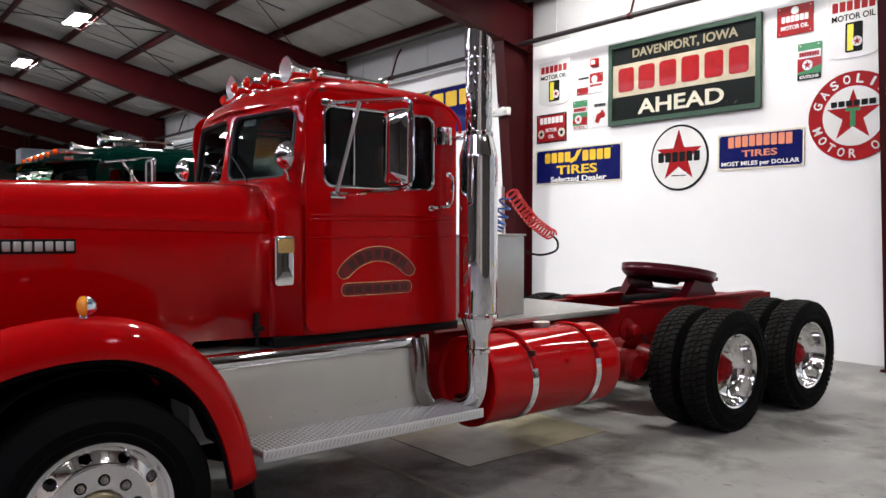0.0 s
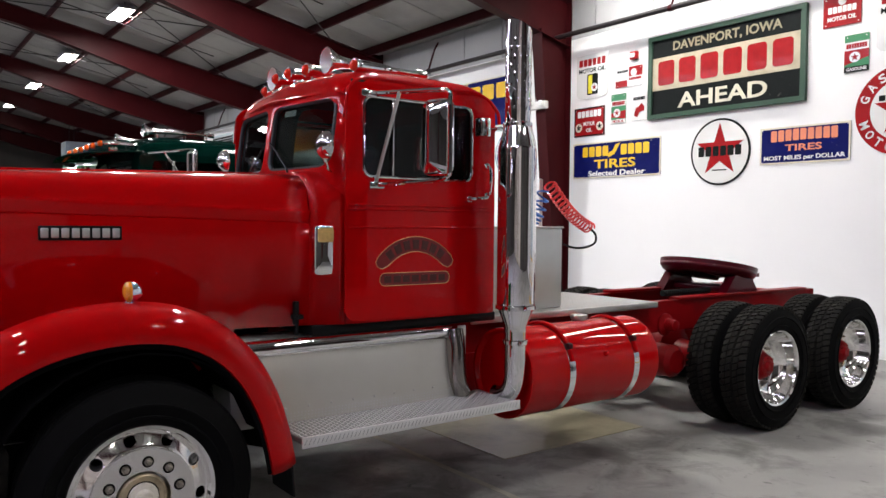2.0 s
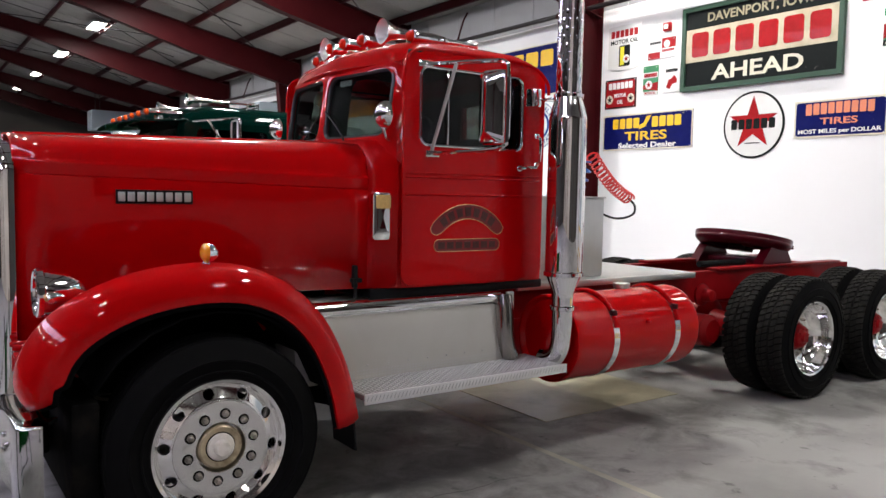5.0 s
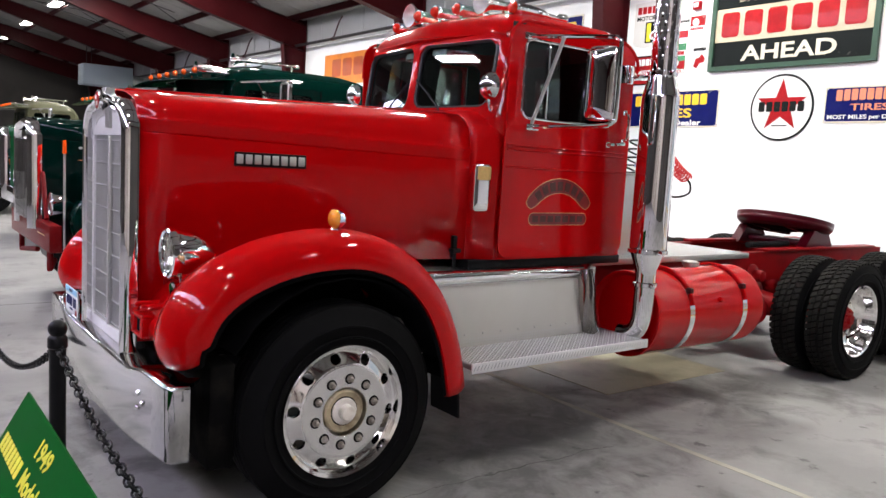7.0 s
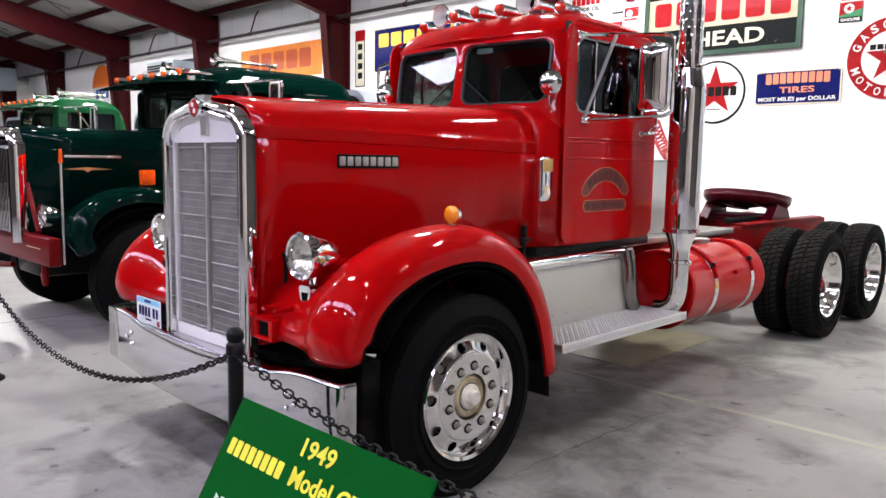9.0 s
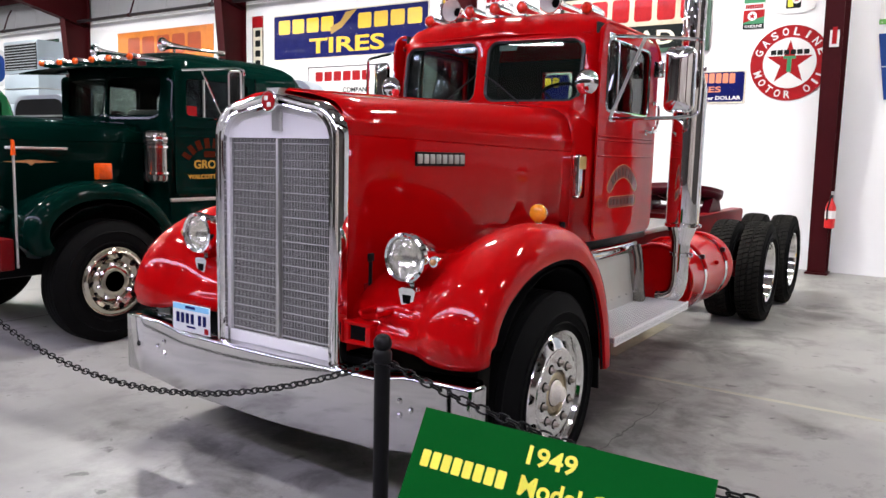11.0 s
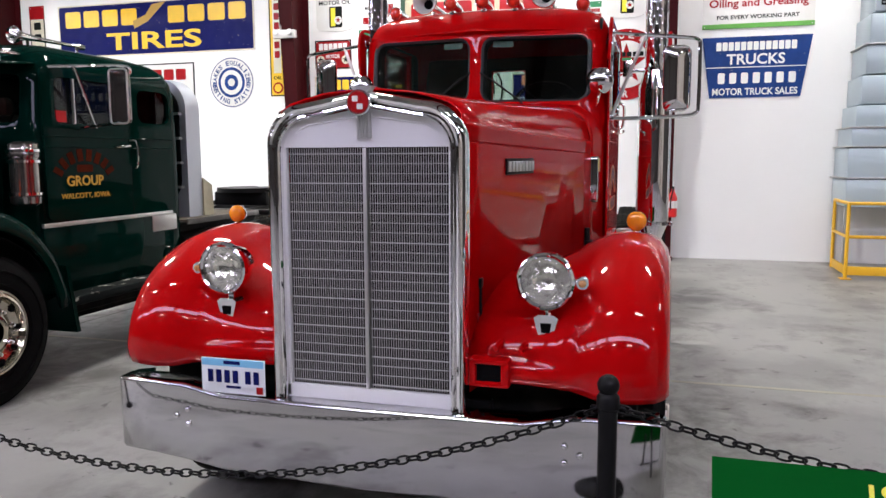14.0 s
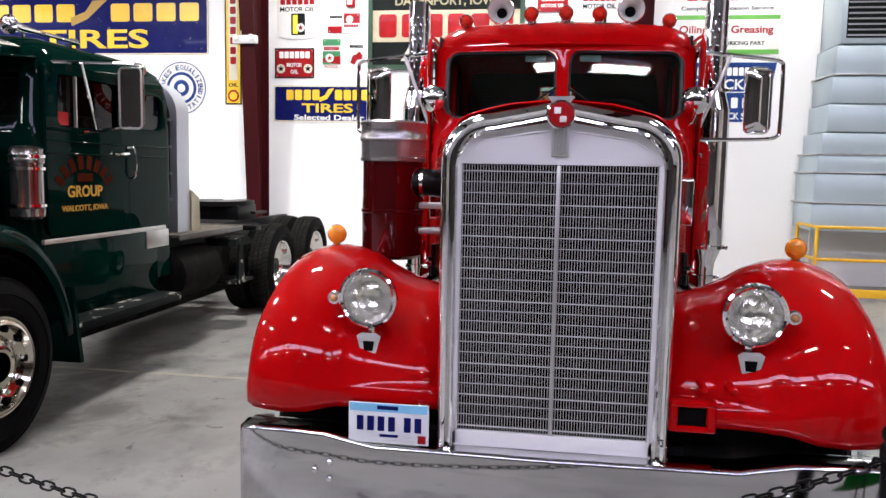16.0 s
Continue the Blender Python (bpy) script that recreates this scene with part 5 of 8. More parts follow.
def roof_gear(truck):
    for y, x in ((4.005, 2.33), (4.43, 2.225), (4.63, 2.2), (4.84, 2.21), (5.25, 2.31)):
        z = 2.61 + 0.028 * (1 - ((y - C) / 0.66) ** 2)
        bm = B()
        lathe(bm, (x - 0.03, y, z + 0.055), (1, 0, 0), [(0, 0.036), (0.01, 0.04), (0.03, 0.038), (0.16, 0.034), (0.24, 0.026), (0.29, 0.006)], 20, (True, True))
        box(bm, x + 0.0, x + 0.12, y - 0.014, y + 0.014, z - 0.02, z + 0.04, 0.006)
        h = part("roof_marker", bm, CHROME, truck, "chrome bullet marker lamp with a red lens")
        bm = B()
        lathe(bm, (x - 0.025, y, z + 0.055), (-1, 0, 0), [(0, 0.034), (0.014, 0.036), (0.03, 0.031), (0.041, 0.02), (0.045, 0.006)], 11, (True, True))
        part("lens", bm, REDLENS, h, angle=1)
        part("bezel", lathe(B(), (x - 0.03, y, z + 0.055), (-1, 0, 0), [(-0.004, 0.041), (0.006, 0.045), (0.012, 0.042), (0.01, 0.037), (0.0, 0.035)], 20), CHROME, h)
    for y, L in ((4.24, 0.66), (5.03, 0.6)):
        z = 2.725
        bm = B()
        lathe(bm, (2.23, y, z), (1, 0, 0), [(0.2, 0.012), (0.12, 0.026), (0.06, 0.044), (0.02, 0.064), (0.0, 0.076), (-0.006, 0.08), (0.0, 0.084), (0.02, 0.073), (0.06, 0.051), (0.12, 0.036), (0.22, 0.026), (0.5, 0.02), (L, 0.016), (L + 0.02, 0.03), (L + 0.08, 0.035), (L + 0.09, 0.01)], 24, (True, True))
        for xx in (2.42, 2.23 + L - 0.05):
            cyl(bm, (xx, y, z - 0.08), (xx, y, z), 0.01, n=8)
            box(bm, xx - 0.03, xx + 0.03, y - 0.02, y + 0.02, z - 0.1, z - 0.07, 0.005)
        hn = part("air_horn", bm, FORGED, truck, "long chrome trumpet air horn")
        part("bell_lining", lathe(B(), (2.228, y, z), (1, 0, 0), [(-0.002, 0.0765), (0.02, 0.0625), (0.055, 0.044), (0.09, 0.032)], 24), LIPALU, hn)
        part("throat", lathe(B(), (2.315, y, z), (1, 0, 0), [(0.0, 0.032), (0.002, 0.003)], 20, (True, True)), SHADEBLACK, hn)


def mirrors(truck):
    for s in (1, -1):
        Y = lambda v: mirrored(v, s)
        bm = B()
        rr = []
        for dx, f, g in ((2.5, 1.0, 1.0), (2.475, 1.0, 1.0), (2.464, 0.98, 0.99), (2.458, 0.9, 0.95), (2.428, 0.1, 0.7), (2.427, 0.04, 0.68)):
            cy, cz = 3.42, 2.205
            rr.append([(dx + 0.3 * (cy - p) * f, Y(cy + (p - cy) * f), cz + (q - cz) * g) for p, q in round_rect(3.332, 3.508, 1.995, 2.415, 0.05)])
        skin(bm, rr, True, (True, True))
        mh = part("side_mirror", bm, CHROME, truck, "tall chrome-backed side mirror on tube arms")
        bm = B()
        skin(bm, [[(dx + 0.3 * (cy - p), Y(p), q) for p, q in round_rect(3.345, 3.495, 2.008, 2.402, 0.045)] for dx in (2.4985, 2.504)], True, (True, True))
        part("mirror_glass", bm, CHROME, mh)
        bm = B()
        tube(bm, smooth_path([(2.27, Y(3.82), 2.475), (2.35, Y(3.66), 2.47), (2.44, Y(3.38), 2.455), (2.46, Y(3.3), 2.44), (2.465, Y(3.285), 2.38), (2.465, Y(3.285), 2.05), (2.46, Y(3.3), 1.985), (2.44, Y(3.38), 1.965), (2.38, Y(3.62), 1.955), (2.33, Y(3.815), 1.95)], 5), 0.012, 8)
        part("arm", bm, CHROME, mh)
        bm = B()
        tube(bm, [(2.36, Y(3.62), 2.468), (2.33, Y(3.815), 1.97)], 0.011, 8)
        part("brace", bm, SATIN, mh)
        for zz, xx in ((2.475, 2.27), (1.95, 2.33)):
            bm = B()
            box(bm, xx - 0.05, xx + 0.05, min(Y(3.8), Y(3.835)), max(Y(3.8), Y(3.835)), zz - 0.02, zz + 0.02, 0.006)
            part("bracket", bm, CHROME, mh)
        # round spot mirror at the windscreen post
        bm = B()
        lathe(bm, (2.012, Y(3.87), 2.165), (1, 0, 0), [(-0.034, 0.015), (-0.03, 0.03), (-0.024, 0.05), (0.0, 0.074), (0.025, 0.082), (0.03, 0.076)], 24, (True, True))
        tube(bm, [(2.02, Y(3.87), 2.1), (2.05, Y(3.885), 2.04), (2.08, Y(3.9), 2.02)], 0.01, 8)
        part("spot_lamp", bm, CHROME, truck, "round chrome spot lamp")


def stacks(truck):
    for s in (1, -1):
        y = mirrored(3.56, s)
        x = 3.2
        bm = B()
        lathe(bm, (x, y, 1.06), (0, 0, 1), [(0, 0.07), (0.03, 0.07), (0.16, 0.118), (0.18, 0.12), (1.13, 0.12), (1.15, 0.118), (1.28, 0.085), (1.3, 0.083)], 36)
        st = part("exhaust_pipe", bm, CHROME, truck, "tall chromed exhaust stack")
        # upper pipe with a slanted mouth
        bm = B()
        n = 32
        ringz = [2.34] + [2.4 + 0.05 * k for k in range(11)]
        rings = [[(x + 0.08 * math.cos(2 * math.pi * i / n), y + 0.08 * math.sin(2 * math.pi * i / n), z) for i in range(n)] for z in ringz]
        rings.append([(x + 0.08 * math.cos(2 * math.pi * i / n), y + 0.08 * math.sin(2 * math.pi * i / n), 2.945 - 0.04 * math.cos(2 * math.pi * i / n)) for i in range(n)])
        rings += [[(x + (p[0] - x) * 0.94, y + (p[1] - y) * 0.94, p[2]) for p in rings[-1]], [(x + 0.075 * math.cos(2 * math.pi * i / n), y + 0.075 * math.sin(2 * math.pi * i / n), 2.4) for i in range(n)]]
        skin(bm, rings, True)
        part("upper_pipe", bm, CHROME, st)
        # pierced guard: rows of oval holes
        bm = B()
        for r in range(9):
            z = 2.44 + 0.052 * r
            for k in range(12):
                a = 2 * math.pi * (k + 0.5 * (r % 2)) / 12
                c = Vector((x + 0.0815 * math.cos(a), y + 0.0815 * math.sin(a), z))
                u = Vector((-math.sin(a), math.cos(a), 0))
                o = Vector((math.cos(a), math.sin(a), 0))
                skin(bm, [[c + o * h + u * 0.0085 * f * math.cos(2 * math.pi * i / 8) + Vector((0, 0, 0.018 * f * math.sin(2 * math.pi * i / 8))) for i in range(8)] for h, f in ((-0.003, 1.0), (-0.0006, 0.9), (0.0004, 0.5), (0.0006, 0.1))], True, (False, True))
        tagged(part("pierced_guard", bm, CHROME, st, "rows of raised oval louvres"), kind="stuff")
        bm = B()
        pts = smooth_path([(x, y, 1.08), (x, y, 0.9), (x, y + s * 0.003, 0.77), (x - 0.004, y + s * 0.03, 0.69), (x - 0.01, y + s * 0.085, 0.65), (x - 0.012, y + s * 0.15, 0.64)], 5)
        tube(bm, pts, 0.068, 20)
        part("elbow", bm, CHROME, st)
        for z, rr in ((2.33, 0.088), (0.98, 0.074), (1.2, 0.122)):
            bm = B()
            lathe(bm, (x, y, z), (0, 0, 1), [(0, rr), (0.003, rr + 0.006), (0.025, rr + 0.006), (0.028, rr)], 32)
            box(bm, x - 0.05, x - 0.02, y - s * 0.0 - rr - 0.03, y - rr, z, z + 0.028, 0.004)
            part("clamp", bm, POLISHED, st)
        bm = B()
        box(bm, x - 0.04, x + 0.05, min(y + s * 0.08, mirrored(3.86, s)), max(y + s * 0.08, mirrored(3.86, s)), 2.325, 2.345, 0.003)
        part("bracket", bm, POLISHED, st)
        bm = B()
        box(bm, 3.04, 3.12, min(mirrored(3.72, s), mirrored(3.79, s)), max(mirrored(3.72, s), mirrored(3.79, s)), 2.28, 2.4, 0.012)
        part("cab_marker", bm, CHROME, st)
        bm = B()
        tube(bm, [(3.08, mirrored(3.75, s), 2.34), (3.25, mirrored(3.85, s), 2.34)], 0.014, 8)
        part("marker_stay", bm, POLISHED, st)


def step_and_tank(truck):
    for s in (1, -1):
        Y = lambda v: mirrored(v, s)
        lo, hi = sorted((Y(3.465), Y(3.87)))
        bm = B()
        box(bm, 1.69, 3.16, lo, hi, 0.615, 0.645, 0.006)
        st = part("running_board", bm, STEPALU, truck, "ribbed aluminium running board")
        ya, yb = sorted((Y(3.462), Y(3.472)))
        lip = part("front_lip", box(B(), 1.69, 3.16, ya, yb, 0.595, 0.652, 0.003), LIPALU, st)
        bm = B()
        for k in range(60):
            xx = 1.7 + 0.024 * k
            prism(bm, [(xx, 0.612), (xx + 0.003, 0.612), (xx + 0.017, 0.64), (xx + 0.014, 0.64)], "y", Y(3.4625) - 0.003, Y(3.4625) + 0.003)
        tagged(part("lip_tread", bm, TREADALU, lip), kind="stuff")
        bm = B()
        dots = 0
        for i in range(54):
            for j in range(15):
                xx, yy = 1.71 + 0.0265 * i, Y(3.487 + 0.0215 * j)
                a = 0.0105
                q = [(xx - a, yy - 0.003), (xx, yy - 0.005), (xx + a, yy + 0.003), (xx, yy + 0.005)] if (i + j) % 2 else [(xx - 0.003, yy - a), (xx + 0.005, yy), (xx + 0.003, yy + a), (xx - 0.005, yy)]
                vs = [bm.verts.new((p, r, 0.6485)) for p, r in q]
                lw = [bm.verts.new((p * 1.0, r, 0.644)) for p, r in q]
                bm.faces.new(vs)
                for k in range(4):
                    bm.faces.new((lw[k], lw[(k + 1) % 4], vs[(k + 1) % 4], vs[k]))
        tagged(part("tread_pattern", bm, TREADLIGHT, st), kind="stuff")
        # battery box behind the step: sloping plate with rolled chrome edges
        bm = B()
        skin(bm, [[(x, Y(y), z) for y, z in ((3.80, 0.645), (3.79, 0.70), (3.83, 0.99), (3.86, 1.06), (4.1, 1.1), (4.1, 0.64))] for x in (1.45, 2.93)], True, (True, True))
        bx = part("step_box", bm, PLATEALU, truck, "bare metal step box with rolled chrome edges")
        bm = B()
        tube(bm, [(1.48, Y(3.86), 1.045), (2.9, Y(3.86), 1.045)], 0.05, 16)
        part("top_roll", bm, CHROME, bx)
        # end roll takes the darkened chrome in place of a black reflection
        bm = B()
        tube(bm, smooth_path([(2.92, Y(3.83), 1.06), (2.915, Y(3.80), 0.95), (2.915, Y(3.79), 0.83), (2.93, Y(3.785), 0.73), (2.965, Y(3.785), 0.66)], 5), [0.06] * 21, 16)
        part("end_roll", bm, DARKCHROME, bx, "chrome rolled end, darkened for its reflection")
        part("end_strip", box(B(), 2.965, 3.02, min(Y(3.83), Y(3.85)), max(Y(3.83), Y(3.85)), 0.78, 1.08, 0.004), PLATEALU, bx)
        bm = B()
        for i in range(56):
            for j in range(3):
                xx, zz, a = 1.7 + 0.021 * i, 0.66 + 0.018 * j, 0.006
                yy = Y(3.7965 - 0.1 * (zz - 0.66)) - s * 0.006
                sg = 1 if (i + j) % 2 else -1
                bm.faces.new([bm.verts.new((xx + p, yy, zz + q)) for p, q in ((-a, -a * sg), (0.003, -0.003 * sg), (a, a * sg), (-0.003, 0.003 * sg))])
        tagged(part("kick_tread", bm, TREADLIGHT, bx), kind="stuff")
        for k in range(9):
            bm = B()
            ball(bm, (1.75 + 0.14 * k, Y(3.787), 0.725), 0.007, 6)
            part("rivet", bm, SATIN, bx)
        # fuel tank
        yc, zc, r = Y(3.765), 0.755, 0.295
        bm = B()
        lathe(bm, (3.27, yc, zc), (1, 0, 0), [(0.03, 0.02), (0.03, r * 0.6), (0.03, r * 0.88), (0.0, r * 0.95), (0.0, r), (0.02, r + 0.004), (0.04, r), (1.2, r), (1.22, r + 0.004), (1.24, r), (1.24, r * 0.95), (1.21, r * 0.88), (1.21, 0.02)], 48, (True, True))
        tk = part("fuel_tank", bm, RED, truck, "red cylindrical fuel tank with metal straps")
        for x in (3.6, 4.24):
            bm = B()
            lathe(bm, (x, yc, zc), (1, 0, 0), [(0, r + 0.001), (0.001, r + 0.005), (0.055, r + 0.005), (0.056, r + 0.001)], 48)
            part("strap", bm, POLISHED, tk)
            bm = B()
            tube(bm, [(x + 0.03, yc + s * (r + 0.012) * math.cos(a), zc + (r + 0.012) * math.sin(a)) for a in [radians(v) for v in range(20, 166, 8)]], 0.014, 8)
            part("strap_cover", bm, RED, tk)
            bm = B()
            box(bm, x + 0.01, x + 0.05, yc - s * 0.0 - s * 0.255 - 0.02, yc - s * 0.255 + 0.02, zc + 0.16, zc + 0.2, 0.008)
            part("strap_bolt", bm, MAROON, tk)
        bm = B()
        lathe(bm, (4.03, Y(3.8), zc + r - 0.02), (0, 0, 1), [(0, 0.05), (0.03, 0.05), (0.03, 0.062), (0.055, 0.062), (0.06, 0.05)], 24, (True, True))
        part("fuel_cap", bm, SATIN, tk)
        bm = B()
        ball(bm, (3.95, Y(3.472), 0.86), 0.02, 10)
        part("drain_boss", bm, RED, tk)


def chassis(truck):
    for s in (1, -1):
        y = C - s * 0.43
        bm = B()
        prism(bm, [(y, 0.80), (y, 1.065), (y + s * 0.085, 1.065), (y + s * 0.085, 1.055), (y + s * 0.01, 1.055), (y + s * 0.01, 0.81), (y + s * 0.085, 0.81), (y + s * 0.085, 0.80)], "x", 0.3, 8.1)
        part("frame_rail", bm, REDFRAME, truck)
    for x in (0.6, 3.0, 5.0, 6.78, 8.0):
        bm = B()
        box(bm, x - 0.06, x + 0.06, C - 0.42, C + 0.42, 0.84, 1.03, 0.01)
        part("cross_member", bm, REDFRAME, truck)
    # plain near-black blocks fill the space behind bumper and radiator
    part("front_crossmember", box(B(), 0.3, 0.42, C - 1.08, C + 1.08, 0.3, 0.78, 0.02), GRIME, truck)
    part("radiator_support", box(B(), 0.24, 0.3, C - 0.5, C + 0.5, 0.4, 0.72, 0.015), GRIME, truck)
    # front axle and engine block
    bm = B()
    tube(bm, smooth_path([(0.93, 3.75, 0.51), (0.93, 4.0, 0.5), (0.93, 4.25, 0.42), (0.93, C, 0.41), (0.93, 5.1, 0.42), (0.93, 5.36, 0.5), (0.93, 5.6, 0.51)], 4), 0.05, 10)
    part("front_axle", bm, BLACK, truck)
    bm = B()
    box(bm, 0.4, 1.9, C - 0.33, C + 0.33, 0.6, 1.5, 0.05)
    part("engine", bm, BLACK, truck)
    bm = B()
    box(bm, 1.95, 3.3, C - 0.77, C + 0.77, 1.09, 1.15, 0.01)
    part("cab_floor", bm, BLACK, truck)
    # rear axles, walking beams, springs
    for x in (6.12, 7.46):
        bm = B()
        lathe(bm, (x, 3.5, 0.53), (0, 1, 0), [(0.1, 0.09), (0.65, 0.09), (0.95, 0.13), (1.02, 0.24), (1.18, 0.27), (1.34, 0.24), (1.4, 0.13), (1.7, 0.09), (2.26, 0.09)], 20, (True, True))
        part("rear_axle", bm, REDFRAME, truck)
    for s in (1, -1):
        y = C - s * 0.55
        bm = B()
        prism(bm, [(6.05, 0.42), (6.78, 0.32), (7.53, 0.42), (7.53, 0.55), (6.78, 0.6), (6.05, 0.55)], "y", y - 0.05, y + 0.05)
        part("walking_beam", bm, REDFRAME, truck)
        for k in range(5):
            bm = B()
            L = 0.75 - 0.1 * k
            pts = [(6.78 - L + 2 * L * i / 8, y, 0.78 - 0.022 * k + 0.1 * (abs(i - 4) / 4 * L / 0.75) ** 2) for i in range(9)]
            skin(bm, [[(p[0], p[1] - 0.045, p[2]), (p[0], p[1] + 0.045, p[2]), (p[0], p[1] + 0.045, p[2] + 0.018), (p[0], p[1] - 0.045, p[2] + 0.018)] for p in pts], True, (True, True))
            part("spring_leaf", bm, REDFRAME, truck)
        bm = B()
        lathe(bm, (5.55, C - s * 0.43, 0.86), (0, -s, 0), [(0, 0.1), (0.02, 0.1), (0.04, 0.06), (0.12, 0.05), (0.13, 0.03)], 18, (False, True))
        part("bracket", bm, REDFRAME, truck)
        bm = B()
        lathe(bm, (5.55, C - s * 0.43 - s * 0.0, 0.55), (0, -s, 0), [(-0.1, 0.14), (0.1, 0.14), (0.14, 0.1)], 18, (True, True))
        part("brake_chamber", bm, REDFRAME, truck)
    for s in (1, -1):
        part("tank_bracket", box(B(), 2.94, 4.7, C - s * 0.445 - 0.006, C - s * 0.445 + 0.006, 0.45, 0.82), REDFRAME, truck)
    # deck plate behind the cab
    bm = B()
    box(bm, 3.36, 5.34, 4.14, 5.22, 1.066, 1.078, 0.003)
    dk = part("deck_plate", bm, TREADALU, truck, "aluminium tread-plate deck")
    bm = B()
    for i in range(60):
        for j in range(32):
            xx, yy = 3.38 + 0.0325 * i, 4.155 + 0.033 * j
            q = [(xx - 0.012, yy - 0.003), (xx, yy - 0.005), (xx + 0.012, yy + 0.003), (xx, yy + 0.005)] if (i + j) % 2 else [(xx - 0.003, yy - 0.012), (xx + 0.005, yy), (xx + 0.003, yy + 0.012), (xx - 0.005, yy)]
            bm.faces.new([bm.verts.new((a, b, 1.081)) for a, b in q])
    tagged(part("tread_pattern", bm, TREADLIGHT, dk), kind="stuff")
    bm = B()
    box(bm, 3.3, 5.34, 4.12, 4.138, 1.03, 1.078, 0.004)
    part("deck_edge", bm, SATIN, dk)
    # aluminium cabinet behind the cab
    bm = B()
    box(bm, 3.45, 4.33, 4.27, 5.1, 1.08, 1.70, 0.012)
    cb = part("deck_box", bm, SATIN, truck, "plain aluminium box on the deck")
    bm = B()
    box(bm, 3.44, 4.34, 4.26, 5.11, 1.70, 1.715, 0.005)
    part("lid", bm, SATIN, cb)


def fifth_wheel(truck):
    ang = radians(10)
    m = Matrix.Translation((6.80, C, 1.245)) @ Matrix.Rotation(ang, 4, "Y")

    def put(bm, name, mat, lab=""):
        bmesh.ops.transform(bm, matrix=m, verts=bm.verts)
        return part(name, bm, mat, fw, lab) if name != "fifth_wheel" else part(name, bm, mat, truck, lab)
    poly = []
    for k in range(0, 49):
        a = radians(18 + (360 - 36) * k / 48)
        poly.append((0.47 * math.cos(a) * 1.02, 0.47 * math.sin(a)))
    poly += [(0.62, -0.2), (0.1, -0.05), (-0.02, 0.0), (0.1, 0.05), (0.62, 0.2)]
    bm = B()
    prism(bm, poly, "z", 0.06, 0.1)
    fw = put(bm, "fifth_wheel", FIFTHRED, "dark red fifth-wheel coupling plate")
    bm = B()
    skin(bm, [[(p * f, q * f, z) for p, q in poly[:49]] for f, z in ((1.0, 0.06), (0.99, 0.03), (0.94, 0.0), (0.84, -0.03))], False)
    o = put(bm, "skirt", FIFTHRED)
    o.modifiers.new("thick", "SOLIDIFY").thickness = 0.015
    for s in (-1, 1):
        bm = B()
        prism(bm, [(-0.3, -0.03), (0.3, -0.03), (0.36, 0.06), (-0.36, 0.06)], "y", s * 0.2 - 0.02, s * 0.2 + 0.02)
        put(bm, "rib", FIFTHRED)
        bm = B()
        prism(bm, [(6.5, 1.07), (7.06, 1.07), (6.92, 1.25), (6.66, 1.25)], "y", C + s * 0.36 - 0.05, C + s * 0.36 + 0.05)
        part("saddle", bm, FIFTHRED, fw)
        bm = B()
        box(bm, 5.75, 7.9, C + s * 0.4 - 0.06, C + s * 0.4 + 0.06, 1.066, 1.09, 0.006)
        part("slide_rail", bm, REDFRAME, fw)
    part("pivot_block", box(B(), 6.66, 6.94, C - 0.31, C + 0.31, 1.08, 1.14, 0.02), FIFTHRED, fw)
    part("jaw_housing", box(B(), 6.7, 7.2, C - 0.1, C + 0.1, 1.2, 1.27, 0.02), BLACK, fw)
    bm = B()
    for k in range(24):
        x = 5.75 + 0.03 * k
        cyl(bm, (x, C - 0.25, 1.11), (x + 0.015, C - 0.25, 1.11), 0.03, n=10)
    tagged(part("spring", bm, BLACK, fw), kind="stuff")


def tow_brackets(truck):
    """Open red bracket of the frame horn beside the radiator."""
    for s in (1,):
        Y = lambda v: mirrored(v, s)

        def slab(*a):
            b = B()
            for y0, y1, z0, z1 in a:
                lo, hi = sorted((Y(y0), Y(y1)))
                box(b, 0.15, 0.27, lo, hi, z0, z1, 0.01)
            return b
        br = part("tow_bracket", slab((4.05, 4.215, 0.892, 0.915), (4.05, 4.215, 0.8, 0.822)), RED, truck, "red tow bracket of the frame horn")
        part("cheek", slab((4.185, 4.215, 0.81, 0.9)), RED, br)
        part("cheek", slab((4.05, 4.085, 0.81, 0.9)), RED, br)
        lo, hi = sorted((Y(4.08), Y(4.19)))
        part("opening", box(B(), 0.168, 0.262, lo, hi, 0.815, 0.898), SHADEBLACK, br)
        for dy in (4.0, 4.1):
            part("bolt", lathe(B(), (0.3, Y(dy), 0.965), (-1, 0, 0), [(0, 0.014), (0.16, 0.014), (0.168, 0.009)], 8, (True, True)), RED, br)


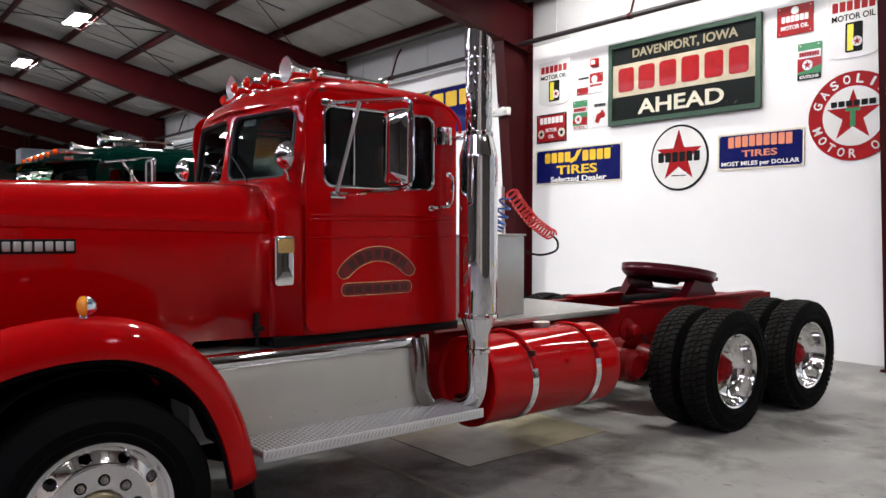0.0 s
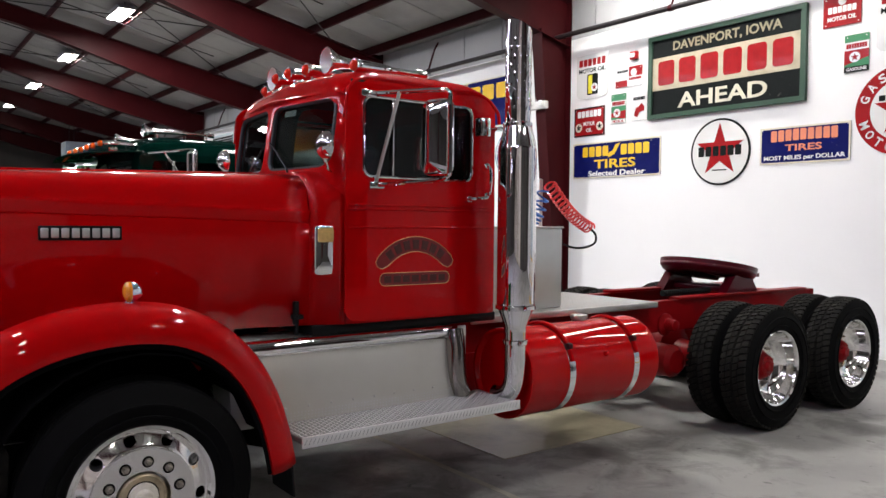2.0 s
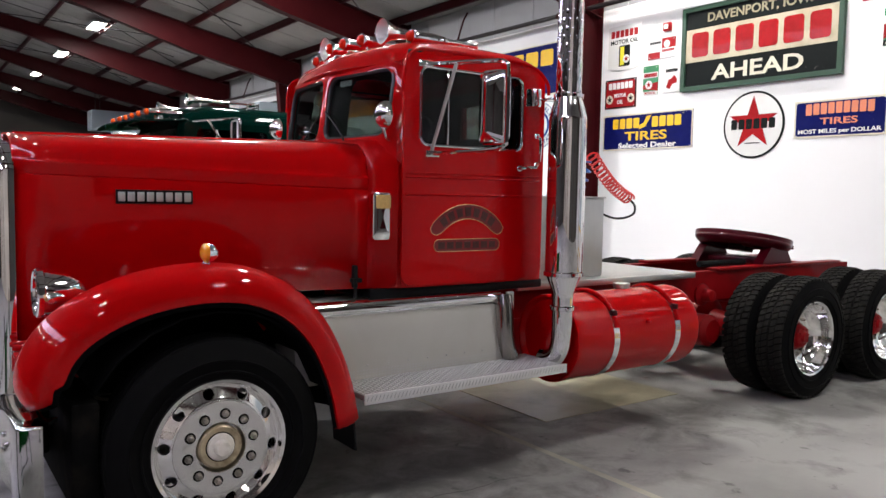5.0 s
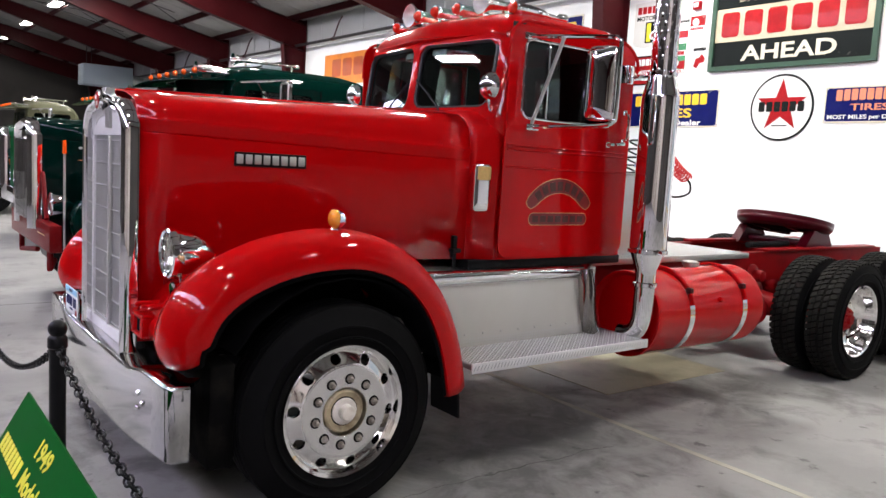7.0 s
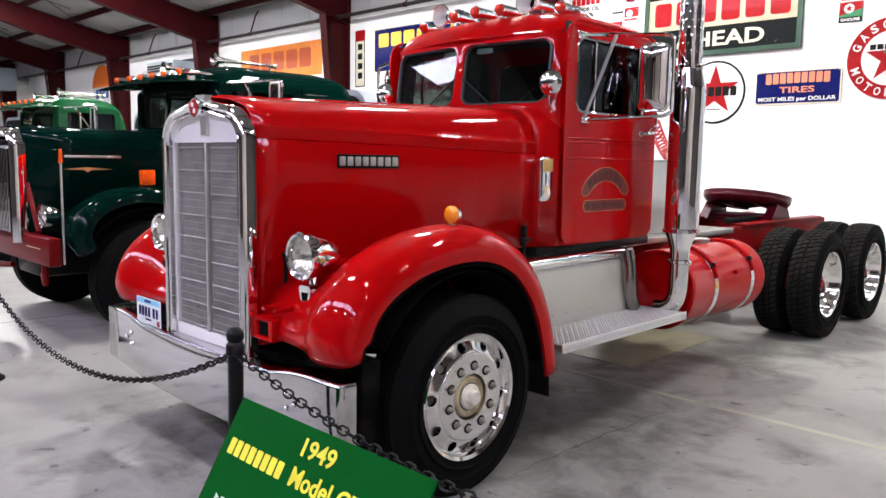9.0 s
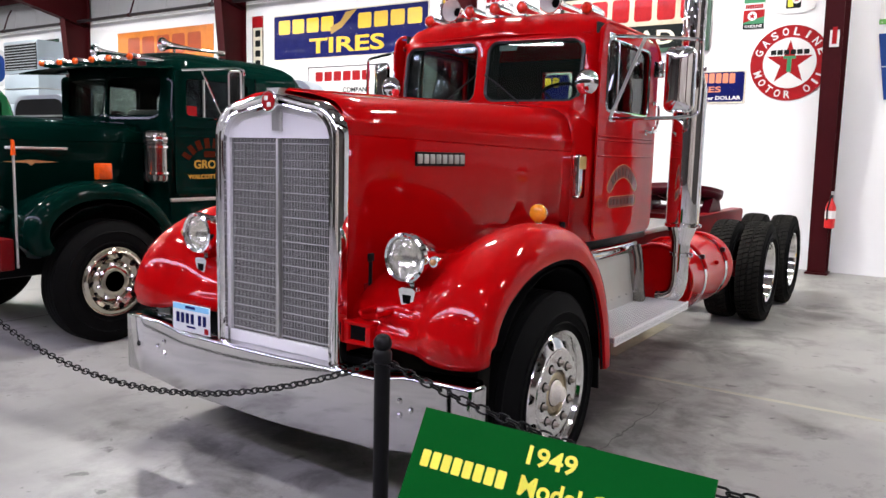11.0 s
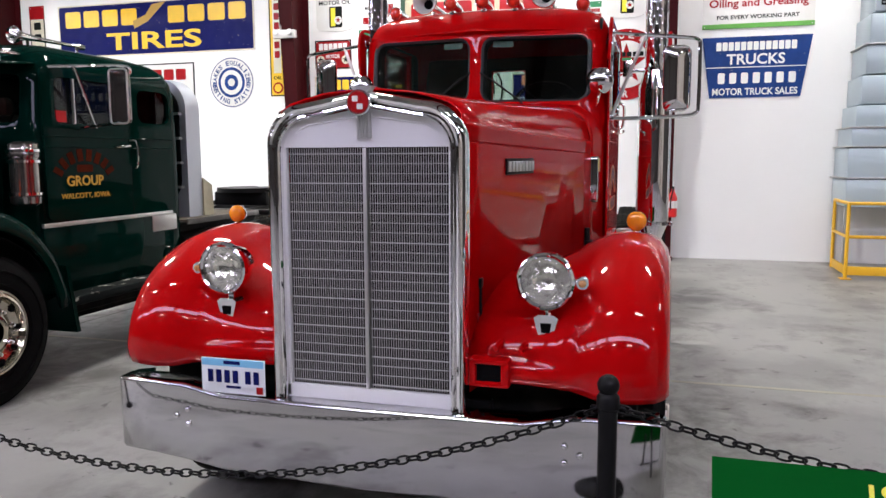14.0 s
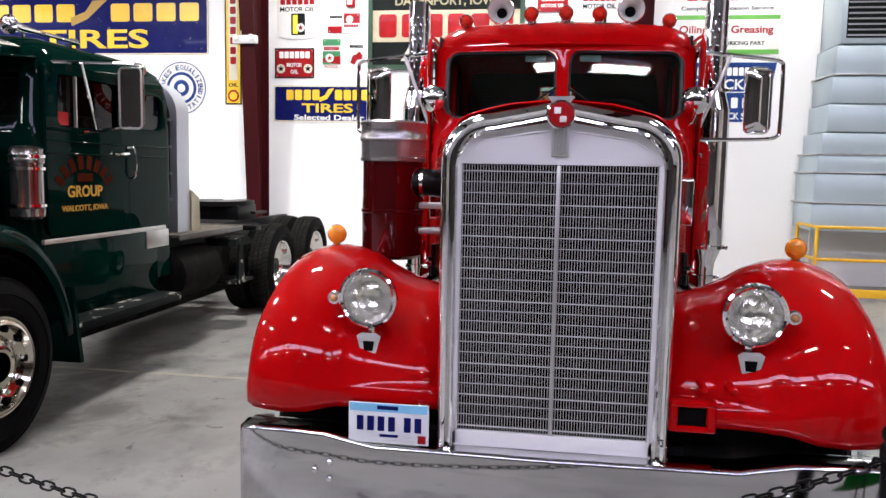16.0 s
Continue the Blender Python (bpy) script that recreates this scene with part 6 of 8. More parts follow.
def air_lines():
    th = thing("air_lines", (4.5, 4.5, 1.7), "coiled red air hose and cables behind the cab", "hose")
    bm = B()
    tube(bm, [(4.36, 4.55, 1.08), (4.36, 4.55, 2.1)], 0.014, 8)
    part("stand_post", bm, SATIN, th)
    for a, b, mat, nm, n in (((4.40, 4.5, 2.06), (5.0, 4.6, 1.70), HOSERED, "red_coil", 15), ((4.3, 4.62, 2.0), (4.25, 4.7, 1.5), BLACK, "black_coil", 9), ((4.3, 4.45, 2.0), (4.22, 4.5, 1.75), HOSEBLUE, "blue_coil", 5)):
        a, b = Vector(a), Vector(b)
        d, u, w = frame_of(b - a)
        L = (b - a).length
        pts = []
        for k in range(n * 14 + 1):
            t = k / (n * 14)
            sag = Vector((0, 0, -0.05 * math.sin(math.pi * t)))
            ang = 2 * math.pi * k / 14
            pts.append(a + d * (L * t) + sag + (u * math.cos(ang) + w * math.sin(ang)) * 0.05)
        bm = B()
        tube(bm, pts, 0.0085, 6)
        part(nm, bm, mat, th)
    bm = B()
    tube(bm, smooth_path([(5.0, 4.6, 1.70), (5.1, 4.62, 1.64), (5.05, 4.6, 1.56), (4.8, 4.58, 1.53), (4.4, 4.56, 1.6), (4.37, 4.55, 1.3), (4.5, 4.5, 1.08)], 6), 0.01, 8)
    part("cable", bm, BLACK, th)


def air_cleaner(truck):
    bm = B()
    x, y = 1.55, 5.55
    lathe(bm, (x, y, 1.24), (0, 0, 1), [(0, 0.15), (0.02, 0.168), (0.25, 0.17), (0.255, 0.176), (0.27, 0.176), (0.275, 0.17), (0.54, 0.17)], 36, (True, False))
    ac = part("air_cleaner", bm, CLEANERRED, truck, "large glossy deep red air cleaner canister with a bare metal cap")
    bm = B()
    lathe(bm, (x, y, 1.77), (0, 0, 1), [(0, 0.17), (0.004, 0.182), (0.02, 0.184), (0.024, 0.178), (0.11, 0.178), (0.114, 0.186), (0.13, 0.186), (0.136, 0.182), (0.19, 0.18), (0.2, 0.186), (0.212, 0.186), (0.222, 0.17), (0.23, 0.02)], 40, (True, True))
    part("cap", bm, CAPGREY, ac, "banded bare metal cap")
    bm = B()
    tube(bm, smooth_path([(x - 0.04, y - 0.12, 1.66), (x - 0.04, y - 0.24, 1.66), (x + 0.02, y - 0.4, 1.62)], 4), 0.075, 14)
    part("intake_hose", bm, BLACK, ac)
    part("hose_clamp", lathe(B(), (x - 0.04, y - 0.165, 1.66), (0, -1, 0), [(0, 0.076), (0.002, 0.082), (0.02, 0.082), (0.022, 0.076)], 24), CHROME, ac)
    for z in (1.38, 1.52):
        bm = B()
        box(bm, x - 0.06, x + 0.06, y - 0.4, y - 0.14, z, z + 0.03, 0.004)
        part("bracket", bm, SATIN, ac)


def red_truck():
    t = thing("truck", (3.9, C, 0), "restored red conventional tractor truck with chrome stacks and bare chassis", "truck")
    chassis(t)
    hood(t)
    radiator(t)
    bumper(t)
    tow_brackets(t)
    cab(t)
    roof_gear(t)
    mirrors(t)
    stacks(t)
    step_and_tank(t)
    fifth_wheel(t)
    air_cleaner(t)
    for s in (1, -1):
        fender(t, s)
        headlamp(t, s)
        y = mirrored(3.47, s)
        wheel_tyre(t, 0.925, mirrored(3.455, s), 0.51, 0.512, 0.27, 0.315, s, True)
        front_wheel(t, 0.925, mirrored(3.465, s), 0.51, s, 0.318)
        for x in (6.12, 7.46):
            wheel_tyre(t, x, mirrored(3.445, s), 0.53, 0.532, 0.27, 0.318, s)
            wheel_tyre(t, x, mirrored(3.77, s), 0.53, 0.532, 0.27, 0.318, s)
            rear_wheel(t, x, mirrored(3.465, s), 0.53, s, 0.32, REDFRAME)
    return t


red_truck()
air_lines()

# ---- signs on the wall ----


def on_wall(y, z, d=0.0):
    """A frame on the wall: x to the viewer's right, y up, z out of the wall."""
    return Matrix(((0, 0, -1, WALL - d), (-1, 0, 0, y), (0, 1, 0, z), (0, 0, 0, 1)))


def flat(m, poly, d0, d1):
    """A slab of the outline poly, in m's plane, from d0 to d1 out of it."""
    bm = B()
    skin(bm, [[m @ Vector((p, q, d)) for p, q in poly] for d in (d0, d1)], True, (True, True))
    return bm


def rect(u0, u1, v0, v1, r=0.0):
    return round_rect(u0, u1, v0, v1, r, 4) if r > 0 else [(u0, v0), (u1, v0), (u1, v1), (u0, v1)]


def disc(r, n=48, u=0.0, v=0.0):
    return [(u + r * math.cos(2 * math.pi * k / n), v + r * math.sin(2 * math.pi * k / n)) for k in range(n)]


def star(r, u=0.0, v=0.0, inner=0.385):
    return [(u + (r if k % 2 == 0 else r * inner) * math.sin(math.pi * k / 5), v + (r if k % 2 == 0 else r * inner) * math.cos(math.pi * k / 5)) for k in range(10)]


def blocks(m, n, u0, u1, v0, v1, mat, parent, d=0.013, gap=0.18, arch=0.0):
    """Plain bars in the place of a maker's name."""
    w = (u1 - u0) / n
    for k in range(n):
        a = u0 + w * (k + gap / 2)
        lift = arch * (1 - ((k - (n - 1) / 2) / (n / 2)) ** 2)
        part("bar", flat(m, rect(a, a + w * (1 - gap), v0 + lift, v1 + lift, min(w, v1 - v0) * 0.14), d - 0.004, d), mat, parent)


def text_on(m, t, u, v, height, width, mat, parent, d=0.012):
    return lettering("letter", t, m @ Matrix.Translation((u, v, d)), height, width, mat, parent, 0.0015)


def ring_text(m, t, r, a_mid, step, height, mat, parent, d=0.012, inward=False):
    for k, ch in enumerate(t):
        if ch == " ":
            continue
        off = (k - (len(t) - 1) / 2) * step
        a = a_mid - off if not inward else a_mid + off
        rot = a - 90 if not inward else a + 90
        mm = m @ Matrix.Translation((r * math.cos(radians(a)), r * math.sin(radians(a)), d)) @ Matrix.Rotation(radians(rot), 4, "Z")
        lettering("letter", ch, mm, height, height * (0.28 if ch == "I" else 0.78), mat, parent, 0.0015)


def sign(yl, yr, zb, zt, mat, label, name="wall_sign", edge=None, r=0.0, t=0.01, poly=None):
    """A plate on the wall. Returns the thing, its frame, half width and half height."""
    y, z, hw, hh = (yl + yr) / 2, (zb + zt) / 2, abs(yl - yr) / 2, (zt - zb) / 2
    th = thing(name, (WALL - 0.005, y, zb), label, "sign", "signs on the wall")
    m = on_wall(y, z, 0.003)
    outline = poly or rect(-hw, hw, -hh, hh, r)
    part("plate", flat(m, outline, 0.0, t), mat, th)
    if edge:
        for nm, q in (("rim", rect(-hw, hw, hh - 0.022, hh)), ("rim", rect(-hw, hw, -hh, -hh + 0.022)), ("rim", rect(-hw, -hw + 0.022, -hh + 0.022, hh - 0.022)), ("rim", rect(hw - 0.022, hw, -hh + 0.022, hh - 0.022))):
            part(nm, flat(m, q, t - 0.004, t + 0.002), edge, th)
    for su in (-1, 1):
        for sv in (-1, 1):
            if poly is None:
                part("screw", flat(m, disc(0.008, 8, su * (hw - 0.035), sv * (hh - 0.03)), t, t + 0.004), SATIN, th)
    return th, m, hw, hh


def signs():
    # large road sign, framed
    th, m, w, h = sign(7.775, 5.281, 3.40, 4.635, SIGNBLACK, "large framed wooden road sign, black and ivory with red bars", t=0.03)
    part("middle_field", flat(m, rect(-w + 0.05, w - 0.05, -0.2, 0.3), 0.028, 0.034), AGEDIVORY, th)
    for q in (rect(-w - 0.02, w + 0.02, h - 0.05, h + 0.02), rect(-w - 0.02, w + 0.02, -h - 0.02, -h + 0.05), rect(-w - 0.02, -w + 0.05, -h + 0.05, h - 0.05), rect(w - 0.05, w + 0.02, -h + 0.05, h - 0.05)):
        part("frame_bar", flat(m, q, 0.0, 0.065), FRAMEGREEN, th)
    text_on(m, "DAVENPORT, IOWA", 0.05, 0.435, 0.16, 1.75, AGEDGILT, th, 0.032)
    text_on(m, "AHEAD", 0.0, -0.39, 0.225, 1.45, ENAMELG, th, 0.032)
    blocks(m, 6, -1.13, 1.13, -0.13, 0.24, SIGNRED, th, 0.038, 0.22)
    # tyre sign
    th, m, w, h = sign(9.42, 7.565, 2.52, 3.12, NAVY, "navy blue enamel tyre sign with yellow lettering", edge=ENAMELG)
    blocks(m, 4, -0.72, -0.12, 0.06, 0.23, YELLOW, th)
    blocks(m, 4, 0.12, 0.72, 0.06, 0.23, YELLOW, th)
    part("winged_foot", flat(m, [(-0.13, 0.03), (0.0, 0.08), (0.12, 0.26), (0.02, 0.24), (-0.04, 0.14), (-0.14, 0.1)], 0.008, 0.013), YELLOW, th)
    text_on(m, "TIRES", 0.0, -0.07, 0.15, 0.88, YELLOW, th)
    text_on(m, "Selected Dealer", 0.03, -0.225, 0.09, 1.2, WHITEPRINT, th)
    # round star sign
    th, m, w, h = sign(7.015, 6.045, 2.315, 3.285, SIGNBLACK, "round white enamel sign with a red star", poly=disc(0.485))
    part("field", flat(m, disc(0.455), 0.009, 0.013), ENAMELW, th)
    part("star", flat(m, star(0.4, 0, 0.02), 0.012, 0.016), SIGNRED, th)
    blocks(m, 6, -0.36, 0.36, -0.06, 0.085, SIGNBLACK, th, 0.02, 0.2)
    part("bar", flat(m, rect(-0.12, 0.12, -0.27, -0.255), 0.012, 0.016), SIGNBLACK, th)
    # second tyre sign
    th, m, w, h = sign(5.9, 4.68, 2.57, 3.065, NAVY, "blue enamel tyre sign with orange script", edge=ENAMELG)
    blocks(m, 9, -0.46, 0.46, 0.05, 0.2, SALMON, th, arch=0.01)
    text_on(m, "TIRES", 0.0, -0.035, 0.09, 0.5, SALMON, th)
    text_on(m, "MOST MILES per DOLLAR", 0.0, -0.175, 0.075, 1.1, WHITEPRINT, th)
    # small oil signs round the large one
    th, m, w, h = sign(9.40, 8.72, 3.24, 3.73, SIGNRED, "small red enamel motor oil sign", edge=SIGNBLACK)
    blocks(m, 6, -0.27, 0.27, 0.08, 0.19, WHITEPRINT, th)
    text_on(m, "MOTOR", 0.0, -0.03, 0.065, 0.26, WHITEPRINT, th)
    text_on(m, "OIL", 0.0, -0.14, 0.065, 0.13, WHITEPRINT, th)
    for u in (-0.235, 0.235):
        part("roundel", flat(m, disc(0.075, 24, u, -0.09), 0.009, 0.013), ENAMELG, th)
        part("star", flat(m, star(0.062, u, -0.09), 0.012, 0.015), SIGNBLACK, th)
    for yl, yr, zb, zt in ((9.36, 8.66, 3.875, 4.62), (4.405, 3.805, 3.85, 4.62)):
        hw, hh = abs(yl - yr) / 2, (zt - zb) / 2
        sh = [(-hw, hh), (-hw, -hh * 0.8), (-hw * 0.85, -hh * 0.93), (-hw * 0.4, -hh), (hw * 0.4, -hh), (hw * 0.85, -hh * 0.93), (hw, -hh * 0.8), (hw, hh), (0, hh * 1.04)]
        th, m, w, h = sign(yl, yr, zb, zt, ENAMELW, "white enamel motor oil sign with a painted can", poly=sh)
        blocks(m, 6, -w * 0.86, w * 0.86, h * 0.5, h * 0.82, SIGNRED, th)
        text_on(m, "MOTOR OIL", 0, h * 0.3, h * 0.2, w * 1.7, SIGNBLACK, th)
        part("can", flat(m, rect(-w * 0.3, w * 0.38, -h * 0.82, h * 0.12, 0.02), 0.009, 0.014), SIGNBLACK, th)
        part("can_label", flat(m, rect(-w * 0.22, w * 0.02, -h * 0.76, h * 0.06), 0.013, 0.017), CARDYELLOW, th)
        part("can_label", flat(m, disc(w * 0.2, 20, w * 0.17, -h * 0.5), 0.013, 0.018), ENAMELW, th)
        part("star", flat(m, star(w * 0.16, w * 0.17, -h * 0.5), 0.017, 0.02), SIGNRED, th)
    th, m, w, h = sign(8.49, 7.945, 3.97, 4.285, ENAMELW, "small white and red enamel sign")
    part("red_corner", flat(m, rect(0.0, w, 0.0, h), 0.009, 0.012), SIGNRED, th)
    part("red_corner", flat(m, rect(-w, -0.03, -h, -0.05), 0.009, 0.012), SIGNRED, th)
    part("roundel", flat(m, disc(0.06, 20, 0.1, 0.06), 0.012, 0.015), ENAMELW, th)
    blocks(m, 5, -0.24, -0.02, 0.08, 0.12, SIGNBLACK, th)
    blocks(m, 6, 0.0, 0.25, -0.06, -0.02, SIGNRED, th)
    th, m, w, h = sign(8.575, 8.27, 3.40, 3.875, SIGNGREEN, "small green and white enamel fuel sign")
    part("red_band", flat(m, [(-w, -h * 0.55), (w, -h * 0.75), (w, -h * 0.15), (-w, -h * 0.3)], 0.009, 0.012), SIGNRED, th)
    part("white_band", flat(m, rect(-w, w, 0.04, 0.13), 0.009, 0.012), ENAMELW, th)
    part("foot", flat(m, rect(-w, w, -h, -h * 0.74), 0.009, 0.0125), ENAMELW, th)
    blocks(m, 8, -w * 0.85, w * 0.85, 0.055, 0.115, SIGNRED, th, 0.016)
    text_on(m, "PETROL", 0, -h * 0.87, 0.045, w * 1.5, SIGNRED, th, 0.014)
    part("roundel", flat(m, disc(0.07, 20, -0.03, -0.07), 0.012, 0.015), ENAMELW, th)
    part("star", flat(m, star(0.055, -0.03, -0.07), 0.014, 0.018), SIGNRED, th)
    th, m, w, h = sign(8.155, 7.85, 3.41, 3.845, ENAMELW, "small white enamel sign with a red hat shape")
    blocks(m, 8, -w * 0.75, w * 0.75, 0.1, 0.15, SIGNBLACK, th)
    part("red_hat", flat(m, [(-0.1, -0.14), (-0.03, -0.17), (0.02, -0.09), (0.1, -0.08), (0.11, -0.02), (0.05, 0.05), (0.0, 0.0), (-0.06, -0.02)], 0.009, 0.013), SIGNRED, th)
    th, m, w, h = sign(5.065, 4.59, 4.27, 4.65, SIGNRED, "small red enamel motor oil sign", edge=SIGNRED)
    part("roundel", flat(m, disc(0.05, 20, 0.0, 0.12), 0.009, 0.013), ENAMELW, th)
    blocks(m, 6, -0.18, 0.18, -0.02, 0.06, WHITEPRINT, th)
    text_on(m, "MOTOR OIL", 0.0, -0.09, 0.055, 0.36, WHITEPRINT, th)
    th, m, w, h = sign(4.785, 4.485, 3.665, 4.13, SIGNGREEN, "small green, white and red enamel gasoline sign")
    part("white_band", flat(m, rect(-w, w, 0.04, 0.14), 0.009, 0.012), ENAMELW, th)
    part("red_band", flat(m, [(-w, 0.04), (-w, -0.14), (w, -0.06), (w, 0.04)], 0.009, 0.0115), SIGNRED, th)
    part("foot", flat(m, rect(-w, w, -h, -h * 0.7), 0.009, 0.0125), SIGNBLACK, th)
    blocks(m, 8, -w * 0.85, w * 0.85, 0.06, 0.12, SIGNRED, th, 0.016)
    text_on(m, "GASOLINE", 0, -h * 0.85, 0.04, w * 1.6, WHITEPRINT, th, 0.014)
    part("roundel", flat(m, disc(0.065, 20, -0.02, -0.05), 0.0125, 0.015), ENAMELW, th)
    part("star", flat(m, star(0.055, -0.02, -0.05), 0.014, 0.018), SIGNRED, th)
    # round gasoline sign
    th, m, w, h = sign(4.635, 3.545, 2.595, 3.685, SIGNRED, "round red and white enamel gasoline sign with a star", poly=disc(0.545, 64))
    part("field", flat(m, disc(0.365), 0.009, 0.013), ENAMELW, th)
    part("star", flat(m, star(0.33), 0.012, 0.016), SIGNRED, th)
    part("letter_bar", flat(m, rect(-0.03, 0.03, -0.13, 0.06), 0.015, 0.02), SIGNGREEN, th)
    part("letter_bar", flat(m, rect(-0.085, 0.085, 0.06, 0.1), 0.015, 0.02), SIGNGREEN, th)
    blocks(m, 6, -0.27, 0.27, 0.12, 0.19, SIGNBLACK, th, 0.02)
    ring_text(m, "GASOLINE", 0.455, 90, 20, 0.11, ENAMELW, th)
    ring_text(m, "MOTOR OIL", 0.455, 270, 17.5, 0.11, ENAMELW, th, inward=True)
    # the long tyre sign
    th, m, w, h = sign(14.79, 10.575, 3.635, 4.605, NAVY, "very large navy blue enamel tyre sign with yellow lettering", edge=ENAMELG)
    blocks(m, 4, -1.98, -0.3, 0.07, 0.37, YELLOW, th)
    blocks(m, 4, 0.3, 1.98, 0.07, 0.37, YELLOW, th)
    part("winged_foot", flat(m, [(-0.4, 0.0), (-0.1, 0.12), (0.3, 0.46), (0.0, 0.42), (-0.14, 0.24), (-0.42, 0.14)], 0.009, 0.014), surface("gilt_brown", (0.4, 0.24, 0.03), 0.3), th)
    text_on(m, "TIRES", 0.0, -0.22, 0.32, 2.05, YELLOW, th)
    # brakes roundel
    th, m, w, h = sign(11.52, 10.62, 2.62, 3.52, ENAMELW, "round white and blue enamel brake testing sign", poly=disc(0.45, 56))
    part("rim", flat(m, disc(0.44, 56), 0.009, 0.0105), BLUE, th)
    part("rim_field", flat(m, disc(0.425, 56), 0.0105, 0.012), ENAMELW, th)
    part("hub", flat(m, disc(0.27, 40), 0.0115, 0.014), BLUE, th)
    part("hub_field", flat(m, disc(0.22, 40), 0.0135, 0.016), ENAMELW, th)
    part("wheel", flat(m, disc(0.14, 32), 0.0155, 0.018), BLUE, th)
    part("wheel_centre", flat(m, disc(0.07, 32), 0.0175, 0.02), ENAMELW, th)
    ring_text(m, "BRAKES EQUALIZED", 0.345, 95, 13.5, 0.085, BLUE, th, 0.014)
    ring_text(m, "TESTING STATION", 0.345, 270, 13, 0.085, BLUE, th, 0.014, inward=True)
    # upright oil sign beside the column
    th, m, w, h = sign(10.28, 9.99, 2.8, 4.85, YELLOW, "tall narrow yellow and red enamel oil sign", edge=SIGNBLACK)
    part("stripe", flat(m, rect(-0.075, 0.075, -0.62, h - 0.05), 0.009, 0.012), ENAMELG, th)
    for k in range(8):
        v = 0.86 - 0.165 * k
        part("bar", flat(m, rect(-0.05, 0.05, v - 0.06, v + 0.06, 0.02), 0.0115, 0.015), SIGNRED, th)
    text_on(m, "OIL", 0.0, -0.7, 0.06, 0.17, SIGNBLACK, th)
    part("seal", flat(m, disc(0.1, 24, 0, -0.88), 0.009, 0.013), SIGNRED, th)
    part("seal_centre", flat(m, disc(0.07, 24, 0, -0.88), 0.0125, 0.015), YELLOW, th)
    # white company sign behind the green truck
    th, m, w, h = sign(13.75, 11.84, 2.72, 3.46, ENAMELW, "white enamel company sign with red bars", edge=SIGNBLACK)
    blocks(m, 6, -0.75, 0.8, 0.06, 0.26, SIGNRED, th)
    text_on(m, "COMPANY", 0.42, -0.13, 0.1, 0.75, SIGNBLACK, th)
    # orange sign, narrow upright sign, far ones
    th, m, w, h = sign(20.6, 16.8, 3.75, 4.6, SIGNORANGE, "large weathered orange enamel sign with dark red bars", edge=SIGNORANGE)
    blocks(m, 5, -1.5, 1.5, -0.2, 0.28, surface("rust_red", (0.4, 0.07, 0.02), 0.4, var=0.2), th)
    th, m, w, h = sign(15.47, 15.12, 3.35, 4.65, ENAMELG, "narrow upright enamel sign", edge=SIGNBLACK)
    part("red_head", flat(m, rect(-w, w, 0.4, h), 0.009, 0.013), SIGNRED, th)
    for k in range(4):
        part("bar", flat(m, rect(-0.08, 0.08, 0.2 - 0.22 * k, 0.34 - 0.22 * k, 0.02), 0.009, 0.013), SIGNBLACK, th)
    th, m, w, h = sign(31.4, 29.5, 3.3, 4.75, ENAMELW, "round orange and white fuel sign far along the wall", poly=disc(0.95, 48))
    part("orange_top", flat(m, [p for p in disc(0.93, 48) if p[1] > 0.05], 0.009, 0.014), surface("fuel_orange", (0.75, 0.16, 0.02), 0.35), th)
    blocks(m, 4, -0.62, 0.62, -0.3, 0.05, BLUE, th, 0.018)
    th, m, w, h = sign(24.6, 23.4, 4.15, 4.65, FRAMEGREEN, "small dark green enamel sign", edge=SIGNBLACK)
    blocks(m, 4, -0.45, 0.45, -0.12, 0.12, ENAMELG, th)
    th, m, w, h = sign(27.3, 26.2, 3.4, 4.5, ENAMELW, "round white enamel sign with a blue centre", poly=disc(0.55, 40))
    part("hub", flat(m, disc(0.4, 40), 0.009, 0.013), BLUE, th)
    # service signs right of the column
    th, m, w, h = sign(2.975, 1.41, 3.61, 4.95, ENAMELW, "white enamel lubrication service sign with green bands")
    for v0, v1 in ((-h, -h + 0.07), (-h + 0.52, -h + 0.585)):
        part("green_band", flat(m, rect(-w, w, v0, v1), 0.009, 0.0125), surface("apple_green", (0.12, 0.4, 0.06), 0.3), th)
    text_on(m, "Oiling and Greasing", 0.0, -h + 0.355, 0.15, 1.38, SIGNRED, th)
    text_on(m, "FOR EVERY WORKING PART", 0.0, -h + 0.165, 0.06, 1.15, SIGNBLACK, th)
    text_on(m, "Complete Lubrication Service", 0.0, -h + 0.68, 0.075, 1.35, SIGNBLACK, th)
    blocks(m, 6, -0.62, 0.62, -h + 0.8, -h + 1.0, SIGNRED, th)
    tr = [(-0.77, 0.45), (-0.64, -0.45), (0.64, -0.45), (0.775, 0.45)]
    th, m, w, h = sign(2.97, 1.425, 2.585, 3.485, BLUE, "blue enamel truck sales sign, wider at its top", poly=tr)
    blocks(m, 13, -0.57, 0.57, 0.25, 0.375, WHITEPRINT, th)
    text_on(m, "TRUCKS", 0.0, 0.12, 0.16, 0.82, WHITEPRINT, th)
    part("line", flat(m, rect(-0.7, 0.7, -0.005, 0.008), 0.009, 0.012), WHITEPRINT, th)
    blocks(m, 7, -0.56, 0.6, -0.24, -0.08, WHITEPRINT, th, 0.013, 0.4)
    text_on(m, "MOTOR TRUCK SALES", 0.0, -0.36, 0.105, 1.2, WHITEPRINT, th)


signs()

# ---- small fittings on wall and columns ----


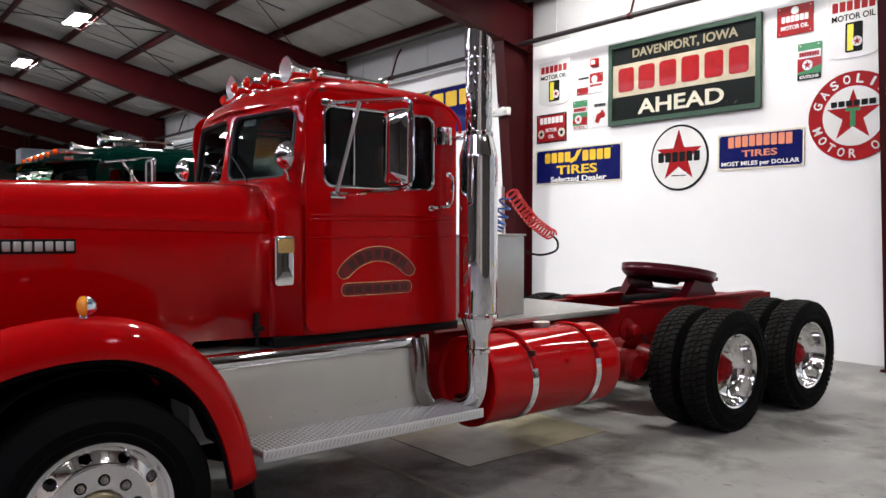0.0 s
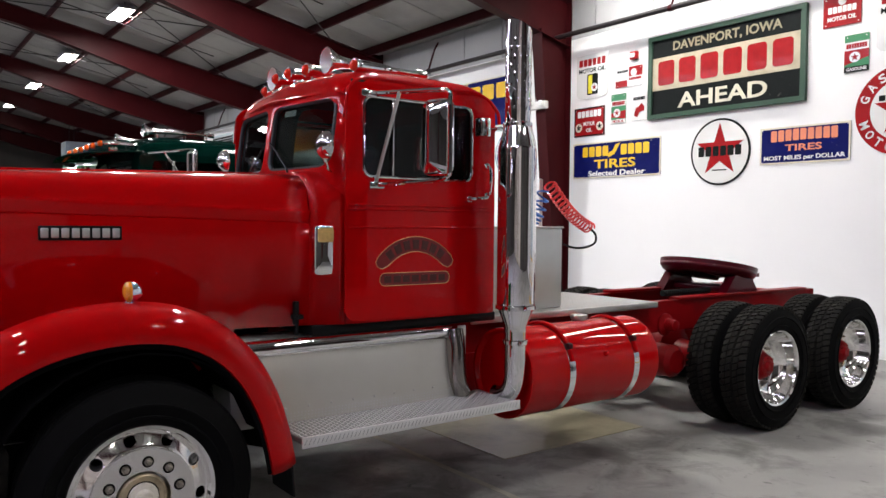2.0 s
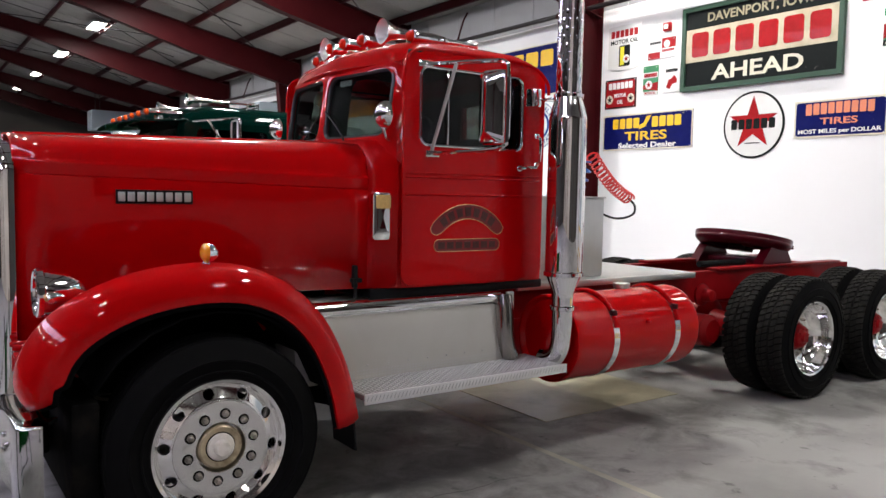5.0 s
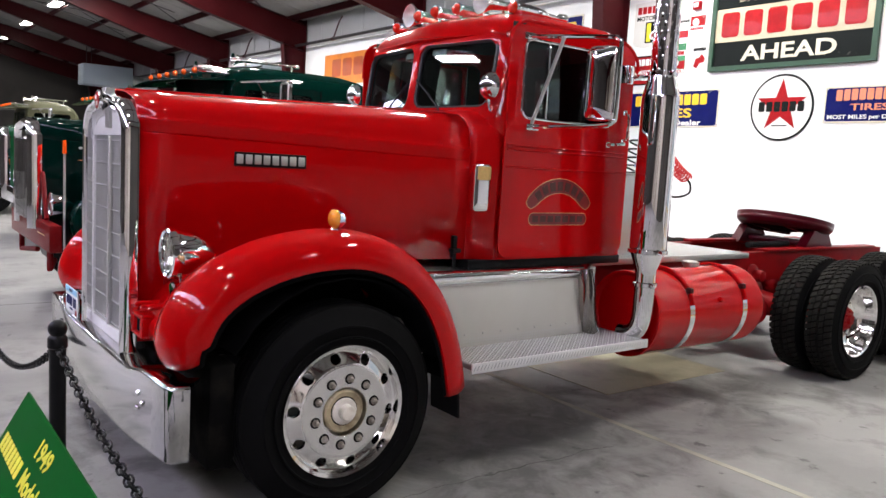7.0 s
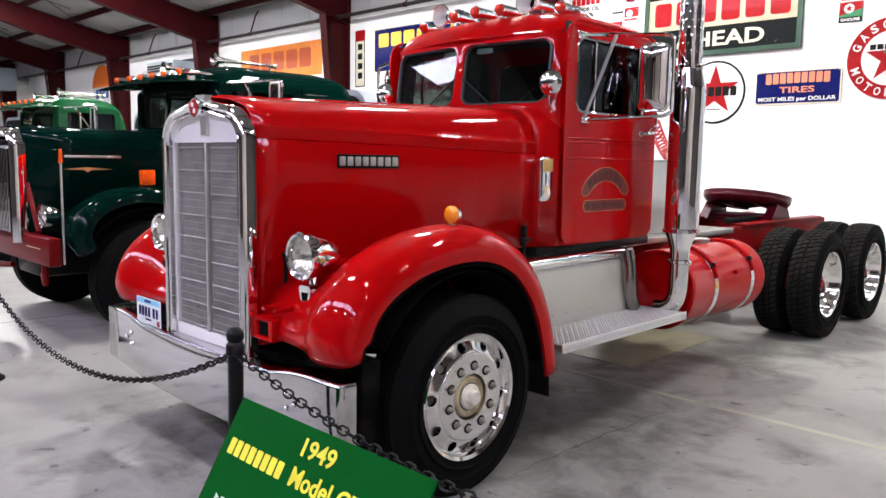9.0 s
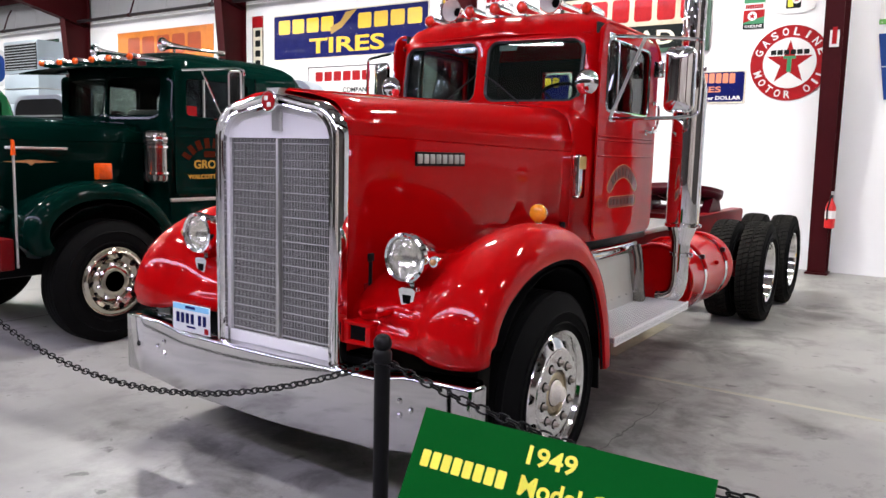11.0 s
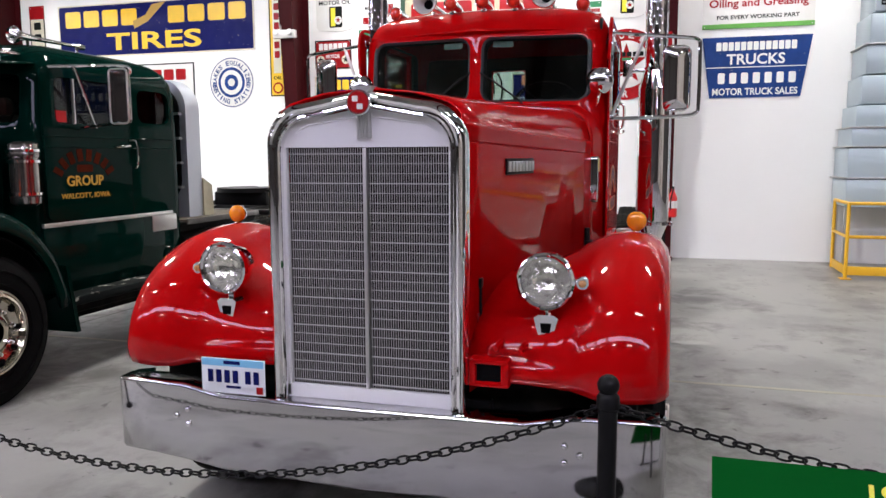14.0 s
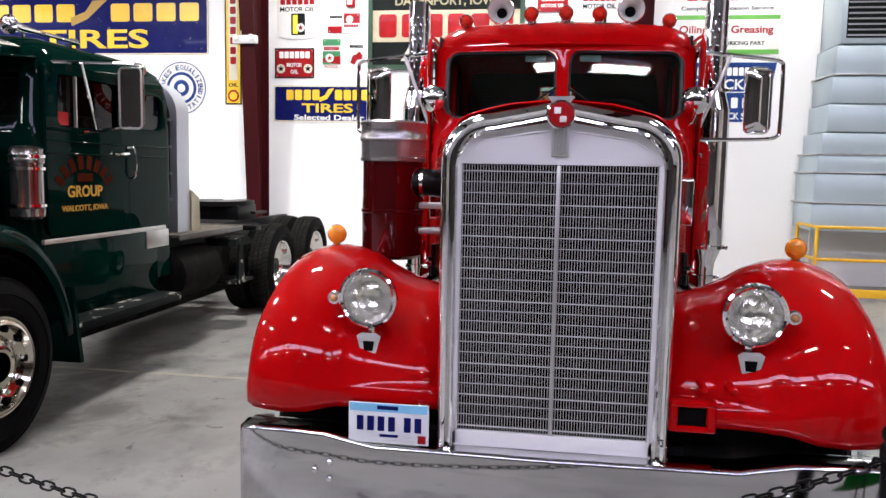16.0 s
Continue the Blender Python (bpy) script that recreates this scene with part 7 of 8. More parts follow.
def fittings():
    y, x = 3.33, WALL - 0.32
    th = thing("fire_extinguisher", (x, y, 0.75), "red fire extinguisher hung on the dark red column", "extinguisher")
    part("cylinder", lathe(B(), (x - 0.06, y, 0.78), (0, 0, 1), [(0, 0.05), (0.015, 0.068), (0.3, 0.068), (0.36, 0.045), (0.4, 0.024), (0.44, 0.024)], 24, (True, True)), HOSERED, th)
    part("label", lathe(B(), (x - 0.06, y, 0.92), (0, 0, 1), [(0, 0.0685), (0.001, 0.0695), (0.11, 0.0695), (0.111, 0.0685)], 24), WHITEPRINT, th)
    part("valve", box(B(), x - 0.11, x - 0.01, y - 0.02, y + 0.02, 1.21, 1.25, 0.008), BLACK, th)
    part("hose", tube(B(), smooth_path([(x - 0.1, y, 1.22), (x - 0.15, y, 1.2), (x - 0.15, y + 0.03, 1.05), (x - 0.13, y + 0.03, 0.9)], 5), 0.011, 8), BLACK, th)
    part("bracket", box(B(), x + 0.0, x + 0.03, y - 0.03, y + 0.03, 0.9, 1.3, 0.004), SATIN, th)
    xx = WALL - 0.28 - 0.27
    th = solid("column_tag", box(B(), WALL - 0.595, WALL - 0.585, 3.38, 3.50, 3.26, 3.65, 0.004), ENAMELW, "narrow white notice on the column", "notice")
    part("red_arrow", box(B(), WALL - 0.5985, WALL - 0.596, 3.41, 3.47, 3.3, 3.6, 0.0), SIGNRED, th)
    th = thing("emergency_light", (WALL - 0.62, 9.64, 3.7), "white emergency light box on a column", "lamp")
    part("case", box(B(), WALL - 0.7, WALL - 0.6, 9.45, 9.85, 3.7, 3.83, 0.012), ENAMELW, th)
    for yk in (9.52, 9.78):
        part("lamp_head", lathe(B(), (WALL - 0.7, yk, 3.79), (-1, 0, 0), [(0, 0.04), (0.03, 0.05), (0.05, 0.045)], 16, (True, True)), ENAMELW, th)
    th = solid("alarm_box", box(B(), WALL - 0.07, WALL - 0.001, 8.03, 8.17, 4.38, 4.51, 0.012), SIGNRED, "small red fire alarm box on the wall", "alarm")
    part("strobe", box(B(), WALL - 0.085, WALL - 0.07, 8.06, 8.14, 4.41, 4.48, 0.005), ENAMELW, th)
    # conduit drops beside the columns
    for yk in (9.95,):
        solid("conduit", tube(B(), [(WALL - 0.62, yk - 0.22, 3.83), (WALL - 0.66, yk - 0.22, 5.3)], 0.012, 8), SATIN, "thin grey conduit dropping down a column", "conduit")


def heater_unit(y0, y1, x0, zt, label):
    """A tall sheet-metal air unit: louvred head over ribbed ducting."""
    th = thing("air_unit", ((x0 + WALL) / 2, (y0 + y1) / 2, 0.1), label, "air unit", "air units")
    part("head", box(B(), x0 + 0.02, WALL - 0.02, y0, y1 - 0.24, 3.62, zt, 0.02), DUCT, th)
    part("louvre_recess", box(B(), x0 + 0.005, x0 + 0.022, y0 + 0.02, y1 - 0.31, 3.7, zt - 0.08), SIGNBLACK, th)
    k = 0
    z = 3.72
    while z < zt - 0.1:
        part("louvre", prism(B(), [(x0 - 0.012, z), (x0 + 0.012, z + 0.035), (x0 + 0.018, z + 0.035), (x0 - 0.004, z)], "y", y0 + 0.03, y1 - 0.32), GREYSHELL, th)
        z += 0.075
    for a, b, d in ((3.2, 3.6, -0.2), (2.8, 3.185, -0.17), (2.4, 2.785, -0.13), (2.1, 2.385, -0.08), (1.83, 2.085, -0.04), (1.4, 1.815, -0.01), (1.0, 1.385, 0.0)):
        part("duct_section", box(B(), x0 - 0.15 * d, WALL - 0.02, y0 + 0.0, y1 + d, a, b, 0.02), DUCT, th)
    for z, d in ((3.19, -0.18), (2.08, -0.05), (1.82, -0.02), (1.39, 0.0)):
        part("flange", box(B(), x0 - 0.02, WALL - 0.02, y0 - 0.0, y1 + 0.04 + d, z, z + 0.018, 0.003), SATIN, th)
    for yk in (y0 + 0.1, y1 - 0.05):
        part("leg", box(B(), x0 + 0.08, x0 + 0.13, yk - 0.025, yk + 0.025, 0.07, 1.02), SATIN, th)
        part("rear_leg", box(B(), WALL - 0.15, WALL - 0.1, yk - 0.025, yk + 0.025, 0.1, 1.02), SATIN, th)


def safety_rail():
    th = thing("safety_rail", (8.9, 0.3, 0.06), "yellow tube guard rail round the air unit", "guard rail")
    y0, x0, x1 = 1.07, 8.62, 9.5
    yk = -1.1
    part("post", tube(B(), [(x0, y0, 0.05), (x0, y0, 1.06)], 0.025, 10), SAFETY, th)
    part("post", tube(B(), [(x1, y0, 0.09), (x1, y0, 1.06)], 0.025, 10), SAFETY, th)
    part("post", tube(B(), [(x0, yk, 0.05), (x0, yk, 1.06)], 0.025, 10), SAFETY, th)
    for z in (1.07, 0.62):
        part("rail", tube(B(), [(x1, y0, z), (x0, y0, z), (x0, yk, z)], 0.023, 10), SAFETY, th)
    part("toe_board", box(B(), x0 - 0.015, x0 + 0.015, yk, y0, 0.1, 0.22, 0.004), SAFETY, th)
    part("toe_board", box(B(), x0, x1, y0 - 0.012, y0 + 0.012, 0.1, 0.22, 0.004), SAFETY, th)
    for yy in (y0, yk):
        part("foot_plate", box(B(), x0 - 0.07, x0 + 0.07, yy - 0.07, yy + 0.07, 0.045, 0.057), SAFETY, th)


def unit_heater(x, y, z):
    th = thing("unit_heater", (x, y, z), "grey box heater hung from the roof", "heater")
    part("case", box(B(), x - 1.05, x + 1.05, y - 0.5, y + 0.5, z - 0.45, z + 0.45, 0.03), DUCT, th)
    part("louvre_front", box(B(), x - 0.98, x + 0.98, y - 0.52, y - 0.5, z - 0.38, z + 0.38, 0.01), DUCT, th)
    for dx in (-0.8, -0.6):
        part("hanger", tube(B(), [(x + dx, y, z + 0.4), (x + dx, y, roof_z(x + dx) - 0.05)], 0.015, 6), PIPEDARK, th)
    part("flue", tube(B(), [(x + 1.0, y, z), (x + 1.6, y, z - 0.1)], 0.2, 14), SATIN, th)


fittings()
heater_unit(-1.0, 1.06, 8.95, 4.6, "tall pale sheet-metal air unit against the wall")
heater_unit(23.0, 25.0, 8.95, 4.5, "tall pale sheet-metal air unit far along the wall")
safety_rail()
unit_heater(7.9, 37.7, 4.75)

# ---- the other trucks ----


def other_truck(C2, x0, paint, full, label, name="truck"):
    """A conventional tractor with a long hood; C2: its axis, x0: a shift along x."""
    t = thing(name, (4.0 + x0, C2, 0), label, "truck")
    X = lambda v: v + x0

    def ym(off, s):
        return C2 - s * off
    # chassis
    for s in (1, -1):
        y = ym(0.43, s)
        part("frame_rail", prism(B(), [(y, 0.8), (y, 1.06), (y + s * 0.085, 1.06), (y + s * 0.085, 1.05), (y + s * 0.01, 1.05), (y + s * 0.01, 0.81), (y + s * 0.085, 0.81), (y + s * 0.085, 0.8)], "x", X(0.5), X(8.3)), BLACK, t)
    part("engine", box(B(), X(0.6), X(2.0), C2 - 0.33, C2 + 0.33, 0.5, 1.5, 0.05), BLACK, t)
    # hood
    def half(x):
        return 0.42 + 0.22 * (x - 0.45)
    rings = []
    for x, zb in ((0.48, 0.95), (0.9, 0.95), (1.3, 1.0), (1.6, 1.1), (1.95, 1.2)):
        w = half(x)
        h = [(w, zb), (w, 1.715), (w - 0.005, 1.72), (w, 1.725), (w - 0.005, 1.82), (w - 0.025, 1.86), (w - 0.08, 1.895), (w * 0.5, 1.92), (0.0, 1.94)]
        rings.append([(X(x), C2 - a, z) for a, z in h] + [(X(x), C2 + a, z) for a, z in h[-2::-1]])
    bm = B()
    skin(bm, rings, False)
    hd = part("hood", bm, paint, t)
    hd.modifiers.new("thick", "SOLIDIFY").thickness = 0.006
    for s in (1, -1):
        yy = ym(half(1.0) + 0.004, s)
        mm = Matrix.Translation((X(1.0), yy, 1.655)) @ Matrix.Rotation(-s * math.atan(0.22), 4, "Z")
        pl = B()
        box(pl, -0.2, 0.3, -0.005, 0.005, -0.012, 0.012, 0.004)
        bmesh.ops.transform(pl, matrix=mm, verts=pl.verts)
        part("name_strip", pl, SATIN, t, "chrome script strip on the hood")
        pl = B()
        prism(pl, [(-0.22, -0.12), (0.0, -0.1), (0.22, -0.12), (0.03, -0.128), (0.0, -0.15), (-0.03, -0.128)], "y", -0.002, 0.004)
        bmesh.ops.transform(pl, matrix=mm, verts=pl.verts)
        part("gilt_flourish", pl, GOLD, t)
    # radiator
    def arch(w, top, r):
        pts = [(-w, 0.86), (-w, top - r)] + [(-w + r - r * math.cos(radians(11.25 * k)), top - r + r * math.sin(radians(11.25 * k))) for k in range(1, 9)] + [(0, top + 0.03)]
        return pts + [(-p, q) for p, q in pts[-2::-1]]
    part("radiator", skin_open([[(X(x), C2 + p, q) for p, q in arch(w, tp, r)] for x, w, tp, r in ((0.5, 0.43, 1.9, 0.16), (0.43, 0.43, 1.9, 0.16), (0.39, 0.415, 1.885, 0.15), (0.37, 0.39, 1.86, 0.14), (0.385, 0.36, 1.83, 0.13), (0.41, 0.34, 1.81, 0.12), (0.47, 0.34, 1.81, 0.12))]), CHROME, t, "bright rounded radiator surround")
    part("header_panel", box(B(), X(0.395), X(0.42), C2 - 0.335, C2 + 0.335, 1.72, 1.8, 0.004), CHROME, t)
    part("core", box(B(), X(0.385), X(0.4), C2 - 0.33, C2 + 0.33, 0.95, 1.72), GRIME, t)
    for k in range(15):
        y = C2 - 0.3 + 0.6 * k / 14
        part("grille_slat", box(B(), X(0.368), X(0.386), y - 0.007, y + 0.007, 0.95, 1.72, 0.003, 1), CHROME, t)
    # bumper with marker stick
    bp = part("bumper", box(B(), X(0.44), X(0.55), C2 - 1.1, C2 + 1.1, 0.7, 0.95, 0.015), PUSHRED if full else CHROME, t, "deep red push bumper")
    if full:
        part("pinstripe", box(B(), X(0.432), X(0.437), C2 - 0.9, C2 - 0.55, 0.84, 0.848), GOLD, bp)
        for s in (1, -1):
            yy = ym(1.12, s)
            part("marker_stick", tube(B(), [(X(0.56), yy, 0.72), (X(0.56), yy, 1.62)], 0.01, 8), SATIN, bp)
            part("marker_tip", tube(B(), [(X(0.56), yy, 1.6), (X(0.56), yy, 1.72)], [0.019, 0.013], 10), ORANGELENS, bp)
            part("push_strut", tube(B(), [(X(0.48), ym(0.75, s), 0.98), (X(0.5), ym(0.42, s), 1.4)], 0.022, 8), PUSHRED, bp)
            part("hanger_strut", tube(B(), [(X(0.5), ym(0.8, s), 0.72), (X(0.5), ym(0.8, s), 0.52), (X(0.6), ym(0.45, s), 0.55)], 0.03, 8), PUSHRED, bp)
    # fenders, wheels
    for s in (1, -1):
        path = [(p.x, p.z) for p in smooth_path([(0.68, 0, 0.78), (0.62, 0, 0.92), (0.64, 0, 1.08), (0.74, 0, 1.22), (0.92, 0, 1.335), (1.18, 0, 1.39), (1.45, 0, 1.37), (1.7, 0, 1.27), (1.9, 0, 1.08), (2.02, 0, 0.88), (2.1, 0, 0.62)], 3)]
        n = len(path)
        rings = []
        for i, (x, z) in enumerate(path):
            a, b = path[max(0, i - 1)], path[min(n - 1, i + 1)]
            tx, tz = b[0] - a[0], b[1] - a[1]
            L = math.hypot(tx, tz)
            nx, nz = -tz / L, tx / L
            prof = [(1.2, -0.15), (1.225, -0.145), (1.23, -0.1), (1.21, -0.04), (1.16, -0.008), (1.08, 0.0), (0.95, -0.01), (0.85, -0.03), (0.75, -0.06), (0.6, -0.1), (0.45, -0.12)]
            rings.append([(X(x + nx * o), ym(y, s), z + nz * o) for y, o in prof])
        bm = B()
        skin(bm, rings, False)
        f = part("front_fender", bm, paint, t, angle=60)
        f.modifiers.new("thick", "SOLIDIFY").thickness = 0.012
        # near-black sheet whose colour stands for the shade in the wheel arch
        part("arch_shade_liner", skin_plate([[(X(1.32 + 0.66 * math.cos(a)), ym(y, s), 0.53 + 0.66 * math.sin(a)) for y in (1.15, 0.45)] for a in [radians(v) for v in range(150, 10, -20)]]), SHADEBLACK, t)
        side = 1 if s == 1 else -1
        wheel_tyre(t, X(1.32), ym(1.23, s), 0.53, 0.532, 0.27, 0.295, side, True)
        bm = B()
        lathe(bm, (X(1.32), ym(1.225, s), 0.53), (0, side, 0), [(0.02, 0.3), (-0.002, 0.3), (0.0, 0.288), (-0.02, 0.272), (-0.025, 0.255), (0.02, 0.235), (0.04, 0.2), (0.045, 0.19), (0.01, 0.15), (0.0, 0.12), (0.0, 0.09), (0.06, 0.085)], 48)
        wh = part("wheel", bm, WARMCHROME, t, "bright chrome disc wheel with round hand holes")
        part("hub", lathe(B(), (X(1.32), ym(1.2, s), 0.53), (0, side, 0), [(0.02, 0.1), (0.02, 0.005)], 24, (True, True)), SHADEBLACK, wh)
        bolt_ring(wh, X(1.32), ym(1.225, s) + side * 0.0, 0.53, side, 8, 0.155, 0.014, CHROME)
        # dark discs stand in for the shaded hand holes
        for k in range(10):
            a = 2 * math.pi * k / 10
            p = (X(1.32) + 0.222 * math.cos(a), 0.53 + 0.222 * math.sin(a))
            part("hole_shade_disc", cyl(B(), (p[0], ym(1.225, s), p[1]), (p[0], ym(1.225, s) + side * 0.03, p[1]), 0.016, n=14), SHADEBLACK, wh)
        # headlamp
        bm = B()
        lathe(bm, (X(0.52), ym(0.72, s), 1.12), (1, 0, 0), [(0.0, 0.1), (-0.008, 0.108), (0.0, 0.112), (0.05, 0.104), (0.13, 0.08), (0.19, 0.02)], 28, (False, True))
        hl = part("headlamp", bm, CHROME, t, "round chromed headlamp")
        part("lens", lathe(B(), (X(0.53), ym(0.72, s), 1.12), (-1, 0, 0), [(0, 0.1), (0.012, 0.07), (0.018, 0.02)], 28, (True, True)), LAMPGLASS, hl)
        # marker lamp on the fender, air canister beside the cowl
        part("marker_lamp", box(B(), X(1.29), X(1.41), ym(1.05, s) - 0.045, ym(1.05, s) + 0.045, 1.40, 1.54, 0.01), ORANGELENS, t, "orange fender marker lamp")
        x, y = X(1.93), ym(0.98, s)
        ac = part("air_canister", lathe(B(), (x, y, 1.36), (0, 0, 1), [(0, 0.08), (0.02, 0.105), (0.07, 0.11), (0.075, 0.1), (0.36, 0.1), (0.365, 0.11), (0.4, 0.11), (0.41, 0.105), (0.46, 0.1), (0.48, 0.06)], 28, (True, True)), DARKCHROME, t, "chrome air canister with bands")
        for z in (1.44, 1.68, 1.76):
            part("band", lathe(B(), (x, y, z), (0, 0, 1), [(0, 0.1), (0.002, 0.116), (0.02, 0.116), (0.022, 0.1)], 28), CHROME, ac)
        # step and lower cab panel
        part("running_board", box(B(), X(2.12), X(3.62), ym(1.17, s) if s == 1 else ym(0.85, s), ym(0.85, s) if s == 1 else ym(1.17, s), 0.56, 0.63, 0.012), CHIPPED, t, "dark running board with a chipped edge")
        ya, yb = sorted((ym(0.93, s), ym(0.96, s)))
        part("lower_panel", box(B(), X(2.1), X(3.6), ya, yb, 0.63, 1.17, 0.006), paint, t)
        ya, yb = sorted((ym(1.2, s), ym(0.5, s)))
        part("fender_apron", prism(B(), [(X(2.04), 0.9), (X(2.07), 0.9), (X(2.16), 0.36), (X(2.12), 0.36)], "y", ya, yb), paint, t)
    # cab
    def ring(xf, xr, h, z, r=0.17, bow=0.06):
        raw = []
        for k in range(7):
            a = radians(180 + 15 * k)
            raw.append((xf + r + r * math.cos(a), -h + r + r * math.sin(a)))
        for k in range(7):
            a = radians(270 + 15 * k)
            raw.append((xr - r + r * math.cos(a), -h + r + r * math.sin(a)))
        out = raw + [(x, -y) for x, y in reversed(raw)] + [(xf, (1 - 2 * k / 8) * (h - r)) for k in range(1, 8)]
        return [(X(x - bow * max(0, 1 - abs(y) / h) * (1 if x < (xf + xr) / 2 else 0)), C2 + y, z) for x, y in out]

    def shell(d):
        out = []
        for xf, xr, h, z in ((2.08, 3.98, 0.95, 0.75), (2.08, 3.98, 0.95, 1.6), (2.06, 3.98, 0.95, 1.88), (2.1, 3.98, 0.945, 2.0), (2.13, 3.975, 0.935, 2.3), (2.15, 3.95, 0.92, 2.42), (2.19, 3.9, 0.88, 2.51), (2.27, 3.82, 0.8, 2.575), (2.4, 3.66, 0.66, 2.625), (2.6, 3.4, 0.4, 2.645)):
            xr -= 0.0 if full else 0.62 + 0.25 * max(0.0, z - 2.0)
            out.append(ring(xf + d, xr - d, h - d, z + d if z == 0.75 else z - (d if z > 2.4 else 0), 0.18 - d))
        return out
    bm = B()
    skin(bm, shell(0.0), True, (True, True))
    cb = part("cab_body", bm, paint, t)
    inner = B()
    skin(inner, shell(0.035), True, (True, True))
    cuts = [inner]
    for s in (-1, 1):
        c = B()
        prism(c, [(C2 + s * p, q) for p, q in round_rect(0.03, 0.8, 1.99, 2.36, 0.06)], "x", X(1.8), X(2.4))
        cuts.append(c)
        c = B()
        prism(c, round_rect(X(2.28), X(3.08), 1.98, 2.36, 0.06), "y", C2 + s * 0.7, C2 + s * 1.1)
        cuts.append(c)
        if full:
            c = B()
            prism(c, round_rect(X(3.31), X(3.77), 2.03, 2.33, 0.09), "y", C2 + s * 0.7, C2 + s * 1.1)
            cuts.append(c)
    cut(cb, cuts)
    for s in (-1, 1):
        bm = B()
        skin(bm, [[(X(2.04 + 0.08 * p / 0.9 + 0.045 * (q - 1.95) + dx), C2 + s * p, q) for p, q in round_rect(0.02, 0.81, 1.98, 2.37, 0.06)] for dx in (0.02, 0.025)], True, (True, True))
        g = part("windscreen_pane", bm, PANE, t)
        g.visible_shadow = False
        out = C2 + s * 0.94
        d = part("door", prism(B(), round_rect(X(2.16), X(3.16), 1.22, 2.42, 0.06), "y", min(out, out + s * 0.022), max(out, out + s * 0.022)), paint, t)
        c = B()
        prism(c, round_rect(X(2.29), X(3.07), 1.99, 2.35, 0.055), "y", out - 0.1, out + 0.1)
        cut(d, [c])
        g = part("side_window", box(B(), X(2.28), X(3.08), out - s * 0.02 - 0.003, out - s * 0.02 + 0.003, 1.97, 2.37), SIDEPANE, d)
        g.visible_shadow = False
        part("vent_bar", box(B(), X(2.5), X(2.515), min(out, out + s * 0.02), max(out, out + s * 0.02), 1.99, 2.35), SATIN, d)
        if full:
            g = part("quarter_window", box(B(), X(3.29), X(3.79), out - s * 0.03 - 0.003, out - s * 0.03 + 0.003, 2.01, 2.35), SIDEPANE, t)
            g.visible_shadow = False
        part("handle", tube(B(), smooth_path([(X(2.95), out + s * 0.022, 1.81), (X(2.97), out + s * 0.06, 1.81), (X(3.12), out + s * 0.05, 1.82)], 4), 0.012, 8), CHROME, d)
        part("grab_handle", tube(B(), smooth_path([(X(3.2), out, 1.62), (X(3.2), out + s * 0.06, 1.65), (X(3.2), out + s * 0.06, 1.85), (X(3.15), out + s * 0.02, 1.87)], 4), 0.01, 8), CHROME, t)
        part("side_moulding", box(B(), X(2.1), X(3.74 if full else 3.2), min(out + s * 0.0, out + s * 0.03), max(out, out + s * 0.03), 1.17, 1.205, 0.008), SATIN, t, "bright side moulding")
        if full:
            part("corner_plate", box(B(), X(3.42), X(3.79), min(out, out + s * 0.028), max(out, out + s * 0.028), 1.02, 1.17, 0.008), SATIN, t, "worn bright corner plate")
        # mirror
        Y = lambda v: C2 + s * v
        bm = B()
        prism(bm, [(Y(p), q) for p, q in round_rect(1.27, 1.44, 1.99, 2.42, 0.03)], "x", X(2.55), X(2.59))
        mi = part("side_mirror", bm, DARKCHROME, t, "tall bright side mirror")
        part("rim", tube(B(), [(X(2.548), Y(p), q) for p, q in round_rect(1.27, 1.44, 1.99, 2.42, 0.03)], 0.008, 6, wrap=True), SATIN, mi)
        part("arm", tube(B(), smooth_path([(X(2.25), Y(0.95), 2.42), (X(2.45), Y(1.2), 2.44), (X(2.56), Y(1.43), 2.44), (X(2.58), Y(1.45), 2.38)], 5), 0.012, 8), CHROME, mi)
        part("brace", tube(B(), [(X(2.36), Y(1.1), 2.43), (X(2.74), Y(0.965), 1.97)], 0.012, 8), CHROME, mi)
        part("lower_arm", tube(B(), [(X(2.56), Y(1.36), 2.0), (X(2.52), Y(0.96), 1.95)], 0.012, 8), CHROME, mi)
        if full:
            m = Matrix(((1, 0, 0, X(2.58)), (0, 0, s, out + s * 0.024), (0, 1, 0, 0), (0, 0, 0, 1))) if s == -1 else Matrix(((-1, 0, 0, X(2.58)), (0, 0, s, out + s * 0.024), (0, 1, 0, 0), (0, 0, 0, 1)))
            gold = surface("gilt_letters", (0.5, 0.27, 0.03), 0.5, 0.2)
            lettering("letter", "GROUP", m @ Matrix.Translation((0, 1.53, 0)), 0.085, 0.42, gold, d)
            lettering("letter", "WALCOTT, IOWA", m @ Matrix.Translation((0, 1.405, 0)), 0.05, 0.56, gold, d)
            for k in range(8):
                a = radians(28 + 18 * (k - 3.5) * -1 + 62)
                cu, cv, ru = 0.33 * math.cos(a), 1.50 + 0.24 * math.sin(a), 0.05
                tx, tz = -math.sin(a), math.cos(a) * 0.72
                part("bar", flat(m, [(cu + tx * e * 0.032 + math.cos(a) * f * ru, cv + tz * e * 0.032 + math.sin(a) * f * ru) for e, f in ((-1, -1), (1, -1), (1, 1), (-1, 1))], -0.001, 0.002), RUSTPRINT, d)
            part("bar", flat(m, rect(-0.09, 0.09, 1.6, 1.66, 0.01), -0.001, 0.002), RUSTPRINT, d)
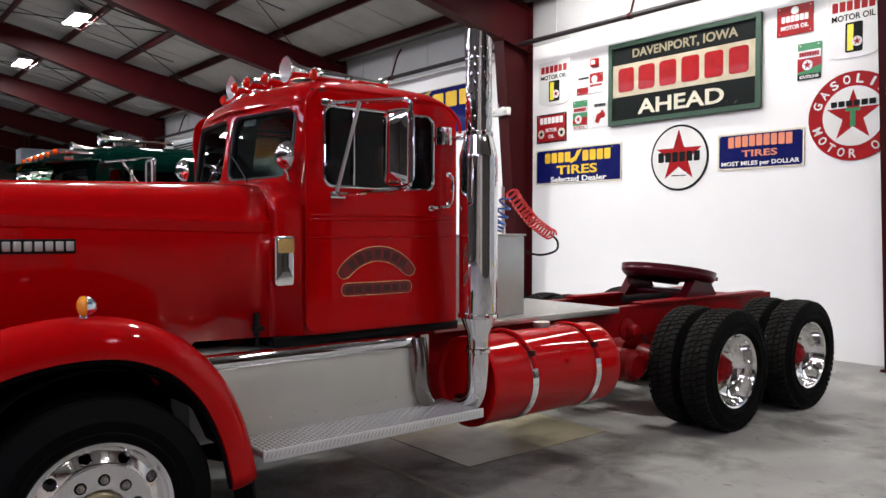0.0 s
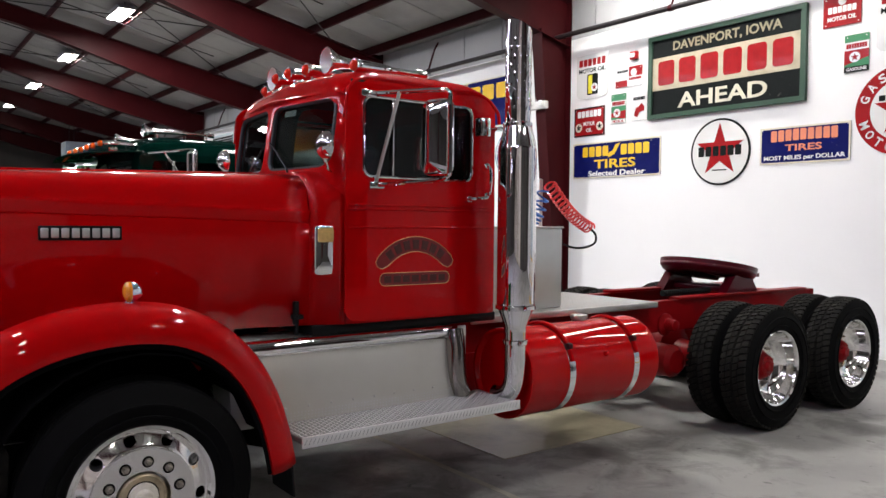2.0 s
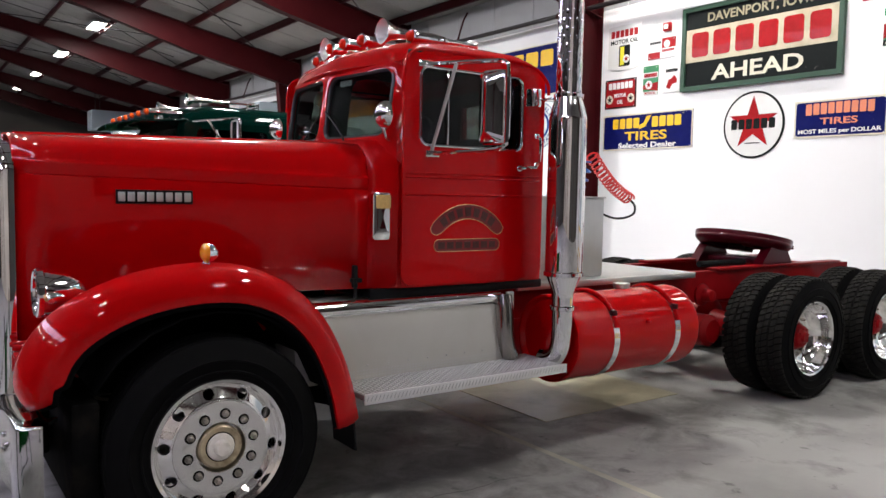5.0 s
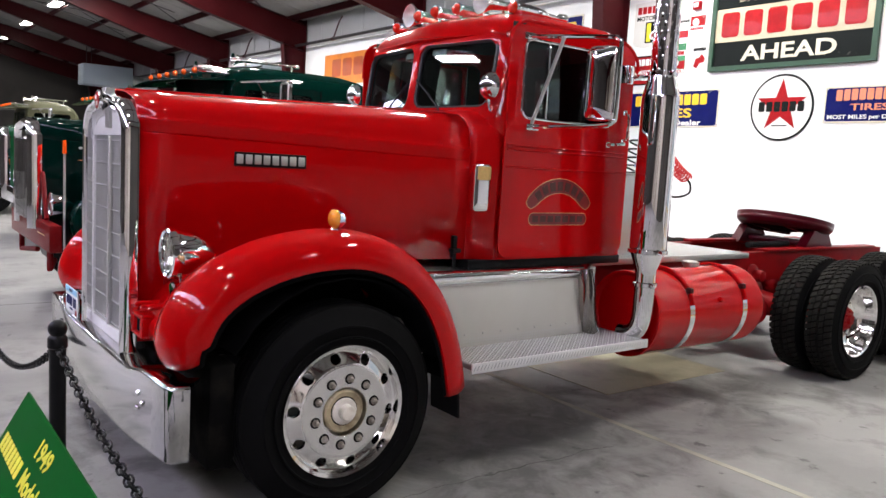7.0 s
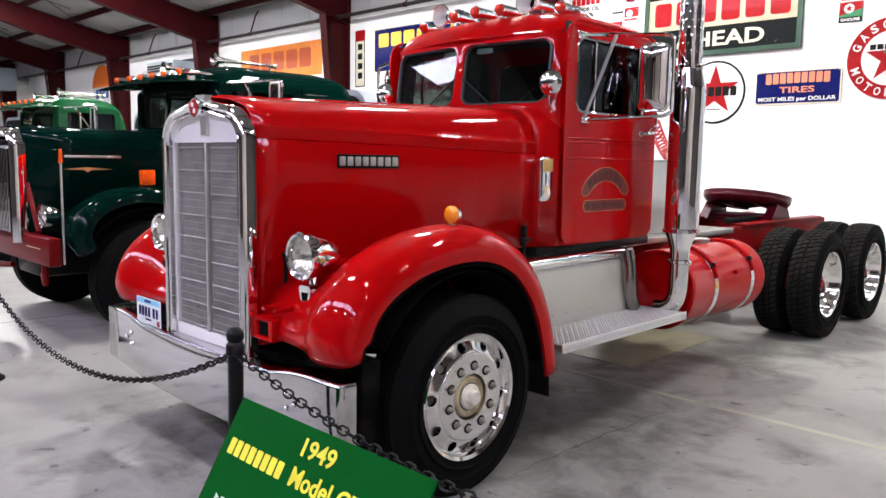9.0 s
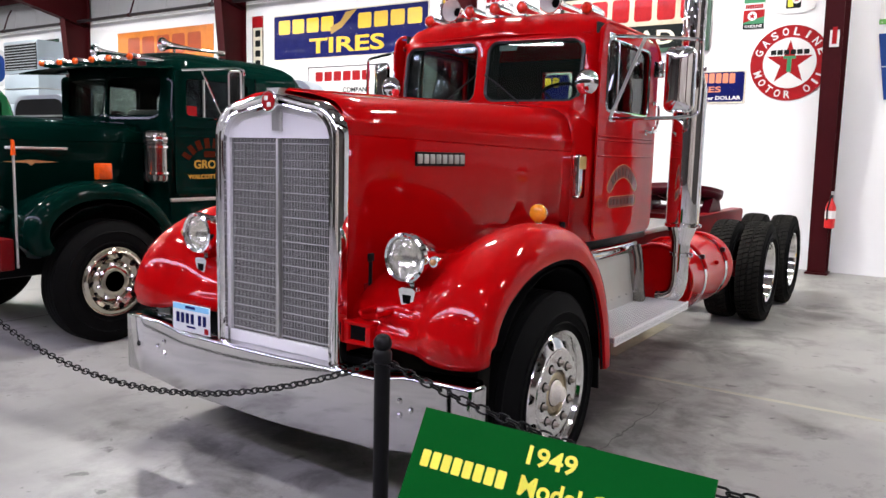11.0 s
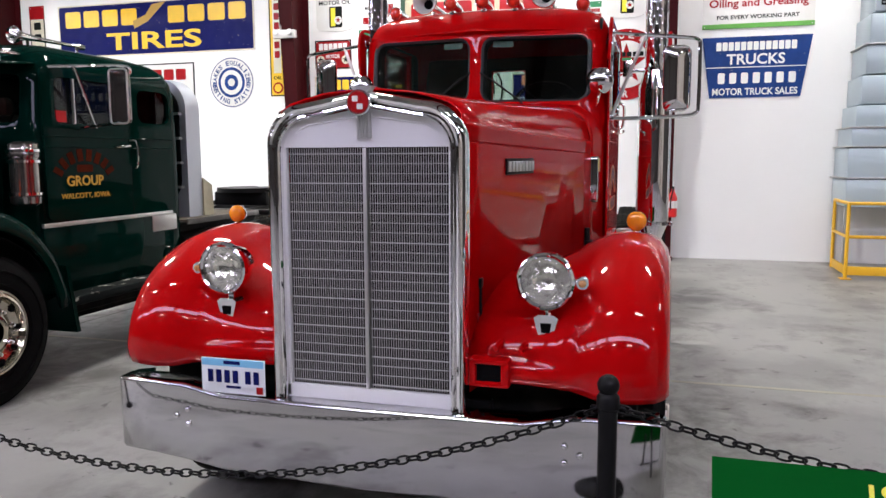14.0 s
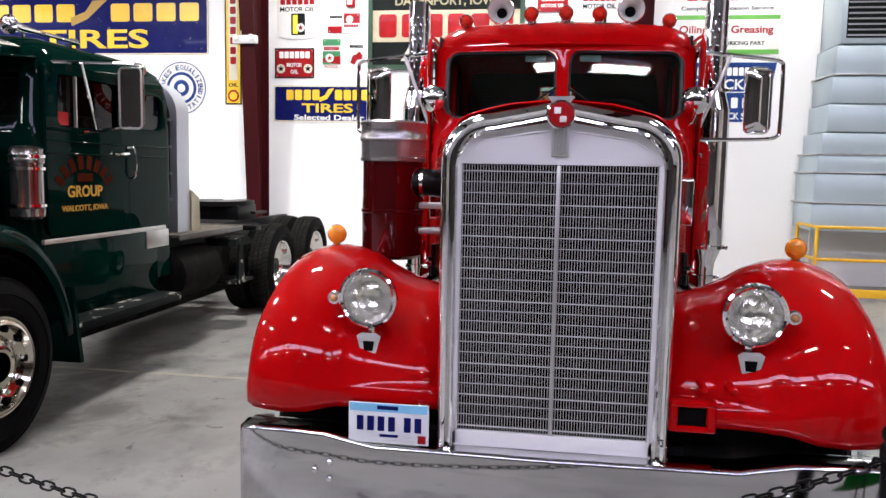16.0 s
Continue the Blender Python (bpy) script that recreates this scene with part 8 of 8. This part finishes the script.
            for k in range(7):
                part("bar", flat(m, rect(0.9 + 0.04 * k, 0.926 + 0.04 * k, 1.32, 1.35), -0.022, -0.018), RUSTPRINT, t)
            for v in (1.885, 1.80):
                part("belt_bead", tube(B(), [(X(2.14), out + s * 0.022, v), (X(3.16), out + s * 0.022, v)], 0.006, 6), paint, d)
                part("belt_bead", tube(B(), [(X(3.19), out + s * 0.012, v), (X(3.8), out + s * 0.012, v)], 0.006, 6), paint, t)
            part("rear_post_seam", box(B(), X(3.172), X(3.182), min(out, out + s * 0.012), max(out, out + s * 0.012), 0.8, 2.42), SHADEBLACK, t)
            part("sticker", flat(m, rect(-0.27, -0.16, 2.0, 2.09), -0.03, -0.012), SIGNRED, d)
            part("gilt_flourish", flat(m, [(-0.2, 1.02), (0.0, 1.05), (0.2, 1.02), (0.0, 0.99)], -0.022, -0.018), GOLD, t)
    # sun visor with lamps, horns
    bm = B()
    skin(bm, [[(X(1.62 + 0.06 * (abs(k) / 6) ** 2), C2 + 0.15 * k, 2.42 - 0.02 * (k / 6) ** 2), (X(2.14), C2 + 0.15 * k, 2.50 - 0.06 * (k / 6) ** 2), (X(2.4), C2 + 0.13 * k, 2.6 - 0.12 * (k / 6) ** 2)] for k in range(-6, 7)], False)
    vs = part("sun_visor", bm, paint, t)
    vs.modifiers.new("thick", "SOLIDIFY").thickness = 0.012
    for y in (-0.75, -0.42, -0.14, 0.14, 0.42, 0.75):
        bm = B()
        lathe(bm, (X(1.85), C2 + y, 2.51), (1, 0, 0), [(0, 0.03), (0.03, 0.036), (0.1, 0.033), (0.3, 0.02), (0.36, 0.006)], 16, (True, True))
        box(bm, X(1.92), X(2.0), C2 + y - 0.012, C2 + y + 0.012, 2.43, 2.5)
        mk = part("roof_marker", bm, CHROME, t, "chrome bullet marker lamp with an orange lens")
        part("lens", lathe(B(), (X(1.855), C2 + y, 2.51), (-1, 0, 0), [(0, 0.03), (0.03, 0.03), (0.045, 0.012)], 14, (True, True)), ORANGELENS, mk)
    for y in (-0.6, 0.55):
        bm = B()
        lathe(bm, (X(2.3), C2 + y, 2.685), (1, 0, 0), [(0.14, 0.01), (0.06, 0.034), (0.015, 0.056), (0.0, 0.064), (-0.006, 0.068), (0.004, 0.07), (0.05, 0.044), (0.12, 0.028), (0.3, 0.018), (0.68, 0.013), (0.7, 0.026), (0.76, 0.026)], 22, (True, True))
        cyl(bm, (X(2.44), C2 + y, 2.56), (X(2.44), C2 + y, 2.68), 0.012, n=8)
        cyl(bm, (X(2.98), C2 + y, 2.56), (X(2.98), C2 + y, 2.68), 0.012, n=8)
        part("air_horn", bm, FORGED, t, "chrome trumpet air horn")
    for s in (1, -1):
        ya, yb = sorted((ym(0.905, s), ym(0.89, s)))
        part("door_lining", box(B(), X(2.2), X(3.8 if full else 3.2), ya, yb, 1.2, 1.96), LINING, t)
    part("headliner", box(B(), X(2.45), X(3.6 if full else 2.9), C2 - 0.6, C2 + 0.6, 2.53, 2.545), LINING, t)
    part("rear_lining", box(B(), X(3.9 if full else 3.27), X(3.915 if full else 3.285), C2 - 0.8, C2 + 0.8, 1.0, 1.95), LINING, t)
    part("bench_seat", box(B(), X(2.8), X(3.15), C2 - 0.8, C2 + 0.8, 1.4, 2.1, 0.06), SEATVINYL, t)
    part("dashboard", box(B(), X(2.18), X(2.4), C2 - 0.86, C2 + 0.86, 1.6, 1.97, 0.03), BLACK, t)
    ringw = [(X(2.62 + 0.1 * math.cos(a)), C2 - 0.42 + 0.22 * math.sin(a), 2.06 + 0.17 * math.cos(a)) for a in [2 * math.pi * k / 28 for k in range(28)]]
    part("steering_wheel", tube(B(), ringw, 0.012, 8, wrap=True), BLACK, t)
    # near-black filler blocks that put shade under the cab and deck
    part("underframe_filler", box(B(), X(2.3), X(6.0), C2 - 0.62, C2 + 0.62, 0.3, 0.86, 0.05), GRIME, t)
    part("underfloor_filler", box(B(), X(2.0), X(3.4), C2 - 0.9, C2 + 0.9, 0.42, 0.72, 0.05), GRIME, t)
    part("deck_nosing", box(B(), X(3.9), X(5.3), C2 - 1.02, C2 - 1.004, 1.05, 1.105, 0.004), FINSDARK, t)
    # behind the cab: bright guard, deck, rear bogie
    bm = B()
    prism(bm, [(C2 + p, q) for p, q in [(-0.85, 1.1)] + [p for p in round_rect(-0.85, 0.85, 1.2, 2.52, 0.3, 8) if p[1] > 1.6][::-1] + [(0.85, 1.1)]], "x", X(4.18), X(4.42))
    gd = part("cab_guard", bm, GUARDGREY, t, "blue-grey aluminium guard behind the cab")
    part("guard_stay", prism(B(), [(X(4.42), 1.1), (X(4.6), 1.1), (X(4.58), 1.42), (X(4.42), 1.5)], "y", C2 - 0.87, C2 - 0.8), MATSHEET, gd, "beige foot plate")
    part("guard_back", prism(B(), [(C2 + p, q) for p, q in round_rect(-0.78, 0.78, 1.24, 2.45, 0.26, 8)], "x", X(4.165), X(4.18)), BLACK, gd)
    for z in (1.4, 1.65, 1.9, 2.15):
        part("shelf", box(B(), X(4.13), X(4.18), C2 - 0.8, C2 + 0.8, z, z + 0.025), SATIN, gd)
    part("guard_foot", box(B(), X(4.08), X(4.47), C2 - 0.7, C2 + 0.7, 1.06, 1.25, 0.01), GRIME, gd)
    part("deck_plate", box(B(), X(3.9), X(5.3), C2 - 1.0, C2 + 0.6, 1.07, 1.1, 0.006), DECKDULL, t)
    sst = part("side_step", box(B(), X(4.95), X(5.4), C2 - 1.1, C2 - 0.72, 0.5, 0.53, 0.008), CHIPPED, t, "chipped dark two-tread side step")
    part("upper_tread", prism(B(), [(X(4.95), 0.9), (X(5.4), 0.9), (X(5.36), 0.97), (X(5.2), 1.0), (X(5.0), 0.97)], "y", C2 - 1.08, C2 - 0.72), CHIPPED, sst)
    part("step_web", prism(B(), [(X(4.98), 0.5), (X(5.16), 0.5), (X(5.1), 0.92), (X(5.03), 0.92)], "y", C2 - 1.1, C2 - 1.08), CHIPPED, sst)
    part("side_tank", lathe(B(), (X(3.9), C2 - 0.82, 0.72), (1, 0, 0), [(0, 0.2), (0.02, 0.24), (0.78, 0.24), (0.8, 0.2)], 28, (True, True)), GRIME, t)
    if full:
        for s in (1, -1):
            for x in (6.35, 7.68):
                zf = 0.525 + (0.02 if x > 7 else 0)
                wheel_tyre(t, X(x), ym(1.1, s), zf, 0.53, 0.27, 0.32, s)
                wheel_tyre(t, X(x), ym(0.78, s), zf, 0.53, 0.27, 0.32, s)
                rear_wheel(t, X(x), ym(1.08, s), zf, s, 0.32, BLACK)
            part("mud_wing", box(B(), X(5.75), X(6.1), ym(0.95, s) - 0.03, ym(0.95, s) + 0.03, 1.2, 1.23), BLACK, t)
        for x in (6.35, 7.68):
            part("rear_axle", cyl(B(), (X(x), C2 - 1.0, 0.53), (X(x), C2 + 1.0, 0.53), 0.1, n=14), BLACK, t)
        part("fifth_wheel", prism(B(), [(X(6.9) + 0.5 * math.cos(a), C2 + 0.45 * math.sin(a)) for a in [radians(v) for v in range(20, 341, 16)]] + [(X(6.95), C2)], "z", 1.24, 1.3), BLACK, t)
        part("fifth_wheel_saddle", box(B(), X(6.6), X(7.2), C2 - 0.4, C2 + 0.4, 1.06, 1.25, 0.02), BLACK, t)
        part("cross_rail", box(B(), X(5.6), X(5.75), C2 - 1.05, C2 + 1.05, 1.02, 1.08, 0.01), BLACK, t)
    else:
        for s in (1, -1):
            wheel_tyre(t, X(6.3), ym(1.1, s), 0.525, 0.53, 0.27, 0.32, s)
            rear_wheel(t, X(6.3), ym(1.08, s), 0.525, s, 0.32, BLACK)
    return t


def skin_open(rings):
    """A sheet skinned over open outlines."""
    bm = B()
    skin(bm, rings, False)
    return bm


def skin_plate(rings):
    """A bent sheet with 12 mm of thickness."""
    bm = B()
    lo = [[Vector(p) for p in r] for r in rings]
    hi = [[Vector(p) + Vector((0, 0, 0.012)) for p in r] for r in rings]
    skin(bm, [[a[0], a[1], b[1], b[0]] for a, b in zip(lo, hi)], True, (True, True))
    return bm


other_truck(9.06, 0.0, GREENPAINT, True, "dark green conventional tractor truck with a red push bumper")
other_truck(15.2, 0.55, LEAFGREEN, False, "bright green older conventional truck parked further along")
other_truck(21.4, 0.0, surface("olive_paint", (0.06, 0.06, 0.035), 0.45, coat=0.2, spec=0.05), False, "pale conventional truck parked at the far end of the row")

# ---- barrier and information card ----


def barrier_post():
    th = thing("barrier_post", (0, 0, 0), "black iron barrier post with a ball top", "barrier post", "barrier posts")
    part("base", lathe(B(), (0, 0, 0), (0, 0, 1), [(0, 0.15), (0.012, 0.15), (0.02, 0.13), (0.035, 0.06), (0.05, 0.034)], 32, (True, True)), BLACK, th)
    part("tube", cyl(B(), (0, 0, 0.04), (0, 0, 0.93), 0.031, n=24), BLACK, th)
    part("collar", lathe(B(), (0, 0, 0.9), (0, 0, 1), [(0, 0.031), (0.004, 0.037), (0.04, 0.037), (0.05, 0.03), (0.056, 0.024)], 24, (True, True)), BLACK, th)
    part("ball_top", ball(B(), (0, 0, 0.978), 0.036, 20), BLACK, th)
    for s in (1, -1):
        part("hook", tube(B(), smooth_path([(0, s * 0.03, 0.9), (0, s * 0.05, 0.905), (0, s * 0.055, 0.885), (0, s * 0.045, 0.875)], 4), 0.005, 6), BLACK, th)
    return th


def chain(y0, y1, x, ztop, sag, x1=None):
    x1 = x if x1 is None else x1
    th = thing("chain", (x, (y0 + y1) / 2, ztop - sag), "black painted steel barrier chain hanging between posts", "chain", "barrier chains")
    n = 400
    pts = [Vector((x + (x1 - x) * k / n, y0 + (y1 - y0) * k / n, ztop - sag * (1 - (2 * k / n - 1) ** 2))) for k in range(n + 1)]
    run = 0.0
    step, nxt, i = 0.041, 0.0, 0
    me = bpy.data.meshes.new("link")
    bm = B()
    loop = [(0.0255 * (1 if math.cos(a) >= 0 else -1) * min(1, abs(math.cos(a)) ** 0.6), 0.0145 * math.sin(a), 0) for a in [2 * math.pi * k / 14 for k in range(14)]]
    tube(bm, loop, 0.0042, 6, wrap=True)
    finish(me, bm, BLACK)
    for a, b in zip(pts, pts[1:]):
        L = (b - a).length
        while nxt <= run + L:
            c = a + (b - a) * ((nxt - run) / L)
            d = (b - a).normalized()
            q = d.to_track_quat("X", "Z").to_matrix().to_4x4()
            ob = new("link", me)
            ob.parent = th
            ob.matrix_parent_inverse = world_of(th).inverted()
            ob.matrix_basis = Matrix.Translation(c) @ q @ Matrix.Rotation(radians(45 + 90 * (i % 2)), 4, "X")
            i += 1
            nxt += step
        run += L


def info_card():
    th = thing("information_card", (-0.5, 2.83, 0), "green board with yellow lettering leaning on a stand", "information board")
    dn = Vector((-0.495, 0, -0.869))
    m = Matrix(((0, 0.495, -0.869, -0.43), (-1, 0, 0, 2.827), (0, 0.869, 0.495, 0.832), (0, 0, 0, 1)))
    # x: to the reader's right, y: up the board, z: towards the reader
    part("board", flat(m, rect(-0.5, 0.476, -0.6, 0.0), -0.008, 0.0), CARDGREEN, th)
    tx = Matrix.Translation
    lettering("letter", "1949", m @ tx((-0.005, -0.066, 0.001)), 0.06, 0.165, CARDYELLOW, th, 0.0008)
    for k in range(8):
        u = -0.458 + 0.041 * k
        part("bar", flat(m, rect(u, u + 0.032, -0.19, -0.135, 0.006), 0.0, 0.0015), CARDYELLOW, th)
    lettering("letter", "Model CD-524", m @ tx((0.16, -0.16, 0.001)), 0.062, 0.5, CARDYELLOW, th, 0.0008)
    for row in range(5):
        v = -0.33 - 0.053 * row
        part("bullet", flat(m, [(-0.415, v - 0.01), (-0.393, v), (-0.415, v + 0.01)], 0.0, 0.0015), WHITEPRINT, th)
        for k in range(6 - row % 2):
            u = -0.38 + 0.105 * k
            part("bar", flat(m, rect(u, u + 0.09 - 0.02 * ((k + row) % 3), v - 0.009, v + 0.009, 0.003), 0.0, 0.0015), WHITEPRINT, th)
    for y in (2.55, 3.1):
        part("leg", tube(B(), [(-0.62, y, 0.47), (-0.6, y, 0.0)], 0.014, 8), BLACK, th)
        part("back_leg", tube(B(), [(-0.5, y, 0.68), (-0.35, y, 0.0)], 0.012, 8), BLACK, th)
    part("foot_bar", tube(B(), [(-0.6, 2.5, 0.012), (-0.6, 3.15, 0.012)], 0.012, 8), BLACK, th)


bp0 = barrier_post()
bp0.matrix_basis = Matrix.Translation((-0.28, 3.64, 0))
for yy in (7.28, 1.05, 10.9):
    copy_thing(bp0, Matrix.Translation((-0.28, yy, 0)))
chain(3.69, 7.23, -0.28, 0.885, 0.39)
chain(3.59, 1.1, -0.28, 0.9, 0.165)
chain(7.33, 10.85, -0.28, 0.885, 0.39)
info_card()
